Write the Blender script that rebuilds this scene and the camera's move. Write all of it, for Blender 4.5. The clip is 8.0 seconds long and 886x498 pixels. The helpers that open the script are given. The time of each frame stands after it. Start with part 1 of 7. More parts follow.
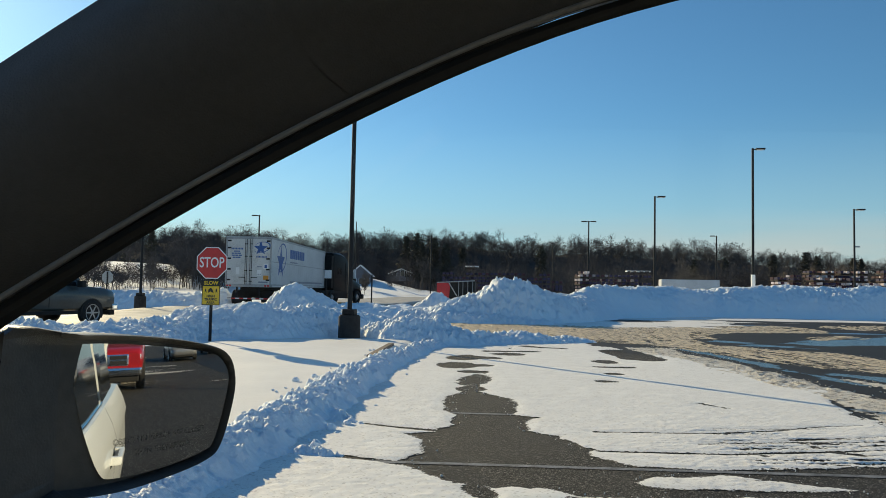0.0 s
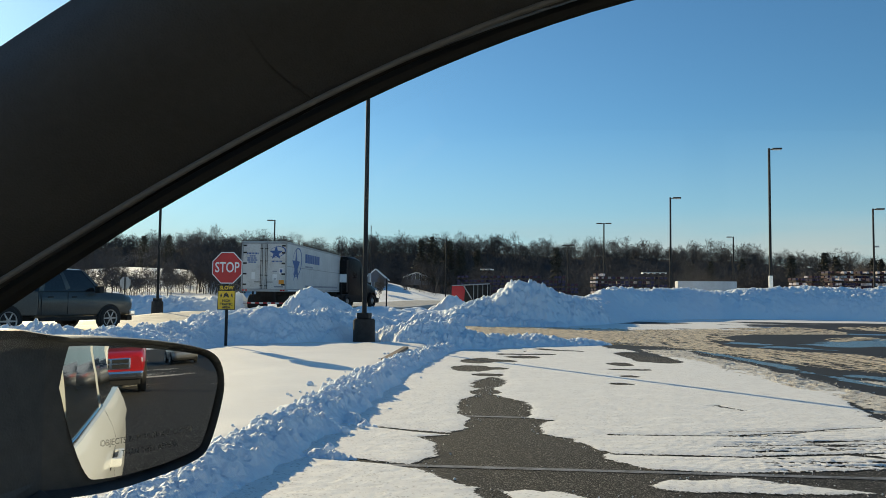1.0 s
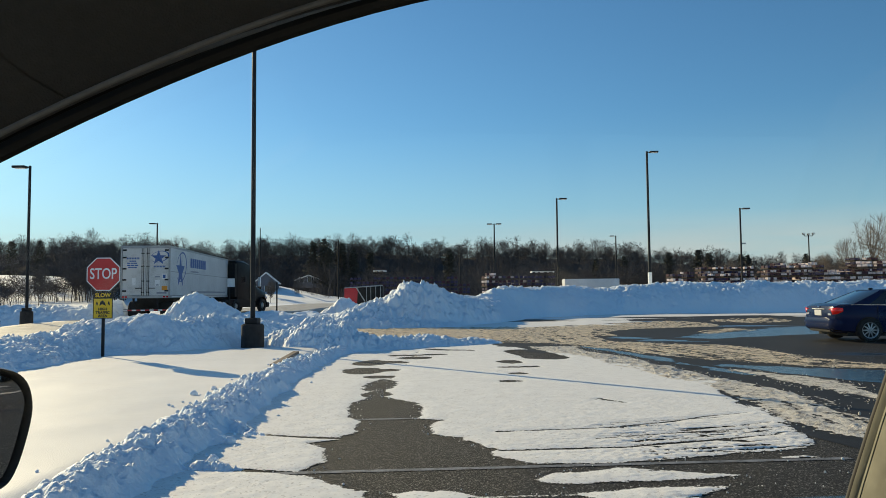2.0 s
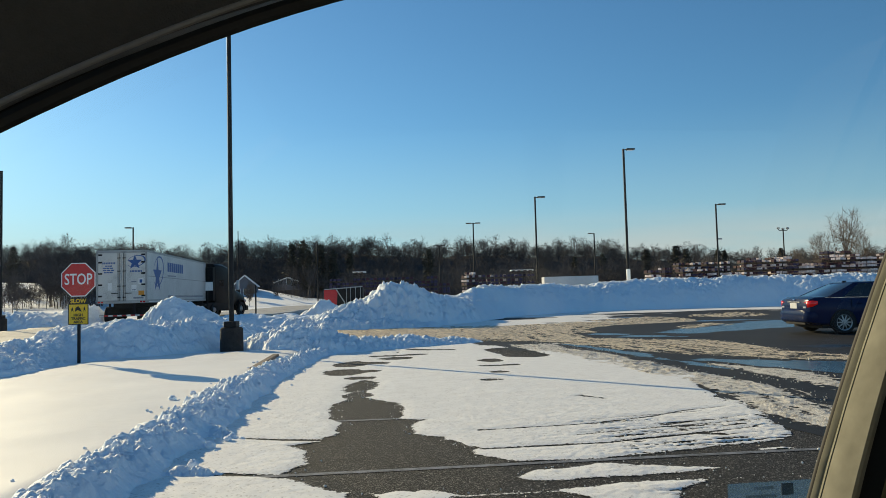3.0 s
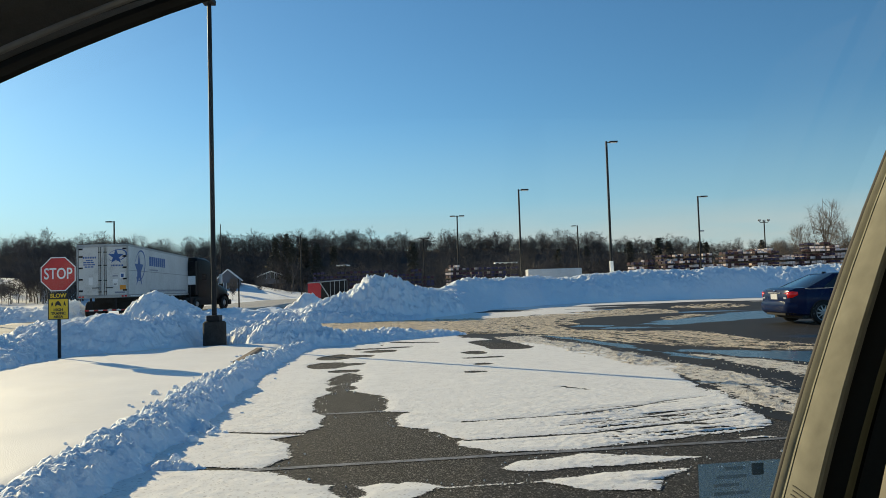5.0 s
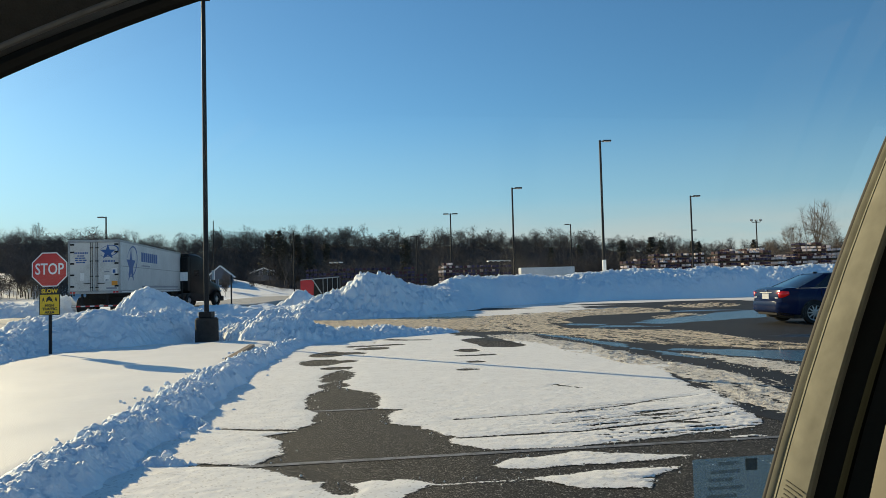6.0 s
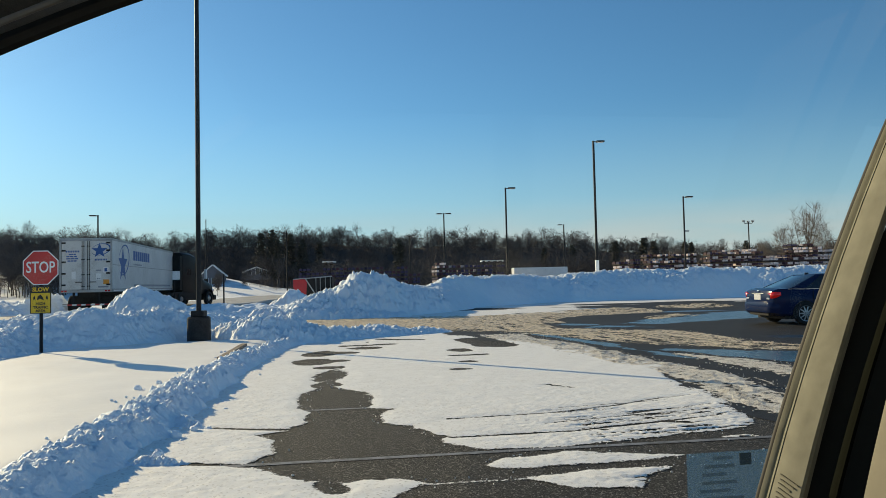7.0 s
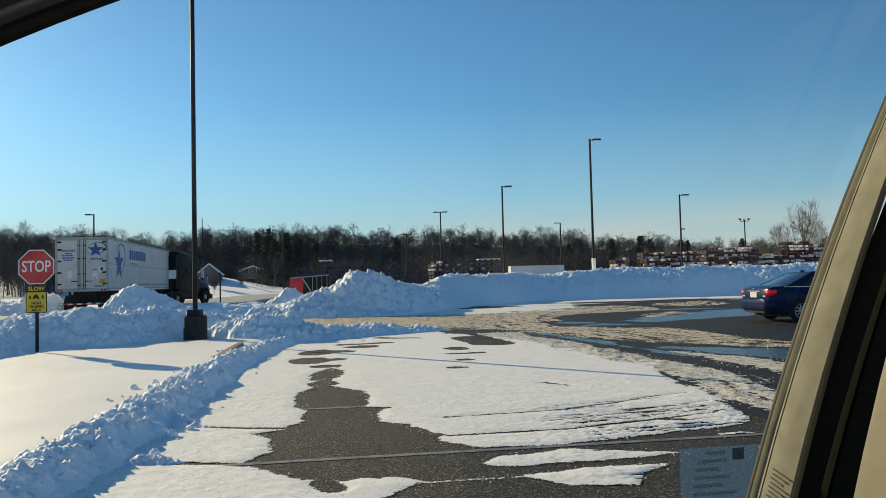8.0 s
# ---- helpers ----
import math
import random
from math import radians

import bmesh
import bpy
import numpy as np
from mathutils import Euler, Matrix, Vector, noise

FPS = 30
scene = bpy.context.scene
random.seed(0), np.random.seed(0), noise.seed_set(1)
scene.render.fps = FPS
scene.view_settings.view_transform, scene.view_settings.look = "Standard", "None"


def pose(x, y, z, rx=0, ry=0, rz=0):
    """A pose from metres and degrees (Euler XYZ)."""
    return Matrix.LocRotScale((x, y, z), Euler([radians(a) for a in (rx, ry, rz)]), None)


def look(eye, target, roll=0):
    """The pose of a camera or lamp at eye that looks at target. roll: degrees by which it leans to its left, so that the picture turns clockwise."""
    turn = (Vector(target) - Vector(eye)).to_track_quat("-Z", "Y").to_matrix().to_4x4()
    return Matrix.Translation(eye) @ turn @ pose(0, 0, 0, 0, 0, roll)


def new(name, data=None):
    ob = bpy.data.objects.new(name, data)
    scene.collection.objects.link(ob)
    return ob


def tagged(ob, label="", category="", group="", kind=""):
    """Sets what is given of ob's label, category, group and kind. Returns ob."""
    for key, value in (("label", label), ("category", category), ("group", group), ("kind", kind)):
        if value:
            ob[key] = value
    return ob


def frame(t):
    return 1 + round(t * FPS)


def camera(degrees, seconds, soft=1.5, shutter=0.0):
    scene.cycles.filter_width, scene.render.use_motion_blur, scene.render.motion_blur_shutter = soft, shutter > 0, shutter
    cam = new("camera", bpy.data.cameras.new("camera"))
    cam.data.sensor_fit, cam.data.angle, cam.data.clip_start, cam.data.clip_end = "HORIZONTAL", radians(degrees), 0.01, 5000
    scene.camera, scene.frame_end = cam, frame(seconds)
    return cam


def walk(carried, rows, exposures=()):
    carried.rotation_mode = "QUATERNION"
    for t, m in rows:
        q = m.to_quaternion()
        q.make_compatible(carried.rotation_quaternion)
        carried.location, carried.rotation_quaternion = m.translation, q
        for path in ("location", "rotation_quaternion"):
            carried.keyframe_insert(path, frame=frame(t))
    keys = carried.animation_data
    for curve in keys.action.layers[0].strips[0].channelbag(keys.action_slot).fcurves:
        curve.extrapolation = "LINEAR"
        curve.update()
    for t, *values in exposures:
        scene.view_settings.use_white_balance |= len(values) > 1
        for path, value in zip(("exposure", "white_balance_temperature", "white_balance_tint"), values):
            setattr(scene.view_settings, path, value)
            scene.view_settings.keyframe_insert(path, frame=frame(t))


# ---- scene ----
cam = camera(61.3, 8.0, soft=0.5)
PATH = [
    (0, (-0.1223, -0.3302, 1.4953), (-0.4468, 1.6404, 1.6031), 1.09),
    (0.5, (-0.1237, -0.3390, 1.4893), (-0.5467, 1.6125, 1.6022), 1.03),
    (1, (-0.0937, -0.3294, 1.4936), (-0.4577, 1.6338, 1.6096), 0.7),
    (1.5, (-0.0735, -0.3096, 1.5001), (-0.2886, 1.6752, 1.6189), 0.23),
    (2, (-0.0400, -0.3071, 1.4991), (-0.1206, 1.6877, 1.6192), -0.54),
    (3.5, (-0.0324, -0.3032, 1.4932), (-0.0518, 1.6933, 1.6094), -1.6),
    (4, (-0.0301, -0.3052, 1.4933), (-0.0368, 1.6918, 1.6029), -1.71),
    (4.5, (-0.0225, -0.2953, 1.4890), (-0.0170, 1.7020, 1.5931), -1.85),
    (6, (-0.0273, -0.3003, 1.4863), (0.0071, 1.6972, 1.5786), -1.48),
    (6.5, (-0.0256, -0.2960, 1.4847), (0.0174, 1.7014, 1.5773), -1.36),
    (7, (-0.0267, -0.2947, 1.4818), (0.0258, 1.7025, 1.5732), -1.29),
    (7.5, (-0.0238, -0.2918, 1.4816), (0.0330, 1.7053, 1.5722), -1.38),
    (8, (-0.0246, -0.2946, 1.4803), (0.0367, 1.7026, 1.5674), -1.41),
]
walk(cam, [(t, look(eye, aim, roll)) for t, eye, aim, roll in PATH], exposures=[(0.0, 0.12, 6500.0, 1.0), (8.0, 0.12, 6500.0, 1.0)])

# ---- daylight ----
SUN_TURN, SUN_UP = -46.0, 20.3
world = bpy.data.worlds.new("winter sky")
scene.world = world
world.use_nodes = True
wn = world.node_tree.nodes
sky = wn.new("ShaderNodeTexSky")
sky.sky_type, sky.sun_disc = "NISHITA", False
sky.sun_elevation, sky.sun_rotation = radians(SUN_UP), radians(SUN_TURN)
sky.air_density, sky.dust_density, sky.ozone_density = 1.0, 0.28, 5.0
wn["Background"].inputs["Strength"].default_value = 0.10
# a low bank of pale cloud along the horizon
wl = world.node_tree.links
wtc, wsep, wlow, wnoise, wthr, wmul, wside, wmul2, wmix = (wn.new(k) for k in ("ShaderNodeTexCoord", "ShaderNodeSeparateXYZ", "ShaderNodeMapRange", "ShaderNodeTexNoise", "ShaderNodeMapRange", "ShaderNodeMath", "ShaderNodeMapRange", "ShaderNodeMath", "ShaderNodeMixRGB"))
wl.new(wtc.outputs["Generated"], wsep.inputs[0])
for node, values in ((wlow, (0.035, 0.115, 0.75, 0.0)), (wthr, (0.30, 0.62, 0.35, 1.0)), (wside, (-0.35, 0.25, 0.6, 1.0))):
    node.interpolation_type = "SMOOTHSTEP"
    for k, v in zip(("From Min", "From Max", "To Min", "To Max"), values):
        node.inputs[k].default_value = v
wmap = wn.new("ShaderNodeMapping")
wmap.inputs["Scale"].default_value = (3.0, 3.0, 22.0)
wnoise.inputs["Scale"].default_value, wnoise.inputs["Detail"].default_value = 1.6, 5
wl.new(wtc.outputs["Generated"], wmap.inputs[0]), wl.new(wmap.outputs[0], wnoise.inputs["Vector"])
wl.new(wsep.outputs["Z"], wlow.inputs["Value"]), wl.new(wnoise.outputs[0], wthr.inputs["Value"]), wl.new(wsep.outputs["X"], wside.inputs["Value"])
wmul.operation = wmul2.operation = "MULTIPLY"
wl.new(wlow.outputs[0], wmul.inputs[0]), wl.new(wthr.outputs[0], wmul.inputs[1])
wl.new(wmul.outputs[0], wmul2.inputs[0]), wl.new(wside.outputs[0], wmul2.inputs[1])
wtint = wn.new("ShaderNodeMixRGB")
wtint.blend_type, wtint.inputs[0].default_value, wtint.inputs[2].default_value = "MULTIPLY", 1.0, (0.82, 1.02, 1.06, 1)
wl.new(sky.outputs[0], wtint.inputs[1])
whaze, wrise = wn.new("ShaderNodeMixRGB"), wn.new("ShaderNodeMapRange")
wrise.interpolation_type = "SMOOTHSTEP"
for k, v in zip(("From Min", "From Max", "To Min", "To Max"), (-0.02, 0.24, 0.70, 0.0)):
    wrise.inputs[k].default_value = v
wl.new(wsep.outputs["Z"], wrise.inputs["Value"]), wl.new(wrise.outputs[0], whaze.inputs[0]), wl.new(wtint.outputs[0], whaze.inputs[1])
whaze.inputs[2].default_value = (3.75, 5.2, 6.1, 1)
wl.new(wmul2.outputs[0], wmix.inputs[0]), wl.new(whaze.outputs[0], wmix.inputs[1])
wmix.inputs[2].default_value = (5.6, 5.35, 5.2, 1)
wl.new(wmix.outputs[0], wn["Background"].inputs["Color"])
to_sun = Vector((math.sin(radians(SUN_TURN)) * math.cos(radians(SUN_UP)), math.cos(radians(SUN_TURN)) * math.cos(radians(SUN_UP)), math.sin(radians(SUN_UP))))
sun = new("sun", bpy.data.lights.new("sun", "SUN"))
sun.data.energy, sun.data.angle, sun.data.color = 5.2, radians(0.4), (1.0, 0.78, 0.49)
sun.matrix_world = look(to_sun * 200, (0, 0, 0))


# ---- materials ----
def material(name, colour, rough=0.6, metal=0.0, scale=0.0, vary=0.25, bump=0.0, bump_scale=None, second=None, spread=(0.35, 0.65), coat=0.0, object_space=True, glow=None, spec=0.5):
    """A surface with colour varied at two scales and a fine relief."""
    m = bpy.data.materials.new(name)
    m.use_nodes = True
    nt, b = m.node_tree, m.node_tree.nodes["Principled BSDF"]
    b.inputs["Base Color"].default_value = (*colour, 1)
    b.inputs["Roughness"].default_value, b.inputs["Metallic"].default_value = rough, metal
    b.inputs["Coat Weight"].default_value = coat
    b.inputs["Coat Roughness"].default_value = 0.06
    b.inputs["Specular IOR Level"].default_value = spec
    if glow:
        b.inputs["Emission Color"].default_value = (*glow[0], 1)
        b.inputs["Emission Strength"].default_value = glow[1]
    if scale:
        tc = nt.nodes.new("ShaderNodeTexCoord")
        source = tc.outputs["Object"]
        big, fine = nt.nodes.new("ShaderNodeTexNoise"), nt.nodes.new("ShaderNodeTexNoise")
        big.inputs["Scale"].default_value, fine.inputs["Scale"].default_value = scale, scale * 9
        big.inputs["Detail"].default_value, fine.inputs["Detail"].default_value = 5, 4
        for n_ in (big, fine):
            nt.links.new(source, n_.inputs["Vector"])
        add = nt.nodes.new("ShaderNodeMix")
        add.inputs[0].default_value = 0.4
        nt.links.new(big.outputs[0], add.inputs[2]), nt.links.new(fine.outputs[0], add.inputs[3])
        ramp = nt.nodes.new("ShaderNodeValToRGB")
        dark = second or tuple(c * (1 - vary) for c in colour)
        light = colour if second else tuple(min(1, c * (1 + vary * 0.6)) for c in colour)
        ramp.color_ramp.elements[0].position, ramp.color_ramp.elements[1].position = spread
        ramp.color_ramp.elements[0].color, ramp.color_ramp.elements[1].color = (*dark, 1), (*light, 1)
        nt.links.new(add.outputs[0], ramp.inputs[0]), nt.links.new(ramp.outputs[0], b.inputs["Base Color"])
        if bump:
            bp, tex = nt.nodes.new("ShaderNodeBump"), nt.nodes.new("ShaderNodeTexNoise")
            tex.inputs["Scale"].default_value, tex.inputs["Detail"].default_value = bump_scale or scale * 12, 6
            bp.inputs["Strength"].default_value, bp.inputs["Distance"].default_value = 1.0, bump
            nt.links.new(source, tex.inputs["Vector"]), nt.links.new(tex.outputs[0], bp.inputs["Height"])
            nt.links.new(bp.outputs[0], b.inputs["Normal"])
    return m


SNOW = material("snow", (0.85, 0.82, 0.775), 0.6, scale=1.2, vary=0.05, bump=0.004, bump_scale=70)
THIN_SNOW = material("thin grainy snow", (0.92, 0.90, 0.865), 0.7, scale=4.0, second=(0.80, 0.78, 0.745), spread=(0.3, 0.6), bump=0.0042, bump_scale=140)
# blue base tint puts sky-blue shade into the heaps' colour
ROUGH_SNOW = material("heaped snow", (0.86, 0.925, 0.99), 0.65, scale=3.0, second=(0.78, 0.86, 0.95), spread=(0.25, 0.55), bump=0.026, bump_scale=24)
ROAD_SNOW = material("packed grey road snow", (0.50, 0.46, 0.40), 0.6, scale=0.9, second=(0.26, 0.235, 0.20), spread=(0.36, 0.6), bump=0.03, bump_scale=10)
DIRTY_SNOW = material("dirty packed snow", (0.74, 0.69, 0.60), 0.6, scale=1.6, second=(0.42, 0.37, 0.30), bump=0.03, bump_scale=18)
SLUSH = material("brown slush", (0.80, 0.66, 0.45), 0.5, scale=6.0, second=(0.12, 0.085, 0.052), spread=(0.38, 0.53), bump=0.055, bump_scale=20)
PALE_SLUSH = material("pale slush", (0.82, 0.76, 0.66), 0.55, scale=6.5, second=(0.17, 0.132, 0.095), spread=(0.34, 0.52), bump=0.045, bump_scale=45)
FAR_SNOW = material("snowy land", (0.84, 0.86, 0.88), 0.7, scale=0.05, second=(0.60, 0.60, 0.60), spread=(0.25, 0.45), bump=0.1, bump_scale=0.8)
PAINT_LINE = material("worn line paint", (0.21, 0.215, 0.23), 0.7, scale=6.0, second=(0.07, 0.07, 0.07), spread=(0.40, 0.56))
# base colour carries the footing's backlit shade; the blotches are stains
CONCRETE = material("stained shade-dark concrete", (0.038, 0.034, 0.032), 0.9, scale=3.0, vary=0.55, bump=0.004)
KERB = material("kerb stone", (0.17, 0.13, 0.10), 0.85, scale=4.0, vary=0.3, bump=0.004)
DARK_METAL = material("dark bronze metal", (0.016, 0.016, 0.018), 0.55, 0.0, scale=2.0, vary=0.3, spec=0.25)
GREY_METAL = material("galvanised metal", (0.35, 0.36, 0.37), 0.45, 0.8, scale=3.0, vary=0.2)
CHROME = material("chrome", (0.75, 0.75, 0.76), 0.12, 1.0)
LENS = material("lamp lens", (0.7, 0.7, 0.68), 0.3)
SIGN_RED = material("red sign sheeting", (0.52, 0.03, 0.03), 0.4, scale=4.0, vary=0.12)
SIGN_WHITE = material("white sign sheeting", (0.80, 0.80, 0.80), 0.4, scale=4.0, vary=0.08)
SIGN_YELLOW = material("yellow sign sheeting", (0.78, 0.52, 0.02), 0.4, scale=5.0, vary=0.12)
BLACK_PAINT = material("black sign paint", (0.015, 0.015, 0.015), 0.5)
TRAILER_WHITE = material("white trailer paint", (0.60, 0.61, 0.62), 0.4, scale=0.7, vary=0.14, bump=0.002, bump_scale=2.0)
TRAILER_REAR = material("grimy white door paint", (0.62, 0.62, 0.61), 0.5, scale=1.6, second=(0.36, 0.35, 0.33), spread=(0.25, 0.5))
BLUE_GRAPHIC = material("blue graphic", (0.03, 0.10, 0.32), 0.45, scale=1.5, vary=0.12)
GREY_GRAPHIC = material("grey lettering", (0.22, 0.24, 0.30), 0.5)
ORANGE = material("orange placard", (0.75, 0.30, 0.03), 0.5)
TRIM_STEEL = material("trailer rail", (0.38, 0.39, 0.40), 0.5, 0.5, scale=2, vary=0.25)
RUBBER = material("tyre rubber", (0.018, 0.018, 0.018), 0.85, scale=6, vary=0.3)
UNDERBODY = material("grimy underbody", (0.02, 0.019, 0.018), 0.9, scale=3, vary=0.4)
CAB_BROWN = material("dark grey cab paint", (0.013, 0.014, 0.015), 0.4, scale=1.2, vary=0.25, spec=0.15)
CAR_BLUE = material("dark blue car paint", (0.009, 0.019, 0.066), 0.2, 0.0, scale=1.5, vary=0.2, spec=0.14)
PICKUP_GREY = material("grey green pickup paint", (0.055, 0.065, 0.065), 0.35, 0.2, scale=1.5, vary=0.2, coat=0.5)
CAR_RED = material("red pickup paint", (0.34, 0.008, 0.010), 0.3, 0.1, scale=1.5, vary=0.2, coat=0.6)
CAR_SILVER = material("silver car paint", (0.22, 0.22, 0.23), 0.35, 0.5, scale=1.5, vary=0.15, coat=0.5)
CAR_WHITE = material("white car paint", (0.74, 0.74, 0.72), 0.3, scale=1.2, vary=0.06, coat=0.6)
TINTED = material("dark window glass", (0.012, 0.015, 0.018), 0.06, 0.0, coat=0.3)
BRAKE_LIT = material("lit red lamp", (0.5, 0.01, 0.01), 0.2, coat=0.6, glow=((1.0, 0.01, 0.01), 0.12))
TAIL_RED = material("red tail lamp", (0.55, 0.01, 0.01), 0.2, coat=0.6)
HEAD_LAMP = material("clear head lamp", (0.65, 0.66, 0.67), 0.15, 0.4, coat=0.6)
PLATE = material("licence plate", (0.55, 0.56, 0.58), 0.5)
ALLOY = material("alloy rim", (0.42, 0.43, 0.45), 0.35, 0.8, scale=6, vary=0.2)
# paler than PILLAR: puts the rounded trim edge's highlight into colour
HIGHLIGHT_BEAD = material("grey trim highlight bead", (0.19, 0.182, 0.178), 0.5, scale=20, vary=0.2)
PILLAR = material("grey pillar trim", (0.072, 0.072, 0.074), 0.75, scale=25, vary=0.12, bump=0.0006, bump_scale=900)
BEIGE_TRIM = material("beige door trim", (0.205, 0.203, 0.163), 0.75, scale=9, vary=0.3, bump=0.00004, bump_scale=500, spec=0.15)
COVER_BEIGE = material("pale beige pillar cover", (0.22, 0.205, 0.16), 0.75, scale=10, vary=0.15, spec=0.2)
EDGE_TRIM = material("dark olive edge trim", (0.010, 0.011, 0.0085), 1.0, scale=12, vary=0.2, spec=0.0)
LABEL_PRINT = material("olive label print", (0.105, 0.105, 0.08), 0.7)
SEAL = material("black weatherstrip", (0.012, 0.012, 0.012), 0.7, scale=30, vary=0.3)
HEADLINER = material("dark headliner cloth", (0.07, 0.068, 0.065), 0.95, scale=20, vary=0.2)
MIRROR_SHELL = material("black mirror shell", (0.075, 0.075, 0.076), 0.45, scale=12, vary=0.3, bump=0.0004, bump_scale=500)
MIRROR_GLASS = material("mirror glass", (0.82, 0.84, 0.84), 0.015, 1.0)
CRATE_RED = material("weathered purple red crate", (0.065, 0.022, 0.034), 0.75, scale=1.0, vary=0.5)
CRATE_DARK = material("dark violet crate", (0.048, 0.038, 0.085), 0.75, scale=1.0, vary=0.5)
CRATE_TAN = material("pale crate end", (0.82, 0.69, 0.65), 0.75, scale=1.0, vary=0.35)
PALLET_WOOD = material("pallet wood", (0.07, 0.05, 0.04), 0.85, scale=2.0, vary=0.4)
RED_BIN = material("red container paint", (0.42, 0.02, 0.03), 0.5, scale=1, vary=0.2)
BARK = material("grey brown bark", (0.12, 0.104, 0.096), 0.95, scale=0.6, vary=0.4)
TWIG = material("brown twigs", (0.094, 0.080, 0.077), 0.95, scale=0.05, second=(0.066, 0.057, 0.056), spread=(0.4, 0.6))
NEEDLES = material("dark pine needles", (0.075, 0.070, 0.052), 0.9, scale=0.3, vary=0.5)
WOOD_FLOOR = material("woodland hillside", (0.062, 0.052, 0.048), 1.0, scale=0.25, second=(0.034, 0.030, 0.029), spread=(0.35, 0.65))
HOUSE_WALL = material("house siding", (0.15, 0.15, 0.17), 0.8, scale=1, vary=0.15)
HOUSE_RED = material("barn red siding", (0.26, 0.05, 0.04), 0.8, scale=1, vary=0.2)


def speckled(m, scale, light, level):
    """Scatters small pale stones over a material's colour."""
    nt, b = m.node_tree, m.node_tree.nodes["Principled BSDF"]
    link = b.inputs["Base Color"].links[0]
    base = link.from_socket
    tc, vor, ramp, mix = (nt.nodes.new(k) for k in ("ShaderNodeTexCoord", "ShaderNodeTexVoronoi", "ShaderNodeValToRGB", "ShaderNodeMixRGB"))
    vor.inputs["Scale"].default_value = scale
    nt.links.new(tc.outputs["Object"], vor.inputs["Vector"])
    sep = nt.nodes.new("ShaderNodeSeparateColor")
    nt.links.new(vor.outputs["Color"], sep.inputs[0])
    ramp.color_ramp.elements[0].position, ramp.color_ramp.elements[1].position = level, min(1.0, level + 0.3)
    nt.links.new(sep.outputs[0], ramp.inputs[0]), nt.links.new(ramp.outputs[0], mix.inputs[0])
    mix.inputs[2].default_value = (*light, 1)
    nt.links.new(base, mix.inputs[1]), nt.links.new(mix.outputs[0], b.inputs["Base Color"])


def wet_asphalt():
    """Asphalt with aggregate grain, dry in the stalls and wet with standing meltwater in the lane, where a stretched noise names the puddles."""
    m = material("asphalt", (0.0165, 0.0155, 0.0145), 0.8, scale=0.9, second=(0.008, 0.0075, 0.007), spread=(0.38, 0.60), bump=0.006, bump_scale=150, spec=0.2)
    speckled(m, 170.0, (0.070, 0.066, 0.060), 0.55)
    speckled(m, 95.0, (0.28, 0.26, 0.235), 0.85)
    return m


ASPHALT = wet_asphalt()


def make_wet():
    m = material("wet asphalt", (0.024, 0.022, 0.020), 0.3, scale=0.8, second=(0.010, 0.0095, 0.009), spec=0.26)
    nt, b = m.node_tree, m.node_tree.nodes["Principled BSDF"]
    tc, mp, nz, ramp = (nt.nodes.new(k) for k in ("ShaderNodeTexCoord", "ShaderNodeMapping", "ShaderNodeTexNoise", "ShaderNodeValToRGB"))
    mp.inputs["Rotation"].default_value = (0, 0, radians(25))
    mp.inputs["Scale"].default_value = (0.11, 0.26, 1)
    nz.inputs["Scale"].default_value, nz.inputs["Detail"].default_value = 1.0, 4
    ramp.color_ramp.elements[0].position, ramp.color_ramp.elements[1].position = 0.31, 0.39
    ramp.color_ramp.elements[0].color, ramp.color_ramp.elements[1].color = (0.06, 0.06, 0.06, 1), (0.7, 0.7, 0.7, 1)
    nt.links.new(tc.outputs["Object"], mp.inputs[0]), nt.links.new(mp.outputs[0], nz.inputs["Vector"])
    nt.links.new(nz.outputs[0], ramp.inputs[0]), nt.links.new(ramp.outputs[0], b.inputs["Roughness"])
    bp, tex = nt.nodes.new("ShaderNodeBump"), nt.nodes.new("ShaderNodeTexNoise")
    tex.inputs["Scale"].default_value, bp.inputs["Distance"].default_value = 60, 0.003
    nt.links.new(tc.outputs["Object"], tex.inputs["Vector"]), nt.links.new(tex.outputs[0], bp.inputs["Height"])
    nt.links.new(ramp.outputs[0], bp.inputs["Strength"]), nt.links.new(bp.outputs[0], b.inputs["Normal"])
    return m


WET = make_wet()
WATER = material("standing meltwater", (0.014, 0.014, 0.015), 0.2, scale=3.0, vary=0.2, bump=0.012, bump_scale=6, spec=0.2)


def pane_glass():
    """Clear glass: lets light straight through and mirrors a little, more at a slant."""
    m = bpy.data.materials.new("window glass")
    m.use_nodes = True
    nt = m.node_tree
    nt.nodes.remove(nt.nodes["Principled BSDF"])
    clear, gloss, mix, fres = (nt.nodes.new(k) for k in ("ShaderNodeBsdfTransparent", "ShaderNodeBsdfGlossy", "ShaderNodeMixShader", "ShaderNodeFresnel"))
    gloss.inputs["Roughness"].default_value, fres.inputs["IOR"].default_value = 0.01, 1.30
    clear.inputs["Color"].default_value = (0.97, 0.985, 0.98, 1)
    nt.links.new(fres.outputs[0], mix.inputs[0]), nt.links.new(clear.outputs[0], mix.inputs[1]), nt.links.new(gloss.outputs[0], mix.inputs[2])
    nt.links.new(mix.outputs[0], nt.nodes["Material Output"].inputs["Surface"])
    return m


PANE = pane_glass()


def see_through(name, colour, share):
    m = bpy.data.materials.new(name)
    m.use_nodes = True
    nt = m.node_tree
    b = nt.nodes["Principled BSDF"]
    b.inputs["Base Color"].default_value = (*colour, 1)
    b.inputs["Roughness"].default_value = 0.7
    b.inputs["Alpha"].default_value = share
    return m


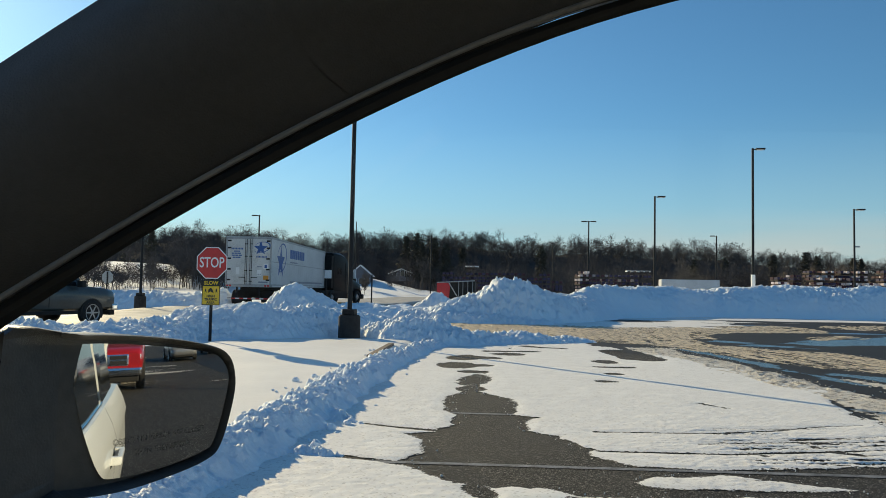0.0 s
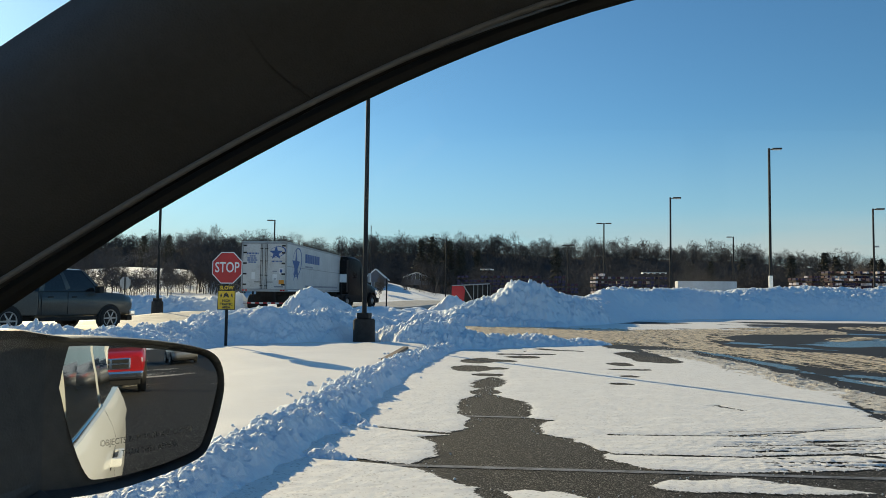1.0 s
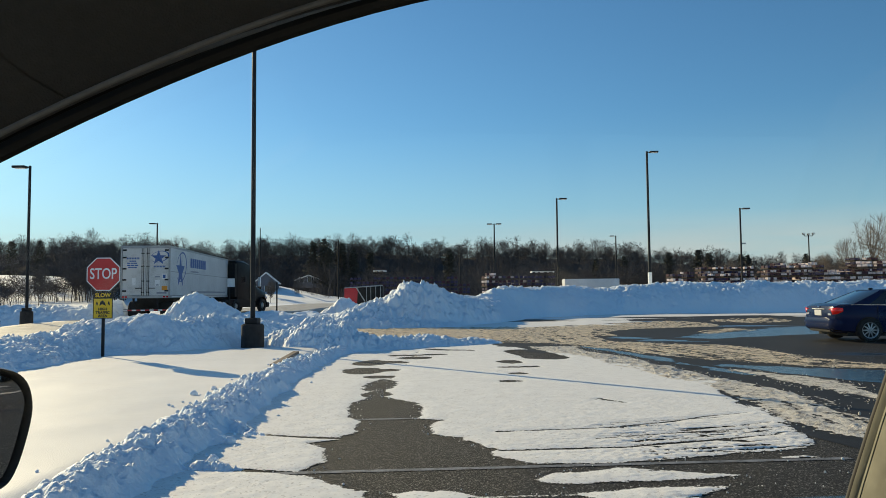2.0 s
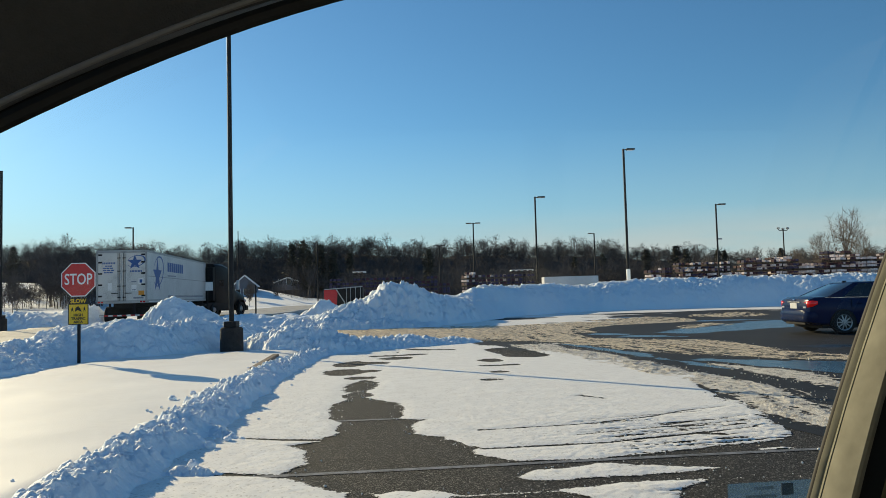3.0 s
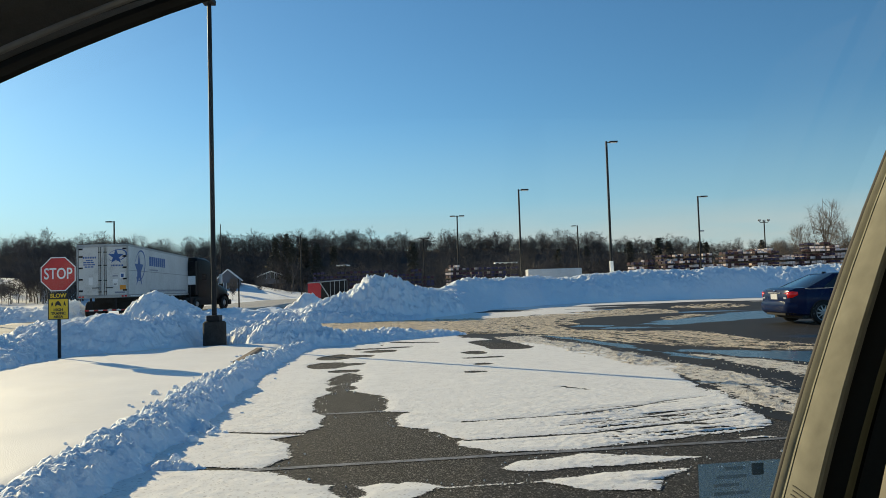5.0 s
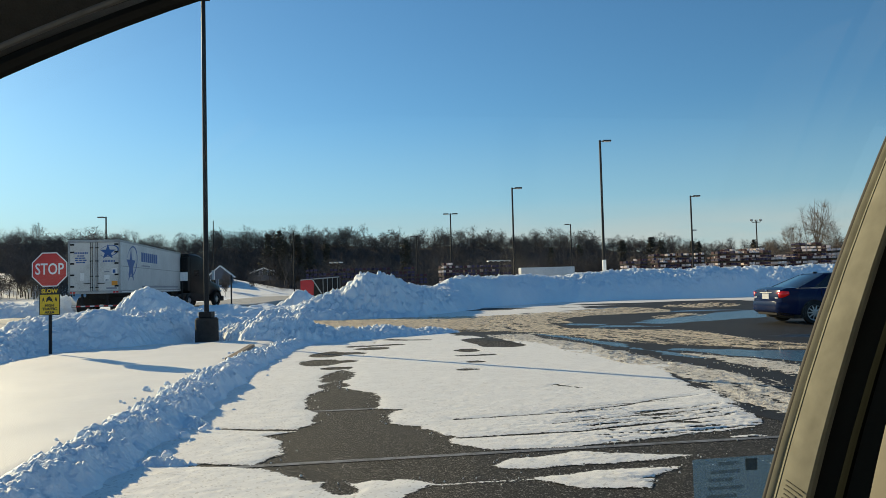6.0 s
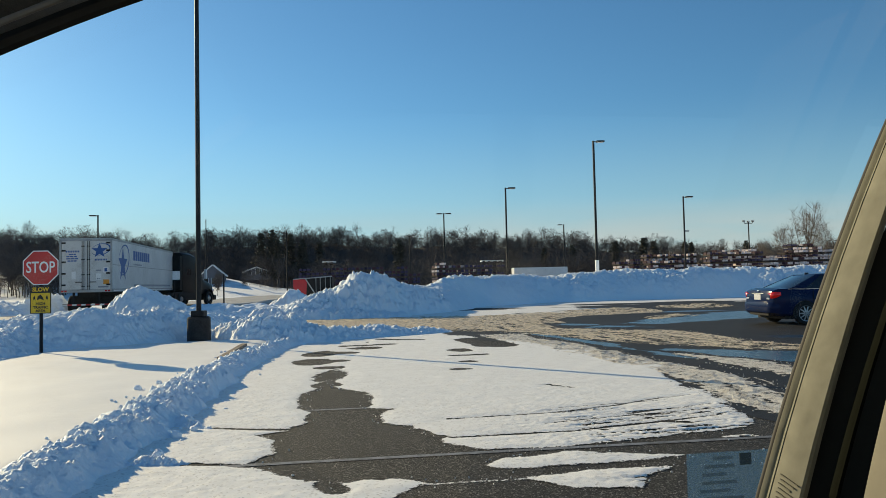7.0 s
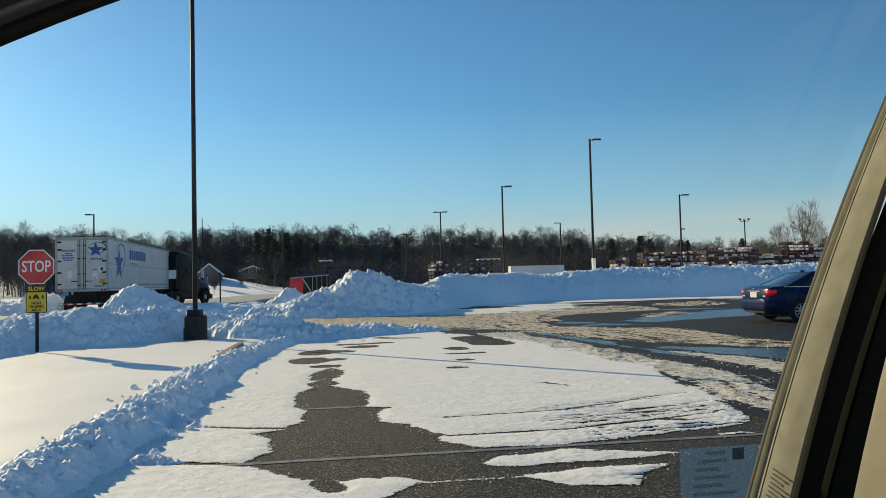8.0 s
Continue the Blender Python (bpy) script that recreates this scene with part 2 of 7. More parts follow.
STICKER = see_through("faint sticker print", (0.02, 0.035, 0.06), 0.24)


def film_sheet():
    """A bluish film that daylight shines through."""
    m = bpy.data.materials.new("bluish sticker film")
    m.use_nodes = True
    nt = m.node_tree
    nt.nodes.remove(nt.nodes["Principled BSDF"])
    clear, glow, mix = (nt.nodes.new(k) for k in ("ShaderNodeBsdfTransparent", "ShaderNodeBsdfTranslucent", "ShaderNodeMixShader"))
    glow.inputs["Color"].default_value, mix.inputs[0].default_value = (0.045, 0.11, 0.22, 1), 0.30
    nt.links.new(clear.outputs[0], mix.inputs[1]), nt.links.new(glow.outputs[0], mix.inputs[2])
    nt.links.new(mix.outputs[0], nt.nodes["Material Output"].inputs["Surface"])
    return m


STICKER_FILM = film_sheet()
STICKER_DARK = see_through("dark sticker print", (0.02, 0.03, 0.04), 0.55)
ETCHED = see_through("etched lettering", (0.10, 0.10, 0.09), 0.22)


def fringed(m, scale, reach, stretch=1.0):
    """Lets a thin cover break up along its rim: where the stored cover runs out, a fine noise decides grain by grain."""
    nt, b = m.node_tree, m.node_tree.nodes["Principled BSDF"]
    at, tc, nz, ad, st = (nt.nodes.new(k) for k in ("ShaderNodeAttribute", "ShaderNodeTexCoord", "ShaderNodeTexNoise", "ShaderNodeMath", "ShaderNodeMapRange"))
    at.attribute_name = "cover"
    nz.inputs["Scale"].default_value, nz.inputs["Detail"].default_value, nz.inputs["Roughness"].default_value = scale, 5, 0.65
    mp = nt.nodes.new("ShaderNodeMapping")
    mp.inputs["Rotation"].default_value, mp.inputs["Scale"].default_value = (0, 0, radians(-14)), (stretch, 1, 1)
    nt.links.new(tc.outputs["Object"], mp.inputs[0]), nt.links.new(mp.outputs[0], nz.inputs["Vector"])
    ad.operation = "MULTIPLY_ADD"
    nt.links.new(nz.outputs[0], ad.inputs[0])
    ad.inputs[1].default_value = reach * 4
    off = nt.nodes.new("ShaderNodeMath")
    off.operation = "SUBTRACT"
    nt.links.new(at.outputs["Fac"], off.inputs[0])
    off.inputs[1].default_value = reach * 2
    nt.links.new(off.outputs[0], ad.inputs[2])
    st.inputs["From Min"].default_value, st.inputs["From Max"].default_value = -0.10 * reach, 0.25 * reach
    nt.links.new(ad.outputs[0], st.inputs["Value"]), nt.links.new(st.outputs[0], b.inputs["Alpha"])


speckled(THIN_SNOW, 55.0, (0.62, 0.59, 0.55), 0.86)
fringed(THIN_SNOW, 38.0, 0.035, 1.0)
fringed(SLUSH, 8.0, 0.42)
fringed(WATER, 12.0, 0.06)
fringed(PALE_SLUSH, 9.0, 0.30)


# ---- mesh helpers ----
def mesh_object(name, verts, faces, mat, parent=None, smooth=False):
    me = bpy.data.meshes.new(name)
    me.from_pydata([tuple(map(float, v)) for v in verts], [], faces)
    me.update()
    if smooth:
        me.shade_smooth()
    me.materials.append(mat)
    ob = new(name, me)
    if parent:
        ob.parent = parent
    return ob


def part(name, bm, mat, parent=None, label="", smooth=False):
    """Links a bmesh as one mesh object, under a thing or a part."""
    me = bpy.data.meshes.new(name)
    bmesh.ops.recalc_face_normals(bm, faces=bm.faces)
    bm.to_mesh(me)
    bm.free()
    if smooth:
        me.shade_smooth()
        me.set_sharp_from_angle(angle=radians(38))
    me.materials.append(mat)
    ob = new(name, me)
    if parent:
        ob.parent = parent
    if label:
        tagged(ob, label)
    return ob


def thing(name, m, label, category, group="", kind=""):
    ob = new(name)
    ob.empty_display_size = 0.2
    ob.matrix_basis = m
    return tagged(ob, label, category, group, kind)


def box(bm, x0, x1, y0, y1, z0, z1, bevel=0.0, m=None):
    g = bmesh.ops.create_cube(bm, size=1, matrix=Matrix.LocRotScale(((x0 + x1) / 2, (y0 + y1) / 2, (z0 + z1) / 2), None, (abs(x1 - x0), abs(y1 - y0), abs(z1 - z0))))
    if bevel:
        edges = list({e for v in g["verts"] for e in v.link_edges})
        g2 = bmesh.ops.bevel(bm, geom=edges, offset=bevel, segments=2, affect="EDGES", profile=0.6)
        vs = list({v for f in g2["faces"] for v in f.verts} | {v for v in g["verts"] if v.is_valid})
    else:
        vs = g["verts"]
    if m:
        bmesh.ops.transform(bm, matrix=m, verts=vs)
    return bm


def boxed(*args, **kw):
    return box(bmesh.new(), *args, **kw)


def rod(bm, a, b, r0, r1=None, n=10, caps=True):
    a, b = Vector(a), Vector(b)
    d = b - a
    m = Matrix.Translation((a + b) / 2) @ d.to_track_quat("Z", "Y").to_matrix().to_4x4()
    bmesh.ops.create_cone(bm, cap_ends=caps, segments=n, radius1=r0, radius2=r0 if r1 is None else r1, depth=d.length, matrix=m)
    return bm


def outline(points, depth, m=None, bm=None):
    """A flat plate of the given outline in x, z, from y = 0 back to y = depth."""
    bm = bm or bmesh.new()
    front = [bm.verts.new((x, 0, z)) for x, z in points]
    back = [bm.verts.new((x, depth, z)) for x, z in points]
    bm.faces.new(front)
    bm.faces.new(back[::-1])
    for i in range(len(points)):
        j = (i + 1) % len(points)
        bm.faces.new((front[i], back[i], back[j], front[j]))
    if m:
        bmesh.ops.transform(bm, matrix=m, verts=front + back)
    return bm


def lettering(name, text, size, m, mat, parent, label="", bold=0.0):
    """Raised lettering in the built-in font, turned into a mesh; m places its centre, facing along -y."""
    cu = bpy.data.curves.new(name, "FONT")
    cu.body, cu.size, cu.align_x, cu.align_y, cu.extrude, cu.offset, cu.resolution_u = text, size, "CENTER", "CENTER", 0.002, bold, 3
    tmp = bpy.data.objects.new(name, cu)
    me = bpy.data.meshes.new_from_object(tmp)
    bpy.data.objects.remove(tmp)
    me.materials.clear()
    me.materials.append(mat)
    me.transform(Matrix.Rotation(radians(90), 4, "X"))
    ob = new(name, me)
    ob.parent = parent
    ob.matrix_local = m
    if label:
        tagged(ob, label)
    return ob


# ---- noise on arrays ----
def lattice(ix, iy, seed):
    h = (ix.astype(np.int64) * 374761393 + iy.astype(np.int64) * 668265263 + seed * 974634777) & 0xFFFFFFFF
    h = ((h ^ (h >> 13)) * 1274126177) & 0xFFFFFFFF
    return ((h ^ (h >> 16)) & 0xFFFF) / 65535.0


def vnoise(x, y, seed=0):
    ix, iy = np.floor(x), np.floor(y)
    fx, fy = x - ix, y - iy
    fx, fy = fx * fx * (3 - 2 * fx), fy * fy * (3 - 2 * fy)
    a, b = lattice(ix, iy, seed), lattice(ix + 1, iy, seed)
    c, d = lattice(ix, iy + 1, seed), lattice(ix + 1, iy + 1, seed)
    return (a + (b - a) * fx) * (1 - fy) + (c + (d - c) * fx) * fy - 0.5


def fbm(x, y, seed=0, octaves=4, gain=0.5):
    total, amp = np.zeros_like(x), 1.0
    for k in range(octaves):
        c, s = math.cos(0.6 * k), math.sin(0.6 * k)
        total += amp * vnoise((x * c - y * s) * 2 ** k + 7.3 * k, (x * s + y * c) * 2 ** k - 3.1 * k, seed + k)
        amp *= gain
    return total


def grain(x, y, seed=0, octaves=4, gain=0.55):
    """Noise that keeps its stretch at every scale."""
    total, amp = np.zeros_like(x), 1.0
    for k in range(octaves):
        total += amp * vnoise(x * 1.9 ** k + 5.7 * k, y * 1.9 ** k - 2.3 * k, seed + k)
        amp *= gain
    return total


def clods(x, y, seed=0):
    """Height of lumps: high in the middle of each irregular cell, low between cells, each lump of its own height."""
    x, y = x + 0.45 * vnoise(x * 1.9, y * 1.9, seed + 31), y + 0.45 * vnoise(x * 1.9, y * 1.9, seed + 32)
    ix, iy = np.floor(x), np.floor(y)
    best, tall = np.full_like(x, 9.0), np.zeros_like(x)
    for dx in (-1, 0, 1):
        for dy in (-1, 0, 1):
            cx, cy = ix + dx, iy + dy
            px, py = cx + lattice(cx, cy, seed), cy + lattice(cx, cy, seed + 1)
            d = (px - x) ** 2 + (py - y) ** 2
            nearer = d < best
            best = np.where(nearer, d, best)
            tall = np.where(nearer, lattice(cx, cy, seed + 2), tall)
    return np.clip(1 - best / 0.46, 0, 1) * (0.2 + 0.8 * tall)


def height_sheet(name, x0, x1, y0, y1, step, height, mat, floor=-0.02, parent=None, smooth=True, cover=None):
    """A sheet of ground whose height is a function of x and y; cells that lie wholly under the floor height are left out."""
    nx, ny = int((x1 - x0) / step) + 1, int((y1 - y0) / step) + 1
    x, y = np.meshgrid(np.linspace(x0, x1, nx), np.linspace(y0, y1, ny))
    z = height(x, y)
    idx = np.arange(nx * ny).reshape(ny, nx)
    quad = np.stack([idx[:-1, :-1], idx[:-1, 1:], idx[1:, 1:], idx[1:, :-1]], -1).reshape(-1, 4)
    keep = (z.ravel()[quad] > floor).any(1)
    quad = quad[keep]
    used, inverse = np.unique(quad, return_inverse=True)
    v = np.stack([x.ravel(), y.ravel(), z.ravel()], -1)[used]
    quad = inverse.reshape(-1, 4)
    me = bpy.data.meshes.new(name)
    me.vertices.add(len(v))
    me.vertices.foreach_set("co", v.astype(np.float32).ravel())
    me.loops.add(quad.size)
    me.loops.foreach_set("vertex_index", quad.astype(np.int32).ravel())
    me.polygons.add(len(quad))
    me.polygons.foreach_set("loop_start", np.arange(0, quad.size, 4, dtype=np.int32))
    me.update(calc_edges=True)
    me.validate()
    if cover:
        me.attributes.new("cover", "FLOAT", "POINT").data.foreach_set("value", cover(x, y).ravel()[used].astype(np.float32))
    if smooth:
        me.shade_smooth()
    me.materials.append(mat)
    ob = new(name, me)
    if parent:
        ob.parent = parent
    return ob


def along(x, y, pts):
    """Distance from a polyline and the place along it, 0 to 1."""
    best, place = np.full_like(x, 1e9), np.zeros_like(x)
    n = len(pts) - 1
    for i in range(n):
        (ax, ay), (bx, by) = pts[i][:2], pts[i + 1][:2]
        lx, ly = bx - ax, by - ay
        t = np.clip(((x - ax) * lx + (y - ay) * ly) / (lx * lx + ly * ly), 0, 1)
        d = np.hypot(x - ax - t * lx, y - ay - t * ly)
        near = d < best
        best, place = np.where(near, d, best), np.where(near, (i + t) / n, place)
    return best, place


def smooth01(v):
    v = np.clip(v, 0, 1)
    return v * v * (3 - 2 * v)
# ---- the lot ----
def lane_edge(y):
    """Where the stall's thin snow gives way to the driven lane."""
    return np.interp(y, (0.0, 3.0, 5.0, 6.2, 7.5, 10.0, 12.3, 15.6, 18.4, 22.5, 24.0, 26.0, 28.0), (0.6, 1.5, 2.3, 2.9, 3.3, 3.5, 3.8, 3.3, 2.2, 0.0, -2.0, -6.5, -10.0))


def road_rise(x, y):
    """The road beyond the planted island lies a little higher than the lot."""
    return 0.25 * smooth01((y - 27) / 9) * smooth01((-x - 7) / 6)


WINDROW = [(-2.72, 2.0), (-2.94, 5.0), (-3.04, 7.0), (-3.15, 9.0), (-3.4, 12.0), (-3.6, 15.0), (-3.5, 18.0)]
PATCH_L = ((3.0, 5.0, 5.5, 6.05, 6.32, 6.54, 6.75, 7.0, 7.3, 7.5, 7.65, 7.96, 8.1, 8.6, 8.84, 9.5, 10.1, 10.6, 10.9), (-0.6, -0.8, -1.0, -1.52, -1.40, -1.37, -1.43, -1.49, -1.75, -1.42, -1.42, -1.30, -1.37, -1.43, -1.57, -1.67, -1.73, -1.62, -1.5))
PATCH_R = ((3.0, 5.2, 5.8, 6.3, 6.4, 6.55, 6.7, 7.0, 7.2, 7.6, 7.78, 8.0, 8.4, 8.66, 8.76, 9.7, 10.1, 10.4, 10.7, 10.9), (0.9, 0.8, 0.45, 0.62, 0.45, 0.28, 0.10, 0.13, -0.02, -0.19, -0.53, -0.52, -0.53, -0.38, -0.72, -0.77, -0.84, -1.1, -1.35, -1.52))
# rounded spots where the cover has melted through: x, y, reach across, reach along
MELTED = ((-1.51, 10.95, 0.19, 0.42), (-1.60, 12.1, 0.25, 0.80), (-1.76, 13.3, 0.27, 0.22), (-2.22, 14.4, 0.42, 0.62), (-1.78, 14.5, 0.28, 0.22), (-2.32, 16.1, 0.36, 0.62), (-1.85, 16.2, 0.40, 0.30), (-1.42, 17.3, 0.42, 0.36), (0.72, 16.2, 0.26, 0.36), (0.55, 12.55, 0.17, 0.13), (0.78, 13.8, 0.16, 0.17))


def melted(x, y):
    """How far inside the nearest melted spot."""
    best = np.full_like(x, -9.0)
    for cx, cy, rx, ry in MELTED:
        best = np.maximum(best, (1 - np.hypot((x - cx) / rx, (y - cy) / ry)) * rx)
    return best


BARE = [(((-0.80, 5.36), (-0.70, 5.20)), 0.09), (((0.2, 7.90), (0.6, 7.96), (1.46, 8.14), (2.22, 8.51), (2.72, 8.87), (3.28, 9.12)), 0.020), (((0.2, 6.93), (0.52, 6.96), (1.41, 7.08), (2.26, 7.39), (3.13, 7.73)), 0.028),
        (((1.5, 8.42), (2.2, 8.60), (2.9, 8.80)), 0.008), (((1.2, 7.50), (2.2, 7.85), (3.3, 8.12)), 0.012), (((2.43, 7.44), (2.65, 7.36)), 0.05), (((2.2, 7.95), (2.8, 8.2), (3.3, 8.45)), 0.016),
        (((-2.5, 7.80), (-1.9, 7.62), (-1.3, 7.50)), 0.035), (((-2.4, 6.22), (-1.9, 6.10), (-1.4, 5.98)), 0.05),
        (((1.25, 19.2), (1.45, 18.2), (1.6, 17.2)), 0.52), (((1.75, 10.35), (1.85, 10.2), (2.0, 10.05)), 0.05), (((-1.9, 18.0), (-1.4, 18.1), (-0.9, 18.3)), 0.18), (((-1.2, 20.0), (-0.7, 19.7), (-0.2, 19.6)), 0.15), (((0.6, 15.0), (0.9, 15.0), (1.2, 15.1)), 0.16)]


def strip(x, y, low, high):
    """How far inside a lying strip of snow between a lower and an upper edge."""
    return np.minimum(y - np.interp(x, *low), np.interp(x, *high) - y)


def cover_left(x, y):
    """Metres inside the rim of the thin snow: it has melted along an irregular strip, in tyre tracks and towards the lane."""
    wob = 0.16 * fbm(x * 1.3, y * 0.9, 5) + 0.10 * fbm(x * 5, y * 3, 9) + 0.07 * fbm(x * 20, y * 14, 12)
    c = lane_edge(y) - x + 2.2 * wob
    inside = np.minimum(x - np.interp(y, *PATCH_L), np.interp(y, *PATCH_R) - x)
    crumbly = 0.07 * fbm(x * 4, y * 2.2, 15) + 0.05 * fbm(x * 13, y * 9, 16)
    c = np.minimum(c, -inside * 0.9 + crumbly)
    c = np.minimum(c, -melted(x, y) + 1.3 * crumbly)
    near = y - np.interp(x, (-0.4, 0.1, 0.5, 1.1, 1.9, 3.1, 3.4), (6.9, 6.62, 6.39, 6.4, 6.6, 7.07, 7.4)) + 0.35 * wob
    near = np.maximum(near, strip(x, y, ((0.36, 0.42, 0.65, 1.4, 1.9, 2.35), (6.2, 5.74, 5.66, 5.77, 5.86, 6.05)), ((0.36, 0.42, 0.59, 1.24, 1.85, 2.35), (5.7, 5.78, 6.04, 6.23, 6.05, 5.98))) + 0.35 * wob)
    near = np.maximum(near, strip(x, y, ((0.6, 0.7, 1.0, 1.5, 1.62, 2.05), (5.7, 5.36, 5.08, 5.03, 5.35, 5.72)), ((0.6, 0.7, 1.22, 2.05), (5.3, 5.40, 5.58, 5.62))) + 0.35 * wob)
    near = np.maximum(near, strip(x, y, ((2.6, 2.69, 2.95, 3.15), (6.8, 6.60, 6.58, 6.6)), ((2.6, 2.69, 2.95, 3.15), (6.5, 6.64, 6.70, 6.5))) + 0.2 * wob)
    c = np.minimum(c, np.where(x < -0.4, 9.0, near))
    d, _ = along(x, y, ((-0.30, 5.42), (0.0, 5.28), (0.38, 5.33), (0.72, 5.35)))
    c = np.maximum(c, 0.05 - 0.05 * smooth01((x + 0.25) / 0.3) + 0.012 - d)
    foot = np.minimum(np.interp(x, (-2.2, -1.64, -1.29, -0.99, -0.88, -0.63, -0.51, -0.27, -0.05), (5.8, 5.69, 5.61, 5.45, 5.48, 5.41, 5.47, 5.41, 5.29)) - y, (y - 5.0) * 0.6 - 0.26 - x)
    c = np.maximum(c, foot + 0.25 * wob)
    for line, w in BARE:
        d, _ = along(x, y, line)
        c = np.minimum(c, (d - w) * 1.2 + wob * (0.9 if line[0][1] > 9.5 else min(1.0, 0.10 + w * 3)))
    # tyres have combed the snow by the stall's mouth
    ribbed = smooth01((x - 0.3) / 1.4) * smooth01((8.9 - y) / 0.7)
    comb = grain(x * 0.8, (y - 0.25 * x) * 21, 46, 4)
    c = np.minimum(c, 0.098 + 0.9 * (1 - ribbed) + 0.36 * comb + 0.16 * fbm(x * 7, y * 20, 47, 3) + 0.14 * fbm(x * 21, y * 34, 49, 2))
    c = np.minimum(c, (24.5 - y) * 0.6 + wob)
    return np.minimum(c, (y - 1.8) * 0.8 + 2 * wob)


def thin_cover(x, y):
    c = cover_left(x, y)
    ribbed = 0.35 + 0.65 * smooth01((x - 0.2) / 1.5) * smooth01((8.9 - y) / 0.8)
    z = 0.006 + 0.009 * (1 - np.exp(-np.clip(c, 0, 9) / 0.06)) + 0.003 * fbm(x * 3, y * 3, 20) + 0.004 * fbm(x * 14, y * 14, 21, 3) + ribbed * np.clip(c * 8, 0, 1) * 0.011 * clods(x * 19, y * 24, 27) + ribbed * np.clip(c * 5, 0, 1) * (0.006 * grain(x * 0.9, (y - 0.25 * x) * 9, 44, 4) + 0.003 * grain(x * 2.5, (y - 0.25 * x) * 11, 48, 2))
    return np.where(c > -0.12, np.maximum(z, 0.006), -0.04)


parking_lot = mesh_object("parking_lot", [(-6, -60, 0), (70, -60, 0), (70, 56, 0), (-6, 56, 0)], [(0, 1, 2, 3)], ASPHALT)
tagged(parking_lot, "dark grainy asphalt of a car park, partly bare", "parking lot", kind="structure")

# the lane, wet with meltwater: a sheet 4 mm above the dry asphalt
lane_out = [(4.6, 5.2), (3.75, 6.4), (3.4, 7.6), (3.4, 9.5), (3.4, 11.0), (3.4, 12.3), (2.9, 15.6), (1.8, 18.4), (-1.2, 22.5), (-4.8, 26.0), (-12, 27), (-12, 31), (-4.5, 33), (0, 44), (6, 53), (30, 53), (50, 50), (50, 9.0), (9.0, 5.2)]
wet_lane = mesh_object("wet_lane", [(x, y, 0.004) for x, y in lane_out], [tuple(range(len(lane_out)))], WET)
tagged(wet_lane, "wet dark asphalt lane with puddles of meltwater", "road", kind="structure")

for y0, y1, step in ((3.5, 10.49, 0.0215), (10.48, 24.6, 0.045)):
    tagged(height_sheet("thin_snow", -4.6, 4.6, y0, y1, step, thin_cover, THIN_SNOW, floor=0.0, cover=cover_left), "thin white snow cover melting off the asphalt", "snow", kind="structure")

# stall lines
def stall_line(a, b, width=0.085):
    d = (Vector(b) - Vector(a)).normalized()
    s = Vector((-d.y, d.x)) * width / 2
    a, b = Vector(a), Vector(b)
    return tagged(mesh_object("stall_line", [(*(a - s), 0.005), (*(b - s), 0.005), (*(b + s), 0.005), (*(a + s), 0.005)], [(0, 1, 2, 3)], PAINT_LINE), "worn white parking stall line painted on asphalt", "line", kind="structure")


stall_line((-2.4, 5.95), (3.3, 6.60))
stall_line((-2.6, 8.60), (3.0, 9.20))


# ---- slush in the lane ----
def swept(x, y, table, seed):
    """How much slush lies at a bearing from the bend's inner corner: tyres sweep it into bands that fan out from there."""
    bearing = np.degrees(np.arctan2(y - 23.0, x)) + 5 * fbm(x * 0.3, y * 0.3, seed + 5, 2)
    reach = np.hypot(x, y - 23.0)
    streak = grain(bearing * 0.24, reach * 0.11, seed, 5, 0.62)
    ruts = grain(bearing * 1.1, reach * 0.10, seed + 3, 3, 0.6)
    return np.interp(bearing, *table) + 0.65 * smooth01((5.8 - reach) / 2.2) * smooth01((bearing + 30) / 9) + 0.85 * streak + 0.7 * ruts + 0.45 * fbm(x * 1.1, y * 1.1, seed + 7) - 0.9 * smooth01((x - 3.5) / 4.5) * smooth01((bearing - 4) / 10)


BROWN = ((-90, 8, 20, 30, 45, 60, 120, 180), (-0.65, -0.65, -0.35, 0.0, 0.5, 0.6, 0.7, 0.7))


def band(x, y, rows, seed, fray=0.5):
    """How far inside a band of slush that the tyres have drawn out; rows: y, near side, far side."""
    ys, near, far = zip(*rows)
    a, b = np.interp(y, ys, near), np.interp(y, ys, far)
    bend = 0.10 * fbm(x * 1.1, y * 0.7, seed) + 0.05 * fbm(x * 5, y * 3, seed + 4)
    inside = np.minimum(np.minimum(x - a, b - x) + bend, np.minimum(y - ys[0], ys[-1] - y) * 0.5)
    across = (x - 0.5 * (a + b)) * 5.0
    drawn = 0.55 * grain(across, y * 0.42, seed + 1, 4, 0.6) + 0.30 * grain(across * 2.6, y * 1.1, seed + 2, 3)
    edge = np.where(inside > 0, np.clip(inside / 0.35, 0, 0.30), np.clip(inside / 0.42, -1.6, 0))
    return edge + 1.5 * fray * drawn + 0.42 * fbm(x * 3.3, y * 2.6, seed + 3) + 0.25 * fbm(x * 12, y * 8, seed + 5) + 0.06


